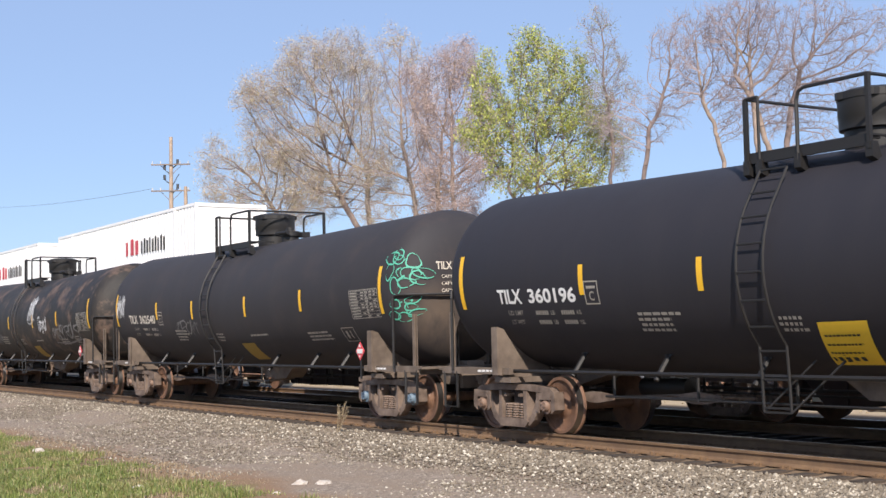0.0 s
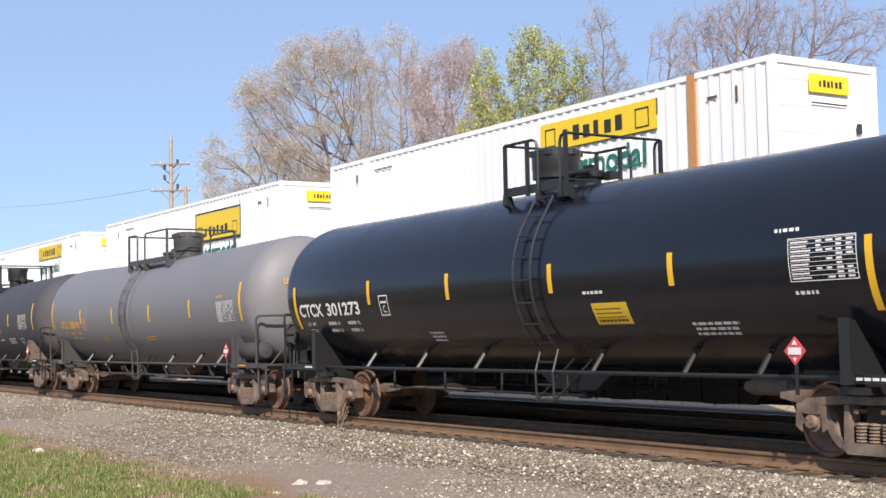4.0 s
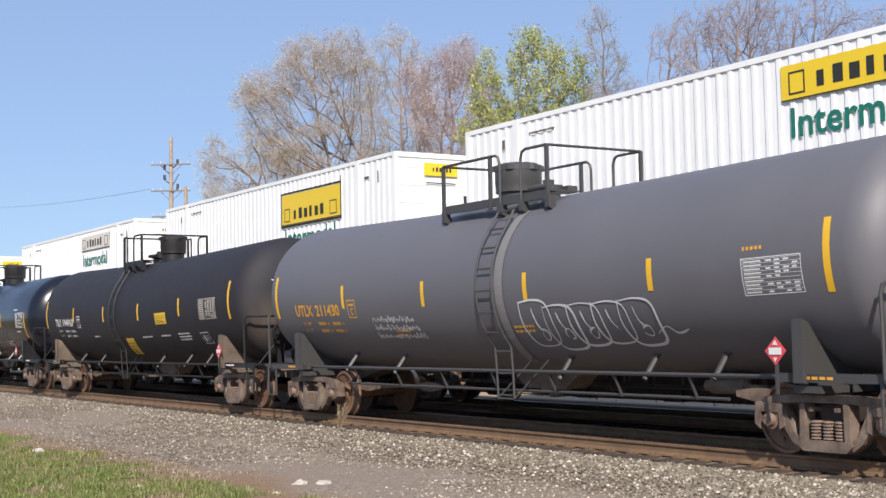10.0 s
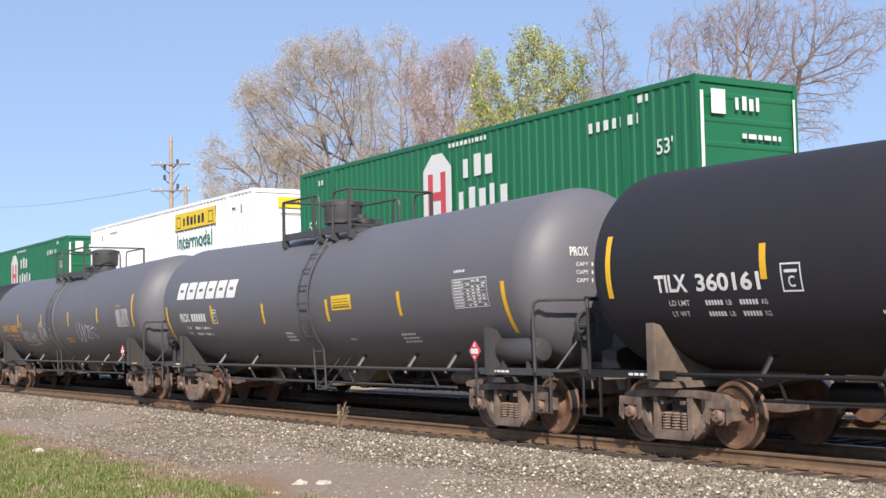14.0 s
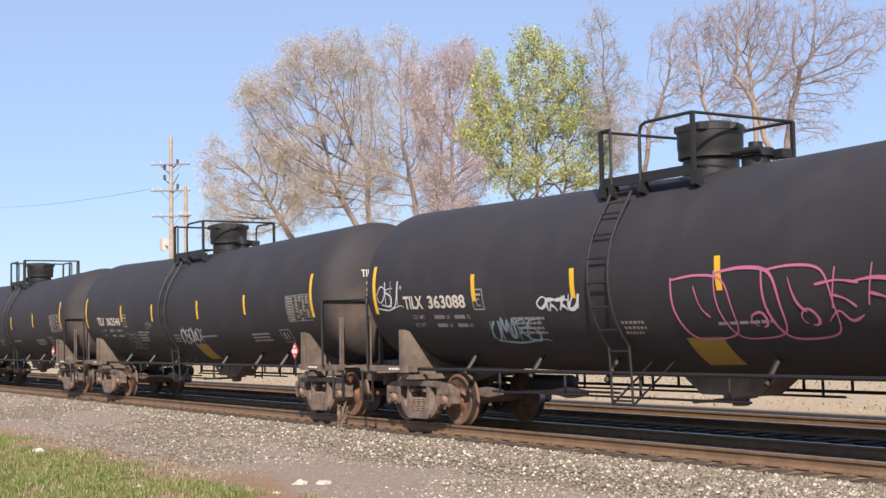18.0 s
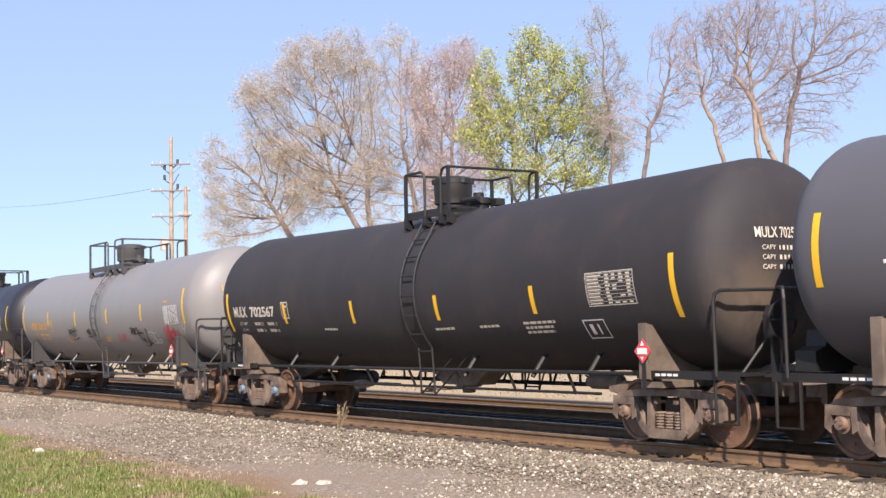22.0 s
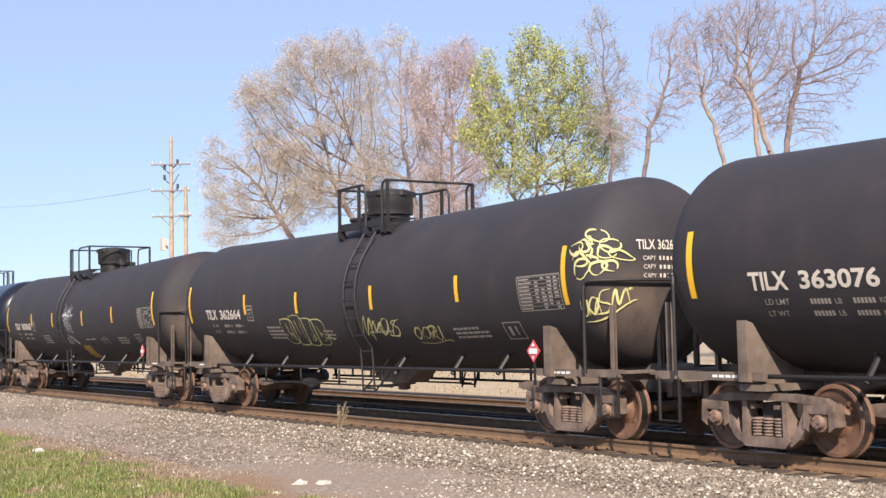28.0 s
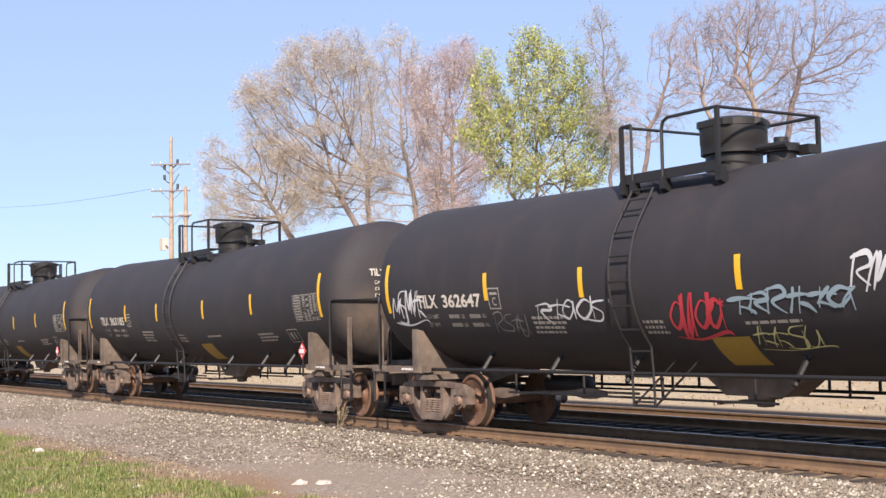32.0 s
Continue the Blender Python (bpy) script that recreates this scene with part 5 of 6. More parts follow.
    dict(n=39, style="T", paint="soot", text="TILX", label=SOOT, extra=(MUD,), tags=(("yellow", -3.0, -0.9, 1.6, 0.6, 0.06, 5), ("white", -4.9, -0.7, 1.1, 0.5, 0.06, 4))),
    dict(n=40, style="T", paint="black", text="TILX", label=BLACK),
]
NUDGE = {0: .12, 1: .04, 3: -.06, 6: -.07, 7: .10, 11: .12, 13: .07, 14: .05, 16: -.06, 19: .10, 20: .12, 21: -.05, 23: -.12, 24: -.12, 25: -.13, 26: .07, 27: -.10,
         28: .12, 29: .15, 30: .18, 33: -.02, 34: -.03, 35: .05, 36: .2, 37: -.12, 38: -.2, 39: -.2}
TRAIN = [(spec["n"], tank_car(**spec)) for spec in CARS]


def train_x(n, t):
    """Middle of the n-th tank car at t seconds."""
    u = (t - 16) / 16
    return 314.874 - 17.993 * n + 332.2526 * u - 1.786 * u * u - 0.527 * u ** 3 + 7.6 + NUDGE.get(n, 0.0)

# ---- the container train on the far track ----
BOX_L, BOX_W, BOX_H = 16.15, 2.59, 2.9


def corrugated(x0, x1, z0, z1, y, depth, pitch):
    """A ribbed steel wall between two posts."""
    bm = bmesh.new()
    n = int(round((x1 - x0) / pitch))
    p = (x1 - x0) / n
    prof = []
    for k in range(n):
        x = x0 + k * p
        prof += [(x, 0), (x + p * 0.28, 0), (x + p * 0.40, depth), (x + p * 0.88, depth)]
    prof.append((x1, 0))
    a = [bm.verts.new((x, y + d, z0)) for x, d in prof]
    b = [bm.verts.new((x, y + d, z1)) for x, d in prof]
    for k in range(len(prof) - 1):
        bm.faces.new((a[k], a[k + 1], b[k + 1], b[k]))
    return bm


def container_meshes(paint):
    k = {}
    L, W, H = BOX_L / 2, BOX_W / 2, BOX_H
    k["side_wall_near"] = mesh("side_wall", corrugated(-L + 0.12, L - 0.12, 0.16, H - 0.1, -W + 0.01, 0.024, 0.285), paint)
    k["side_wall_far"] = mesh("side_wall", corrugated(-L + 0.12, L - 0.12, 0.16, H - 0.1, W - 0.05, 0.024, 0.285), paint)
    bm = bmesh.new()
    box(bm, 0, 0, H - 0.04, BOX_L - 0.1, BOX_W - 0.1, 0.04)
    k["roof"] = mesh("roof", bm, paint)
    bm = bmesh.new()
    box(bm, 0, 0, 0.09, BOX_L - 0.1, BOX_W - 0.06, 0.14)
    k["floor"] = mesh("floor_frame", bm, paint)
    for e, s in (("near", -1), ("far", 1)):
        bm = bmesh.new()
        box(bm, 0, s * (W - 0.03), H - 0.06, BOX_L - 0.2, 0.06, 0.1)
        k["top_rail_" + e] = mesh("top_rail", bm, paint)
        bm = bmesh.new()
        box(bm, 0, s * (W - 0.03), 0.09, BOX_L - 0.2, 0.06, 0.16)
        k["bottom_rail_" + e] = mesh("bottom_rail", bm, paint)
    bm = bmesh.new()
    box(bm, 0, 0, H / 2, 0.14, 0.1, H - 0.02)
    k["corner_post"] = mesh("corner_post", bm, paint)
    bm = bmesh.new()
    box(bm, 0, 0, H / 2, 0.2, 0.05, H - 0.02)
    k["lift_post"] = mesh("lift_post", bm, paint)
    bm = bmesh.new()
    box(bm, 0, 0, 0, 0.17, 0.15, 0.12)
    box(bm, 0, -0.076, 0, 0.09, 0.004, 0.06)
    k["corner_casting"] = mesh("corner_casting", bm, METAL_D)
    for e, s in (("rear", -1), ("front", 1)):
        bm = bmesh.new()
        x = s * (L - 0.06)
        out = [(x - s * 0.06, 0.01), (x + s * 0.05, 0.01), (x + s * 0.05, 0.17)]
        for q in range(6):
            z = 0.3 + q * 0.45
            out += [(x + s * 0.012, z - 0.06), (x + s * 0.026, z - 0.03), (x + s * 0.026, z + 0.03), (x + s * 0.012, z + 0.06)]
        out += [(x + s * 0.012, H - 0.16), (x + s * 0.05, H - 0.13), (x + s * 0.05, H - 0.01), (x - s * 0.06, H - 0.01)]
        prism(bm, out, -W + 0.102, W - 0.102)
        k["end_wall_" + e] = mesh("end_wall", bm, paint)
    bm = bmesh.new()
    x = L - 0.05
    box(bm, x - 0.03, 0, H / 2, 0.06, BOX_W - 0.2, H - 0.2)
    box(bm, x, 0, H - 0.07, 0.1, BOX_W - 0.2, 0.12)
    box(bm, x, 0, 0.09, 0.1, BOX_W - 0.2, 0.16)
    k["doors"] = mesh("doors", bm, paint)
    bm = bmesh.new()
    rod(bm, (L + 0.01, 0, 0.12), (L + 0.01, 0, H - 0.08), 0.022, 6)
    for z in (0.3, 1.0, 1.9, 2.6):
        box(bm, L + 0.005, 0, z, 0.05, 0.1, 0.05)
    k["locking_rod"] = mesh("locking_rod", bm, DUSTY)
    return k


BOXKITS = {"white": container_meshes(BOX_WHITE), "cream": container_meshes(BOX_CREAM), "green": container_meshes(BOX_GREEN), "dark": container_meshes(BOX_SHADED)}


def wall_decal(name, mat, draw, y=-BOX_W / 2 - 0.008):
    """A flat drawing (x along, y up) set upright against the near wall of a container."""
    bm = bmesh.new()
    draw(bm)
    for v in bm.verts:
        v.co = (v.co.x, y, v.co.y)
    return flat(name, bm, mat)


def end_decal(name, mat, draw, x=BOX_L / 2 + 0.012):
    bm = bmesh.new()
    draw(bm)
    for v in bm.verts:
        v.co = (x, v.co.x, v.co.y)
    return flat(name, bm, mat)


def block_word(bm, x, y, w, h, n):
    """Brand lettering as plain blocks."""
    p = w / n
    for q in range(n):
        quad(bm, x + q * p, y, x + q * p + p * (0.62 if q % 3 else 0.45), y + h * (1.0 if q % 2 else 0.86))


def container(paint, sign="plain", doors=False, upper=True, label="", brown=False):
    """An intermodal container 53 feet long; its origin is at the middle of its underside."""
    c = new("shipping_container")
    tagged(c, label, "shipping container", "containers on the far train")
    k = BOXKITS[paint]
    L, W, H = BOX_L / 2, BOX_W / 2, BOX_H
    for key in ("side_wall_near", "side_wall_far", "roof", "floor", "top_rail_near", "top_rail_far", "bottom_rail_near", "bottom_rail_far", "end_wall_rear"):
        put({"floor": "floor_frame"}.get(key, key.replace("_near", "").replace("_far", "").replace("_rear", "")), k[key], c)
    if doors:
        d = put("door", k["doors"], c, (0, 0, 0), "double doors with locking rods")
        for y in (-0.85, -0.3, 0.3, 0.85):
            put("locking_rod", k["locking_rod"], d, (0, y, 0))
    else:
        put("end_wall", k["end_wall_front"], c)
    for x in (-L + 0.07, L - 0.07):
        for y in (-W + 0.05, W - 0.05):
            put("corner_post", k["corner_post"], c, (x, y, 0))
    for x in (-6.096, 6.096):
        p = put("lift_post", k["lift_post"], c, (x, -W + 0.012, 0))
        if brown and x > 0:
            p.data = recoloured(p.data, BOX_BROWN)
            p["label"] = "rust-brown lift post"
        for z in (H + 0.0, 0.08):
            for y in (-W + 0.08, W - 0.08):
                put("corner_casting", k["corner_casting"], c, (x, y, z - 0.055 if z > 1 else z))
    if not upper:
        return c
    if sign in ("yellow", "framed", "pale"):
        mat = BOX_CREAM if sign == "pale" else SIGN_Y
        low, top = (0.50, 0.22) if sign == "framed" else (0.0, 0.0)
        s = put("sign_panel", shared(("sign", sign), lambda: wall_decal("sign_panel", mat, lambda bm: quad(bm, 1.53, 2.03 - low, 5.17, 2.62 - top))), c, (0, 0, 0), "long sign panel with dark block shapes")
        put("sign_print", shared(("blocks", low), lambda: wall_decal("sign_print", LINE_D, lambda bm: (block_word(bm, 2.3, 2.17 - low, 2.0, 0.3, 6), ring_box(bm, 1.7, 2.12 - low, 2.05, 2.5 - low, 0.03), ring_box(bm, 4.55, 2.12 - low, 4.95, 2.5 - low, 0.03), quad(bm, 1.53, 2.03 - low, 5.17, 2.05 - low)), -W - 0.014)), s)
        if sign == "framed":
            put("sign_frame", shared(("frame",), lambda: wall_decal("sign_frame", LINE_D, lambda bm: ring_box(bm, 1.47, 1.46, 5.23, 2.47, 0.06), -W - 0.016)), s)
        put("wall_lettering", shared(("word", low), lambda: wall_decal("wall_lettering", SIGN_G, lambda bm: pour(bm, letters("Intermodal", 3.12, 0.50, 0.015), 1.72, 1.40 - low))), c, (0, 0, 0), "dark green lettering")
        if doors:
            e = put("sign_panel", shared(("endbig", sign), lambda: end_decal("sign_panel", mat, lambda bm: quad(bm, -1.1, 1.95, 1.15, 2.4), L + 0.05)), c, (0, 0, 0), "sign panel on the doors")
            put("sign_print", shared(("endbigb",), lambda: end_decal("sign_print", LINE_D, lambda bm: block_word(bm, -0.6, 2.05, 1.3, 0.25, 6), L + 0.058)), e)
        else:
            e = put("sign_panel", shared(("end", sign), lambda: end_decal("sign_panel", mat, lambda bm: quad(bm, -0.45, 2.32, 0.55, 2.64))), c, (0, 0, 0), "small sign panel on the end wall")
            put("sign_print", shared(("endb",), lambda: end_decal("sign_print", LINE_D, lambda bm: block_word(bm, -0.2, 2.42, 0.6, 0.12, 6), L + 0.018)), e)
            put("end_stencil", shared(("endm",), lambda: end_decal("end_stencil", METAL_D, lambda bm: (quad(bm, 0.72, 1.66, 0.86, 1.84), quad(bm, -0.4, 2.12, 0.5, 2.15)))), c)
        put("wall_stencil", shared(("wm",), lambda: wall_decal("wall_stencil", DUSTY, lambda bm: (quad(bm, 5.15, 2.3, 5.2, 2.62), quad(bm, 6.5, 2.35, 6.75, 2.41), quad(bm, -6.6, 2.3, -6.5, 2.5), quad(bm, -5.6, 2.5, -4.7, 2.54), quad(bm, 7.2, 2.2, 7.26, 2.5)))), c)
    if sign == "house":
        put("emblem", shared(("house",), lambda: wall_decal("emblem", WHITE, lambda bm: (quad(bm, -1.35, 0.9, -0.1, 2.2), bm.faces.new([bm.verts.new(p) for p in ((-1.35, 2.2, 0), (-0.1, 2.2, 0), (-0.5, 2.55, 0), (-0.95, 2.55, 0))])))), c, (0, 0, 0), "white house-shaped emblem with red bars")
        put("emblem_print", shared(("houseb",), lambda: wall_decal("emblem_print", RED, lambda bm: (quad(bm, -1.13, 1.05, -0.91, 2.1), quad(bm, -0.57, 1.05, -0.35, 2.1), quad(bm, -0.91, 1.45, -0.57, 1.65)), -W - 0.014)), c)
        put("wall_lettering", shared(("hg",), lambda: wall_decal("wall_lettering", WHITE, lambda bm: (block_word(bm, 0.40, 1.85, 1.35, 0.5, 3), block_word(bm, 0.20, 1.12, 2.1, 0.5, 5)))), c, (0, 0, 0), "white block lettering shapes")
        put("wall_stencil", shared(("hm",), lambda: wall_decal("wall_stencil", WHITE, lambda bm: (bars(bm, -0.2, 2.62, 1.6, 0.1, 6, random.Random(3)), bars(bm, 5.0, 2.22, 1.5, 0.2, 4, random.Random(4)), bars(bm, 6.5, 2.6, 0.3, 0.14, 1, random.Random(5)), bars(bm, -6.9, 2.45, 0.35, 0.14, 2, random.Random(6)), quad(bm, -6.18, 2.72, -6.02, 2.9), quad(bm, 6.02, 2.72, 6.18, 2.9)))), c)
        put("size_mark", shared(("53",), lambda: wall_decal("size_mark", WHITE, lambda bm: (pour(bm, letters("53'", 0.45, 0.3, 0.01), 7.0, 1.55), pour(bm, letters("53'", 0.45, 0.3, 0.01), -7.5, 1.2)))), c, (0, 0, 0), "white length mark")
        put("end_stencil", shared(("he",), lambda: end_decal("end_stencil", WHITE, lambda bm: (quad(bm, -0.95, 2.2, -0.6, 2.65), block_word(bm, -0.35, 2.3, 0.7, 0.26, 4), bars(bm, -0.2, 1.78, 1.0, 0.09, 3, random.Random(8)), quad(bm, -1.22, 1.2, -1.14, 2.6), quad(bm, 1.14, 1.5, 1.2, 2.6)), L + 0.03)), c)
    if sign == "red":
        put("wall_lettering", shared(("xp",), lambda: wall_decal("wall_lettering", RED, lambda bm: block_word(bm, 1.0, 1.5, 1.6, 0.6, 3))), c, (0, 0, 0), "red block lettering shapes")
        put("wall_lettering", shared(("xl",), lambda: wall_decal("wall_lettering", LINE_D, lambda bm: block_word(bm, 2.7, 1.5, 2.6, 0.55, 9))), c, (0, 0, 0), "dark block lettering shapes")
    return c


def well_meshes():
    k = {}
    bm = bmesh.new()
    prism(bm, [(-8.3, 1.02), (-8.0, 1.22), (8.0, 1.22), (8.3, 1.02), (7.6, 0.34), (-7.6, 0.34)], -0.06, 0.06)
    for q in range(17):
        box(bm, -7.2 + q * 0.9, -0.08, 0.78, 0.08, 0.05, 0.86)
    k["side_sill"] = mesh("side_sill", bm, WELL)
    bm = bmesh.new()
    for q in range(6):
        box(bm, -6.5 + q * 2.6, 0, 0.375, 0.5, 2.7, 0.12)
    box(bm, 0, 0, 0.29, 15.6, 0.4, 0.06)
    k["well_floor"] = mesh("well_floor", bm, WELL)
    bm = bmesh.new()
    box(bm, 9.0, 0, 1.02, 1.5, 1.3, 0.26)
    box(bm, 8.25, 0, 0.9, 0.12, 2.76, 0.6)
    k["end_frame_front"] = mesh("end_frame", bm, WELL)
    bm = bmesh.new()
    box(bm, -9.0, 0, 1.02, 1.5, 1.3, 0.26)
    box(bm, -8.25, 0, 0.9, 0.12, 2.76, 0.6)
    k["end_frame_rear"] = mesh("end_frame", bm, WELL)
    return k


WELL_KIT = well_meshes()


def well_car():
    w = new("well_car")
    tagged(w, "brown low well car that carries stacked containers", "well car", "well cars of the far train")
    for s in (-1, 1):
        put("side_sill", WELL_KIT["side_sill"], w, (0, s * 1.42, 0), "", (0, 0, 0 if s < 0 else math.pi))
    for key in ("well_floor", "end_frame_front", "end_frame_rear"):
        put(key.replace("_front", "").replace("_rear", ""), WELL_KIT[key], w)
    add_bogie(w, 9.72 - 0.6, random.Random(5))
    return w


W53 = "white corrugated intermodal container with a yellow sign panel"
# right-hand end at 8 s, paint, sign, doors towards the rear of the train
STACKS = [
    (-268.2, "white", "red", False), (-248.8, "white", "red", False), (-229.35, "white", "red", False),
    (-206.0, None, None, False), (-186.6, None, None, False), (-167.2, None, None, False),
    (-148.27, "white", "yellow", False), (-128.86, "white", "framed", False), (-109.51, "white", "yellow", False), (-86.0, "white", "yellow", False),
    (-62.63, "white", "yellow", False), (-43.13, "white", "yellow", False), (-23.82, "white", "yellow", False), (-0.48, "white", "pale", False),
    (19.01, "white", "framed", False), (38.39, "white", "yellow", False), (61.92, "cream", "yellow", True), (85.25, "green", "house", False),
    (104.75, "white", "yellow", False), (124.2, "green", "house", False), (147.59, "cream", "pale", True),
]
FREIGHT = []
for right, paint, sign, doors in STACKS:
    mid = right - BOX_L / 2
    FREIGHT.append((well_car(), mid, 0.0))
    FREIGHT.append((container("dark" if paint else "white", "plain", False, False, "corrugated container low in the well, coloured dark for shade" if paint else "single corrugated container low in its well"), mid, 0.415))
    if paint:
        lab = {"red": "white container with red and dark lettering shapes", "house": "green container with a white house-shaped emblem", "pale": "white container with a pale weathered sign"}.get(sign, W53)
        FREIGHT.append((container(paint, sign, doors, True, lab, right == -109.51), mid, 6.22 - BOX_H))


def freight_x(mid, t):
    u = t - 8
    return mid - 23.5433 * u - 0.00704 * u * u


# ---- ground, tracks ----
def ground_z(x, y):
    """Lie of the land across the tracks."""
    pts = [(-60, -0.2), (3, -0.42), (7.0, -0.40), (9.6, -0.38), (11.3, -0.24), (12.0, -0.215), (12.55, -0.215), (12.95, -0.15), (14.08, -0.15), (14.45, -0.215), (19.2, -0.215), (20.4, -0.35), (24.0, -0.2), (30, 0.25), (60, 0.5)]
    for (a, za), (b, zb) in zip(pts, pts[1:]):
        if a <= y <= b:
            f = (y - a) / (b - a)
            f = f * f * (3 - 2 * f)
            return za + (zb - za) * f
    return -0.2 if y < 0 else 0.5


def build_ground():
    ys = [-3000, -300, -60, 0, 3, 5, 6, 6.5, 7, 7.5, 8.2, 9, 9.6, 10.2, 10.8, 11.3, 11.7, 12.0, 12.55, 12.7, 12.82, 12.95, 13.5, 14.08, 14.2, 14.32, 14.45, 19.2, 19.8, 20.4, 22, 24, 27, 30, 40, 60, 200, 800, 3000]
    xs = [-3000, -1200, -500, -200, -110] + [-80 + 0.75 * k for k in range(115)] + [20, 60, 300, 1200, 3000]
    verts, faces = [], []
    for y in ys:
        for x in xs:
            w = 0.03 * noise.noise(Vector((x * 0.9, y * 0.9, 0))) + 0.05 * noise.noise(Vector((x * 0.17, y * 0.3, 4))) if -90 < x < 20 and 3 < y < 11.4 else 0.0
            verts.append((x, y, ground_z(x, y) + w))
    m = len(xs)
    for j in range(len(ys) - 1):
        for i in range(m - 1):
            faces.append((j * m + i, j * m + i + 1, (j + 1) * m + i + 1, (j + 1) * m + i))
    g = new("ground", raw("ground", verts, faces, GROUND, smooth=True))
    tagged(g, "tan gravel apron with a grass verge and dry field beyond the tracks", "ground", "", "structure")


build_ground()


def rail_mesh():
    bm = bmesh.new()
    half = [(0.075, -0.175), (0.075, -0.162), (0.02, -0.14), (0.009, -0.125), (0.009, -0.055), (0.034, -0.038), (0.037, -0.008), (0.03, 0.0)]
    prof = half + [(-y, z) for y, z in half[::-1]]
    prism(bm, prof, -900.0, 900.0, "x")
    for f in bm.faces:
        if f.normal.z > 0.9 or f.calc_center_median().z > -0.003:
            f.material_index = 1
    return mesh("rail", bm, RAIL_SIDE, RAIL_TOP)


def build_tracks():
    rail = rail_mesh()
    bm = bmesh.new()
    box(bm, 0, 0, -0.265, 0.23, 2.6, 0.17)
    tie = mesh("tie", bm, TIE)
    bm = bmesh.new()
    for s in (-1, 1):
        box(bm, 0, s * 0.755, -0.177, 0.19, 0.33, 0.014)
        for dx in (-0.06, 0.06):
            for dy in (-0.12, 0.12):
                box(bm, dx, s * 0.755 + dy, -0.158, 0.03, 0.03, 0.05)
    plate = mesh("tie_plate", bm, RAIL_SIDE)
    for name, y in (("track_near", NEAR_Y), ("track_far", FAR_Y)):
        t = new(name)
        tagged(t, "rusty steel railway track on wooden ties", "railway track", "", "structure")
        for s in (-1, 1):
            put("rail", rail, t, (0, y + s * 0.755, 0))
        if name == "track_near":
            for q in range(150):
                tt = put("tie", tie, t, (-78.0 + q * 0.5, y, random.uniform(-0.01, 0.004)), "", (0, 0, random.uniform(-0.02, 0.02)))
                put("tie_plate", plate, tt)
        else:
            vs, fs = [], []
            for q in range(260):
                x = -130 + q * 0.53
                b = len(vs)
                for dz in (-0.34, -0.18):
                    for dx, dy in ((-0.11, -1.3), (0.11, -1.3), (0.11, 1.3), (-0.11, 1.3)):
                        vs.append((x + dx, y + dy, dz))
                fs += [tuple(b + i for i in f) for f in ((3, 2, 1, 0), (4, 5, 6, 7), (0, 1, 5, 4), (1, 2, 6, 5), (2, 3, 7, 6), (3, 0, 4, 7))]
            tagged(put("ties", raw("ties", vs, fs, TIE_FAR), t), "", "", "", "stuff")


build_tracks()


def scatter_stones():
    rng = np.random.default_rng(7)
    n = 78000
    x = -9.0 - 50.0 * rng.random(n) ** 1.7
    y = 7.0 + 5.25 * rng.random(n) ** 0.7
    r = 0.010 + 0.021 * rng.random(n) ** 2.4
    r[(y > 10.4)] *= 1.25
    z = np.array([ground_z(0, b) for b in y]) + r * 0.35
    octa = np.array([(1, 0, 0), (-1, 0, 0), (0, 1, 0), (0, -1, 0), (0, 0, 0.75), (0, 0, -0.75)])
    v = octa[None] * (0.65 + 0.7 * rng.random((n, 6, 1))) * r[:, None, None]
    a = rng.random(n) * 6.283
    c, s = np.cos(a)[:, None], np.sin(a)[:, None]
    vx, vy = v[:, :, 0] * c - v[:, :, 1] * s, v[:, :, 0] * s + v[:, :, 1] * c
    verts = np.stack([vx + x[:, None], vy + y[:, None], v[:, :, 2] + z[:, None]], -1).reshape(-1, 3)
    tri = np.array([(0, 2, 4), (2, 1, 4), (1, 3, 4), (3, 0, 4), (2, 0, 5), (1, 2, 5), (3, 1, 5), (0, 3, 5)])
    faces = (tri[None] + 6 * np.arange(n)[:, None, None]).reshape(-1, 3)
    tagged(new("ballast", raw("ballast", verts.tolist(), faces.tolist(), STONE)), "loose grey and pale ballast stones beside the rails", "ballast", "", "stuff")


scatter_stones()


def blades(name, n, place, height, mat, label, seed, width=0.012, tufts=False):
    rng = np.random.default_rng(seed)
    x, y, z = place(rng, n)
    n = len(x)
    h = height * (0.45 + 0.75 * rng.random(n))
    if tufts:
        h = h * np.array([0.7 + 1.3 * max(0.0, noise.noise(Vector((a * 1.6, b * 1.6, 2)))) + 0.9 * max(0.0, noise.noise(Vector((a * 6, b * 6, 9)))) for a, b in zip(x, y)])
    a = rng.random(n) * 6.283
    lean = 0.5 * rng.random(n) * h
    dx, dy = np.cos(a), np.sin(a)
    w = width * (0.6 + 0.8 * rng.random(n))
    p = np.zeros((n, 5, 3))
    for i, (f, e) in enumerate(((0, -1), (0, 1), (0.55, 0.8), (0.55, -0.8))):
        p[:, i, 0] = x - dy * w * e + dx * lean * f * f
        p[:, i, 1] = y + dx * w * e + dy * lean * f * f
        p[:, i, 2] = z + h * f
    p[:, 4, 0], p[:, 4, 1], p[:, 4, 2] = x + dx * lean, y + dy * lean, z + h * 0.95
    q = [(0, 1, 2, 3), (3, 2, 4)]
    faces = []
    for k in range(n):
        faces += [tuple(5 * k + i for i in f) for f in q]
    tagged(new(name, raw(name, p.reshape(-1, 3).tolist(), faces, mat)), label, "grass", "", "stuff")


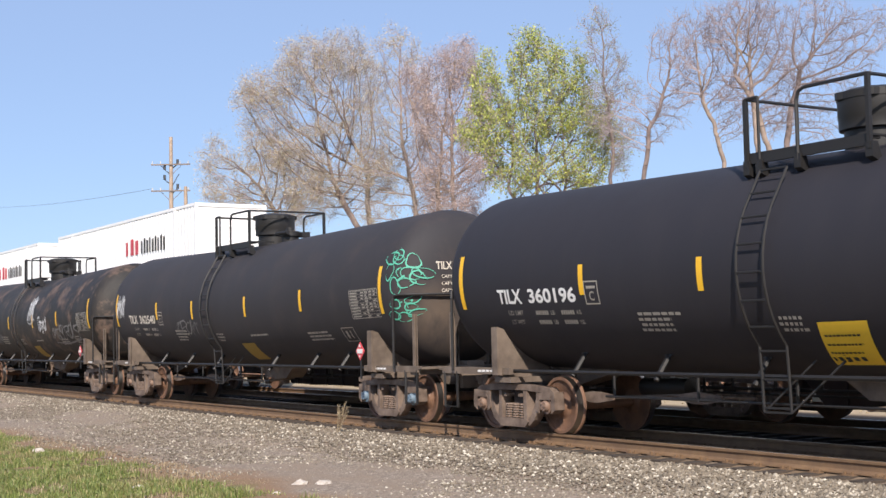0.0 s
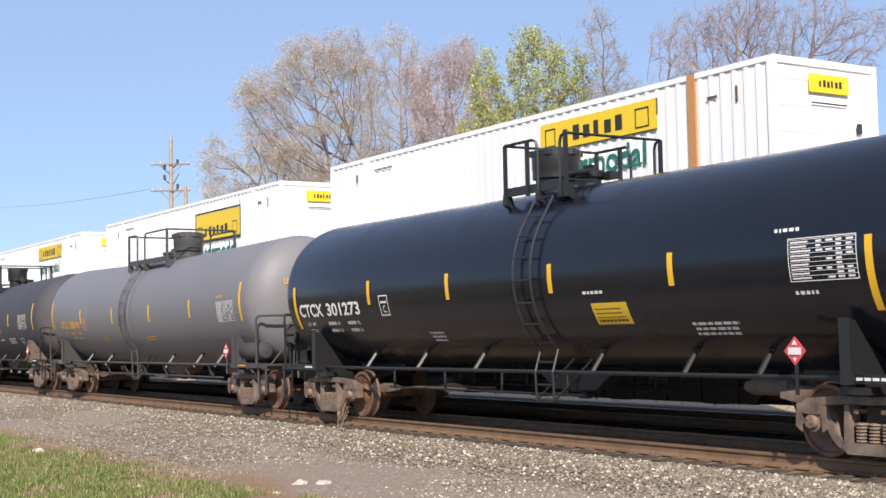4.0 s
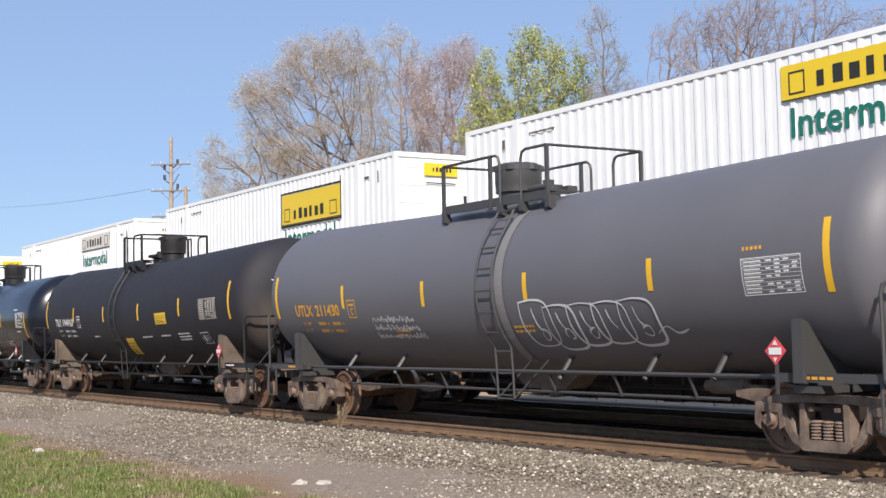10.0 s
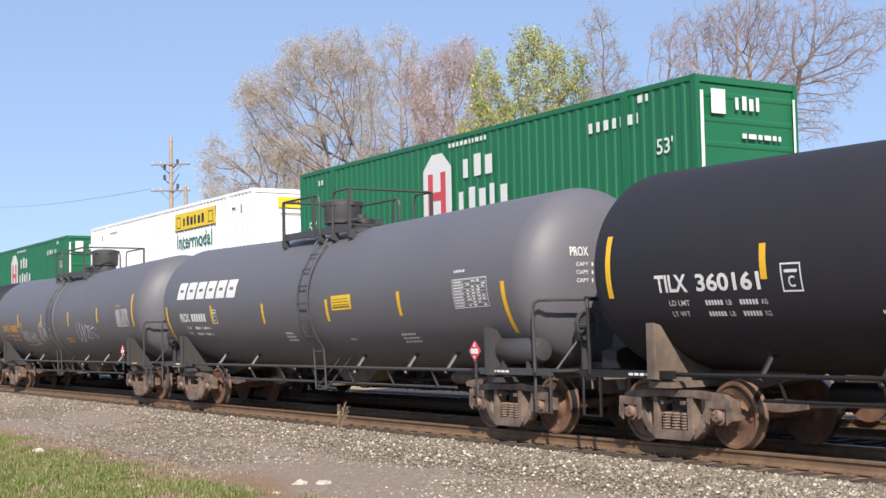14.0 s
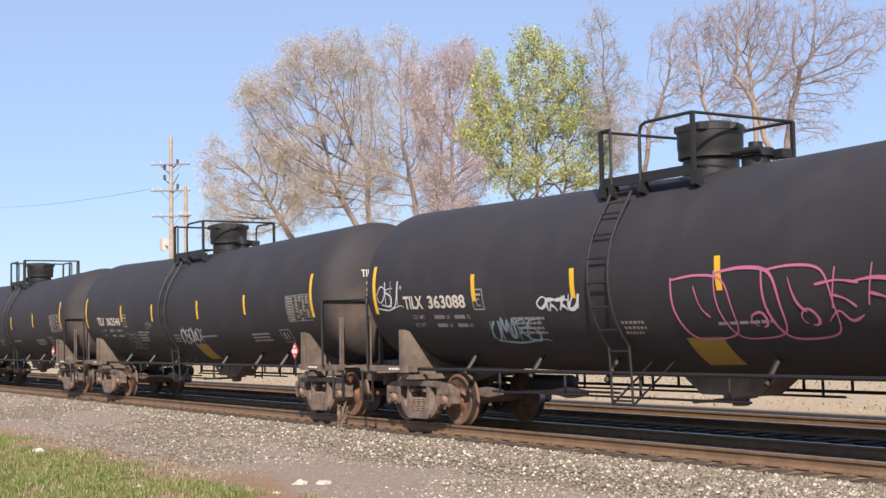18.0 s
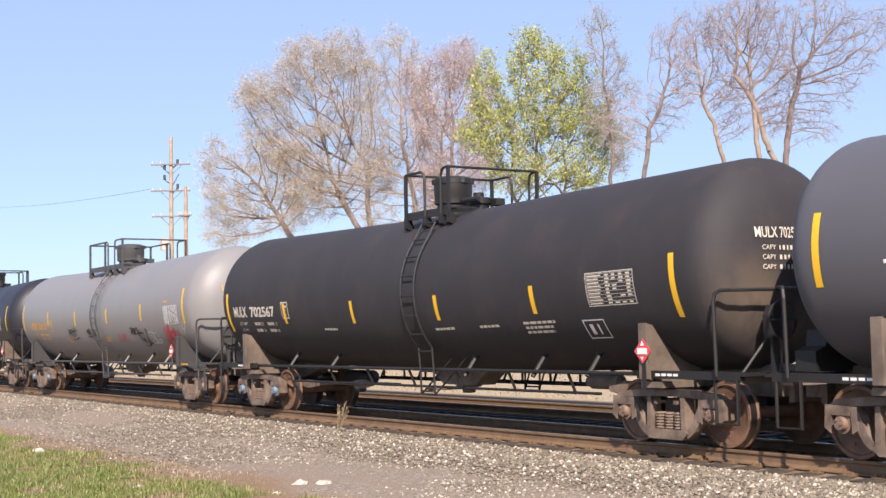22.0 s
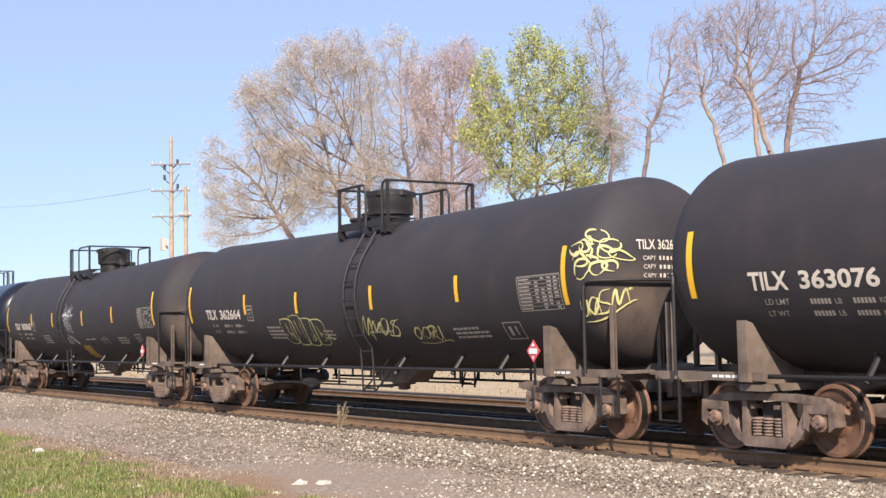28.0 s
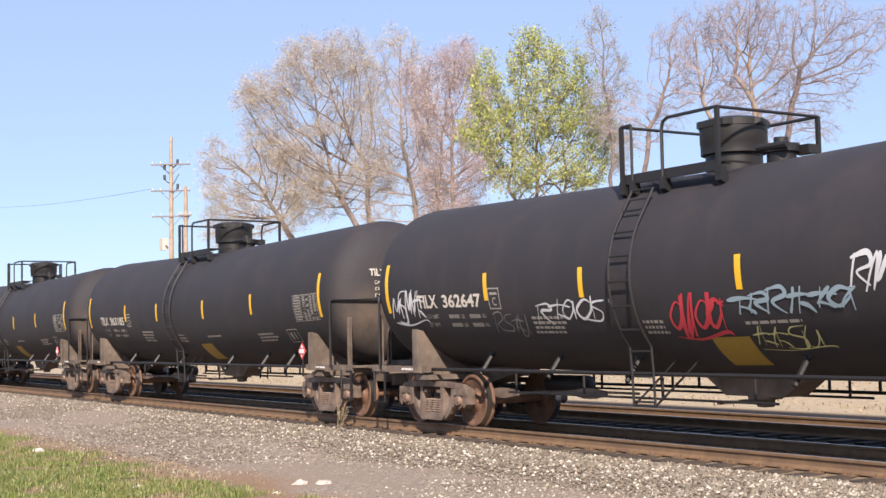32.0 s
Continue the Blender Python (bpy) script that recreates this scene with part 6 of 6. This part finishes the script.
def verge(rng, n):
    x = -8.0 - 34.0 * rng.random(n * 3) ** 1.3
    y = 3.6 + 3.7 * rng.random(n * 3)
    edge = np.array([7.25 - b + 0.9 * noise.noise(Vector((a * 0.8, b * 0.8, 0))) for a, b in zip(x, y)])
    bald = np.array([noise.noise(Vector((a * 1.1, b * 1.1, 7))) + 0.45 * noise.noise(Vector((a * 5, b * 5, 3))) for a, b in zip(x, y)])
    keep = (rng.random(n * 3) < np.clip(edge * 1.6, 0, 1)) & (bald < -0.02 + 0.34 * rng.random(n * 3))
    x, y = x[keep][:n], y[keep][:n]
    return x, y, np.array([ground_z(0, b) for b in y])


def verge_dry(rng, n):
    x = -8.0 - 30.0 * rng.random(n) ** 1.2
    y = 4.6 + 3.1 * rng.random(n) ** 0.8
    patch = np.array([noise.noise(Vector((a * 0.9, b * 0.9, 11))) for a, b in zip(x, y)]) > rng.uniform(-0.25, 0.3, n)
    x, y = x[patch], y[patch]
    return x, y, np.array([ground_z(0, b) for b in y])


def field(rng, n):
    x = -12 - 60 * rng.random(n)
    y = 22.7 + 8 * rng.random(n)
    return x, y, np.array([ground_z(0, b) for b in y])


blades("grass", 105000, verge, 0.085, GRASS, "short green spring grass on the verge", 3, 0.0065, True)
blades("dry_grass", 20000, verge_dry, 0.06, STRAW, "thin brown grass and dead weeds between the verge and the gravel", 4, 0.005, True)
blades("dry_field_grass", 6000, field, 0.07, STRAW, "tan dry grass beyond the tracks", 5, 0.03)


def stalk():
    """A dead seed-headed weed at the ballast's edge."""
    rng = random.Random(5)
    bm = bmesh.new()
    for q in range(9):
        a = rng.uniform(0, 6.28)
        tip = Vector((0.24 + 0.14 * math.cos(a), 0.09 * math.sin(a), rng.uniform(0.42, 0.62)))
        rod(bm, (0.02 * math.cos(a), 0.02 * math.sin(a), 0), tip * 0.6, 0.006, 4, 0.004)
        rod(bm, tip * 0.6, tip, 0.012, 4, 0.003)
        for w in range(5):
            p = tip * rng.uniform(0.55, 0.95)
            rod(bm, p, p + Vector((rng.uniform(-0.05, 0.09), rng.uniform(-0.05, 0.05), rng.uniform(0.02, 0.08))), 0.008, 4, 0.002)
    w = new("dry_weed", mesh("dry_weed", bm, STRAW))
    w.location = (-22.6, 11.75, ground_z(0, 11.75) - 0.01)
    tagged(w, "dead tan seed-headed weed beside the rail", "weed")


stalk()


def rocks():
    for x, y, r, seed in ((-16.28, 7.88, 0.14, 1), (-16.08, 8.11, 0.14, 2), (-15.6, 7.2, 0.07, 5), (-24.6, 6.6, 0.14, 3), (-17.5, 6.05, 0.10, 4)):
        rng = random.Random(seed)
        bm = bmesh.new()
        bmesh.ops.create_icosphere(bm, subdivisions=2, radius=r)
        for v in bm.verts:
            v.co *= 0.8 + 0.4 * noise.noise(v.co * 9 + Vector((seed, 0, 0)))
            v.co.z *= 0.5
        o = new("rock", mesh("rock", bm, shared(("rockmat",), lambda: flecked("pale_limestone", (0.62, 0.56, 0.49), (0.42, 0.36, 0.30), 9.0, 0.85))))
        o.location = (x, y, ground_z(0, y) + r * 0.18)
        tagged(o, "pale limestone lump lying at the verge", "rock", "pale rocks on the verge")


rocks()


# ---- utility poles ----
def insulator(bm, p):
    rod(bm, p, (p[0], p[1], p[2] + 0.16), 0.045, 8, 0.03)


def utility_pole(x, y, height, arms, hardware, label):
    p = new("utility_pole")
    p.location = (x, y, ground_z(x, y))
    tagged(p, label, "utility pole", "wooden poles beyond the tracks")
    bm = bmesh.new()
    rod(bm, (0, 0, -0.3), (0, 0, height), 0.18, 14, 0.11)
    put("shaft", mesh("shaft", bm, POLE, smooth=40), p)
    d = Vector((0.53, 0.85, 0)).normalized()
    for z, half in arms:
        bm = bmesh.new()
        a, b = -d * half, d * half
        q = Matrix.Rotation(math.atan2(d.y, d.x), 3, "Z")
        box(bm, -d.y * -0.16, d.x * -0.16, z, half * 2, 0.08, 0.09, q)
        rod(bm, (d * (half * 0.55)) + Vector((0, 0, z)), Vector((0, 0, z - 0.7)), 0.02, 5)
        rod(bm, (d * (-half * 0.55)) + Vector((0, 0, z)), Vector((0, 0, z - 0.7)), 0.02, 5)
        arm = put("crossarm", mesh("crossarm", bm, ARM), p)
        for f in (-0.92, -0.5, 0.5, 0.92):
            bm = bmesh.new()
            insulator(bm, tuple(d * half * f + Vector((0.12, -0.1, z + 0.06))))
            put("insulator", mesh("insulator", bm, GLASSY), arm)
    if hardware:
        bm = bmesh.new()
        for s, z in ((-1, 2.75), (1, 1.75), (1, 3.35), (-1, 2.1)):
            c = d * (0.42 * s) + Vector((0, 0, height - z))
            rod(bm, Vector((0, 0, height - z - 0.35)), c, 0.035, 6)
            rod(bm, c, c + Vector((0, 0, 0.3)), 0.09, 8)
        rod(bm, Vector((0, 0, height - 3.3)), d * 0.5 + Vector((0, 0, height - 2.4)), 0.03, 5)
        put("switch_gear", mesh("switch_gear", bm, METAL_D), p, (0, 0, 0), "dark cut-out switches and brackets")
        bm = bmesh.new()
        box(bm, -0.55, -0.3, 7.55, 0.5, 0.4, 0.75)
        box(bm, -0.2, -0.3, 7.5, 0.3, 0.1, 0.1)
        put("equipment_box", mesh("equipment_box", bm, PALE_BOX), p, (0, 0, 0), "pale equipment housing on a bracket")
    return p


utility_pole(-80.4, 30.0, 14.45, ((12.65, 1.25), (10.95, 1.25), (9.3, 1.2)), True, "tall weathered wooden pole with three crossarms")
utility_pole(-78.9, 30.4, 11.1, ((9.25, 0.4),), False, "shorter bare wooden pole beside the tall one")


def cable(name, a, b, sag, r=0.018):
    bm = bmesh.new()
    a, b = Vector(a), Vector(b)
    pts = [a.lerp(b, k / 20) - Vector((0, 0, sag * 4 * (k / 20) * (1 - k / 20))) for k in range(21)]
    pipe(bm, pts, r, 4)
    tagged(new(name, mesh(name, bm, METAL_D)), "thin dark overhead cable strung from the pole", "cable", "overhead cables")


cable("cable", (-80.89, 28.92, 11.36), (-141.8, 34.0, 16.0), 0.25, 0.014)


# ---- trees ----
def colonise(base, blobs, seed, count, rise=0.10, step=0.34, kill=0.62, reach=3.2):
    """Limbs that grow from a trunk towards points spread through the crown's lobes."""
    g = np.random.default_rng(seed)
    vol = np.array([b[3] ** 2 * b[4] for b in blobs])
    pick = g.choice(len(blobs), count, p=vol / vol.sum())
    d = g.normal(0, 1, (count, 3))
    d /= np.linalg.norm(d, axis=1)[:, None]
    rad = g.random(count) ** 0.42
    bl = np.array(blobs)[pick]
    goal = bl[:, :3] + d * rad[:, None] * np.stack([bl[:, 3], bl[:, 3], bl[:, 4]], 1)
    pos, parent = [np.array(p, float) for p in base[:1]], [-1]
    for a in base[1:]:
        n = max(2, int(np.linalg.norm(np.array(a) - pos[-1]) / step))
        p0 = pos[-1]
        bend = g.normal(0, 0.10, 3) * (1, 1, 0)
        for k in range(1, n + 1):
            f = k / n
            pos.append(p0 + (np.array(a) - p0) * f + bend * math.sin(f * math.pi) + g.normal(0, 0.015, 3))
            parent.append(len(pos) - 2)
    near = np.full(count, 1e9)
    who = np.zeros(count, int)
    done = 0
    alive = np.ones(count, bool)
    heading = {}
    for turn in range(130):
        fresh = np.array(pos[done:])
        if len(fresh) == 0:
            break
        dist = np.linalg.norm(goal[:, None] - fresh[None], axis=2)
        j = dist.argmin(1)
        best = dist[np.arange(count), j]
        better = best < near
        near[better], who[better] = best[better], done + j[better]
        done = len(pos)
        alive &= near > kill
        act = alive & (near < (reach if turn > 25 else 30.0))
        if not act.any():
            break
        for i in np.unique(who[act]):
            v = goal[act & (who == i)] - pos[i]
            v = (v / np.linalg.norm(v, axis=1)[:, None]).mean(0)
            if parent[i] >= 0:
                old = pos[i] - pos[parent[i]]
                v = v + 0.55 * old / (np.linalg.norm(old) + 1e-9)
            v = v + g.normal(0, 0.16, 3) + (0, 0, rise)
            v = v / (np.linalg.norm(v) + 1e-9)
            key = heading.get(i)
            if key is not None and np.dot(key, v) > 0.97:
                continue
            heading[i] = v
            pos.append(pos[i] + v * step)
            parent.append(i)
    return np.array(pos), np.array(parent)


def skin(a, b, r0, r1, sides):
    n = len(a)
    t = b - a
    t = t / (np.linalg.norm(t, axis=1)[:, None] + 1e-9)
    up = np.where(np.abs(t[:, 2:3]) > 0.9, np.array([[1.0, 0, 0]]), np.array([[0, 0, 1.0]]))
    u = np.cross(t, up)
    u /= np.linalg.norm(u, axis=1)[:, None] + 1e-9
    w = np.cross(t, u)
    ang = np.arange(sides) * 2 * np.pi / sides
    circ = u[:, None] * np.cos(ang)[None, :, None] + w[:, None] * np.sin(ang)[None, :, None]
    v = np.concatenate([a[:, None] + circ * r0[:, None, None], b[:, None] + circ * r1[:, None, None]], 1)
    k = np.arange(sides)
    q = np.stack([k, (k + 1) % sides, (k + 1) % sides + sides, k + sides], 1)
    f = (q[None] + (2 * sides) * np.arange(n)[:, None, None]).reshape(-1, 4)
    return v.reshape(-1, 3).tolist(), f.tolist()


def tree(name, base, blobs, seed, count, bark, leaves, per, leaf, label, twigs=5, long=0.6, rise=0.10, thick=1.7, droop=0.0, spread=0.16, step=0.34, kill=0.62):
    """A tree from its stems' polyline and the lobes (x, y, z, radius, half height) of its crown."""
    g = np.random.default_rng(seed + 500)
    x, y = base[0][0][0], base[0][0][1]
    root = new(name)
    root.location = (x, y, ground_z(x, y) - 0.05)
    off = np.array(root.location)
    tagged(root, label, "tree", "trees behind the tracks")
    seg_a, seg_b, seg_r0, seg_r1, tips, dirs = [], [], [], [], [], []
    for s, stem in enumerate(base):
        pos, par = colonise(stem, blobs, seed + s, count // len(base), rise, step, kill)
        m = len(pos)
        area = np.zeros(m)
        kids = np.bincount(par[1:], minlength=m)
        for i in range(m - 1, 0, -1):
            if kids[i] == 0:
                area[i] += 0.011 ** 2.25
            area[par[i]] += area[i]
        r = area ** (1 / 2.25) * thick
        r = np.maximum(r, 0.0095)
        i = np.arange(1, m)
        seg_a.append(pos[par[i]])
        seg_b.append(pos[i])
        seg_r0.append(np.minimum(r[par[i]], r[i] * 1.35))
        seg_r1.append(r[i])
        fine = i[r[i] < 0.022]
        tips.append(pos[fine])
        dirs.append(pos[fine] - pos[par[fine]])
    for sa, sb, s0, s1 in zip(seg_a, seg_b, seg_r0, seg_r1):
        big = s0 > 0.03
        put("trunk", raw("trunk", *skin(sa[big] - off, sb[big] - off, s0[big], s1[big], 8), bark, smooth=True), root)
    a, b = np.concatenate(seg_a) - off, np.concatenate(seg_b) - off
    r0, r1 = np.concatenate(seg_r0), np.concatenate(seg_r1)
    big = r0 > 0.03
    tip, way = np.concatenate(tips) - off, np.concatenate(dirs)
    way /= np.linalg.norm(way, axis=1)[:, None] + 1e-9
    ta, tb = [], []
    for q in range(twigs):
        d = way * 0.8 + g.normal(0, 0.75, way.shape) + np.array([0, 0, 0.25 - droop])
        d /= np.linalg.norm(d, axis=1)[:, None]
        ln = long * (0.35 + 0.9 * g.random((len(tip), 1)))
        mid = tip + d * ln * 0.55
        end = mid + (d + g.normal(0, 0.35, d.shape) + np.array([0, 0, 0.15 - droop])) * ln * 0.5
        side = mid + (d * 0.5 + g.normal(0, 0.6, d.shape)) * ln * 0.5
        ta += [tip, mid, mid]
        tb += [mid, end, side]
    ta, tb = np.concatenate(ta), np.concatenate(tb)
    thin = np.full(len(ta), 0.0055)
    fa, fb = np.concatenate([a[~big], ta]), np.concatenate([b[~big], tb])
    put("branchwork", raw("branchwork", *skin(fa, fb, np.concatenate([r0[~big], thin]), np.concatenate([r1[~big], thin * 0.7]), 3), TWIG), root, (0, 0, 0), "fine bare twigs")
    if leaves is not None:
        f = g.random((len(ta), 1))
        pts = np.repeat(ta + (tb - ta) * (0.4 + 0.6 * f), per, 0)
        pts = pts + g.normal(0, spread, pts.shape)
        n = len(pts)
        u, w = g.normal(0, 1, (n, 3)), g.normal(0, 1, (n, 3))
        u /= np.linalg.norm(u, axis=1)[:, None]
        w -= u * (u * w).sum(1)[:, None]
        w /= np.linalg.norm(w, axis=1)[:, None]
        s = leaf * (0.5 + 0.8 * g.random((n, 1)))
        v = np.stack([pts - u * s, pts + w * s * 0.55, pts + u * s, pts - w * s * 0.55], 1).reshape(-1, 3)
        put("crown", raw("crown", v.tolist(), np.arange(4 * n).reshape(n, 4).tolist(), leaves), root, (0, 0, 0), "thin spring foliage")
    return root


OCHRE = "tall tree in ochre spring bud behind the tracks"
BARE = "tall bare tree with fine reddish twigs behind the tracks"
tree("tree", [[(-73.6, 36.4, 0.2), (-73.6, 36.4, 6.0), (-74.6, 34.7, 9.4)]],
     [(-75.8, 32.6, 11.0, 2.3, 2.3), (-74.8, 34.1, 12.7, 2.1, 2.0), (-76.3, 31.6, 12.2, 1.4, 2.0), (-74.8, 34.4, 9.4, 2.4, 1.7), (-74.0, 35.6, 11.1, 2.0, 2.0), (-76.2, 32.2, 8.8, 1.8, 1.6)],
     21, 1400, BARK, BUD, 5, 0.04, "spreading low tree with drooping ochre twigs", long=0.6, rise=-0.02, droop=0.25, spread=0.2, twigs=6, step=0.3, kill=0.5)
tree("tree", [[(-71.9, 39.1, 0.2), (-71.9, 39.1, 8.3), (-72.4, 37.9, 10.6)], [(-71.6, 39.7, 0.2), (-71.6, 39.7, 8.4), (-71.3, 39.5, 12.0)]],
     [(-74.5, 34.2, 15.9, 2.1, 2.3), (-71.8, 38.0, 18.8, 1.9, 1.9), (-73.0, 36.2, 18.0, 2.3, 2.2), (-72.2, 37.9, 15.1, 2.3, 2.6), (-73.8, 35.6, 13.5, 2.3, 2.0), (-71.3, 39.1, 17.1, 1.7, 2.4),
      (-75.0, 33.3, 16.8, 1.2, 1.5), (-72.4, 38.0, 11.6, 2.2, 2.2), (-73.2, 36.7, 10.6, 2.3, 2.0), (-71.2, 40.0, 12.0, 1.8, 2.4)], 22, 2500, BARK, BUD, 4, 0.04, OCHRE, spread=0.22, twigs=5, step=0.3, kill=0.5, thick=1.4)
tree("tree", [[(-67.4, 40.5, 0.2), (-67.4, 40.5, 8.6), (-67.5, 40.2, 10.9)]],
     [(-67.5, 39.3, 18.0, 1.7, 2.0), (-67.0, 40.4, 16.2, 1.6, 2.1), (-67.9, 39.1, 14.3, 1.8, 2.1), (-67.1, 40.6, 12.8, 1.6, 2.0), (-68.5, 38.6, 11.6, 1.7, 1.8), (-67.0, 40.8, 10.0, 1.7, 1.8), (-68.8, 38.6, 9.2, 1.5, 1.5)],
     23, 1500, BARK_T, BUD, 4, 0.04, OCHRE, spread=0.22, twigs=5, step=0.3, kill=0.5, thick=1.5)
tree("tree", [[(-61.1, 39.3, 0.2), (-61.1, 39.3, 8.2), (-61.1, 39.1, 10.4)], [(-61.7, 38.4, 0.2), (-61.7, 38.4, 7.4), (-61.5, 38.4, 9.8)]],
     [(-60.7, 39.2, 16.3, 1.5, 1.9), (-61.5, 38.3, 13.0, 1.5, 2.2), (-60.4, 39.9, 13.8, 1.5, 2.3), (-61.6, 38.5, 10.4, 1.6, 1.8), (-60.4, 40.1, 10.9, 1.5, 1.8), (-62.4, 37.6, 15.2, 1.2, 1.8), (-61.0, 39.2, 8.4, 1.8, 1.4)],
     24, 1600, BARK_T, BUD_R, 4, 0.037, "tall tree in rosy spring bud behind the tracks", spread=0.18, twigs=6, step=0.28, kill=0.46, thick=1.4)
tree("tree", [[(-51.7, 37.4, 0.2), (-51.7, 37.4, 6.4), (-52.1, 36.6, 8.6)], [(-51.6, 37.6, 0.2), (-51.6, 37.6, 7.0), (-51.3, 37.8, 9.6)], [(-51.4, 37.9, 0.2), (-51.4, 37.9, 6.4), (-50.6, 38.9, 8.6)]],
     [(-52.3, 35.8, 13.4, 1.3, 2.0), (-51.1, 37.7, 14.2, 1.5, 2.4), (-50.2, 39.2, 13.4, 1.4, 2.2), (-52.2, 36.2, 11.4, 1.7, 1.7), (-51.2, 37.9, 11.6, 1.8, 1.8), (-49.9, 39.8, 11.4, 1.6, 1.7),
      (-52.9, 35.2, 11.2, 1.0, 1.4), (-51.7, 37.2, 9.3, 1.9, 1.3), (-50.3, 39.4, 9.3, 1.7, 1.3), (-49.3, 40.8, 10.6, 0.9, 1.2)],
     25, 1500, BARK, LEAF, 3, 0.058, "young tree with bright green spring leaves", rise=0.3, long=0.5, thick=1.1, spread=0.10, twigs=4, step=0.3, kill=0.5)
tree("tree", [[(-48.0, 39.6, 0.2), (-48.0, 39.6, 8.9), (-47.8, 39.4, 11.4), (-47.8, 39.2, 13.2)]],
     [(-47.8, 39.0, 15.3, 0.9, 1.8), (-47.6, 39.7, 12.9, 1.1, 1.9), (-48.0, 39.1, 12.2, 0.9, 1.4), (-47.6, 39.9, 10.4, 1.0, 1.7)], 26, 560, BARK, LEAF_THIN, 1, 0.03, "slender tree with a few green leaves low on it", rise=0.25, long=0.45, twigs=6, thick=1.1, step=0.22, kill=0.36)
tree("tree", [[(-44.1, 38.3, 0.2), (-44.1, 38.3, 8.5), (-43.8, 38.4, 10.5), (-43.4, 38.9, 12.0)]],
     [(-43.0, 39.2, 13.9, 1.2, 1.8), (-43.5, 38.7, 11.2, 1.1, 1.6), (-42.9, 39.6, 12.3, 0.9, 1.2), (-44.6, 37.6, 10.8, 0.9, 1.4)], 27, 900, BARK, None, 0, 0.1, BARE, long=0.45, twigs=4, thick=1.25, step=0.22, kill=0.36)
tree("tree", [[(-37.8, 37.0, 0.2), (-37.8, 37.0, 8.2), (-37.9, 36.6, 9.8), (-38.0, 36.1, 11.0)]],
     [(-38.1, 36.0, 12.9, 1.1, 1.4), (-37.8, 36.5, 11.3, 1.1, 1.2), (-38.4, 35.6, 11.6, 0.9, 1.1), (-37.5, 37.2, 9.8, 0.9, 0.9)], 28, 700, BARK_T, None, 0, 0.1, BARE, long=0.42, twigs=4, thick=1.15, step=0.2, kill=0.33)
tree("tree", [[(-37.0, 38.2, 0.2), (-37.0, 38.2, 8.1), (-37.0, 38.0, 9.9), (-37.0, 37.8, 11.2)], [(-36.7, 38.8, 0.2), (-36.7, 38.8, 8.1), (-36.9, 38.2, 9.8), (-37.3, 37.3, 11.6)]],
     [(-36.8, 37.9, 13.7, 1.3, 1.5), (-37.4, 37.0, 13.3, 1.2, 1.4), (-36.5, 38.6, 12.0, 1.1, 1.2), (-37.4, 37.3, 11.2, 1.0, 1.0), (-36.6, 38.8, 10.2, 1.0, 1.0)], 29, 1100, BARK_T, None, 0, 0.1, BARE, long=0.42, twigs=4, thick=1.25, step=0.2, kill=0.33)
tree("tree", [[(-36.5, 39.1, 0.2), (-36.5, 39.1, 8.3), (-36.2, 39.2, 10.4), (-35.9, 39.4, 11.8)]],
     [(-35.6, 39.9, 13.5, 1.4, 1.6), (-34.9, 41.0, 12.5, 1.3, 1.4), (-36.1, 39.2, 11.7, 1.0, 1.2), (-35.3, 40.5, 11.0, 1.2, 1.1), (-34.4, 41.8, 13.2, 1.0, 1.2), (-35.8, 40.0, 9.6, 1.0, 0.9)], 30, 1200, BARK, None, 0, 0.1, BARE, long=0.42, twigs=4, thick=1.2, step=0.2, kill=0.33)


# ---- what moves ----
def motions():
    times = [0, 4, 8, 12, 16, 20, 24, 28, 32]
    for n, car in TRAIN:
        walk(car, [(t, pose(train_x(n, t), NEAR_Y, 0)) for t in times])
    for thing, mid, z in FREIGHT:
        walk(thing, [(t, pose(freight_x(mid, t), FAR_Y, z)) for t in times])
    # wheels turn while their car runs past the camera
    for wheel, at, n, along in SPINNING:
        rows, turn = [], 0.0
        seen = [q for q in range(int(LENGTH * FPS) + 1) if -66 < train_x(n, q / FPS) + along < -5]
        if not seen:
            continue
        first, last = seen[0], seen[-1]
        x0 = train_x(n, first / FPS)
        rows.append((0.0, pose(*at)))
        for q in range(max(first, 1), min(last, int(LENGTH * FPS) - 1) + 1):
            a = math.degrees((train_x(n, q / FPS) - x0) / 0.457)
            rows.append((q / FPS, Matrix.Translation(at) @ Matrix.Rotation(radians(a), 4, "Y")))
        rows.append((LENGTH, rows[-1][1]))
        walk(wheel, rows)


motions()
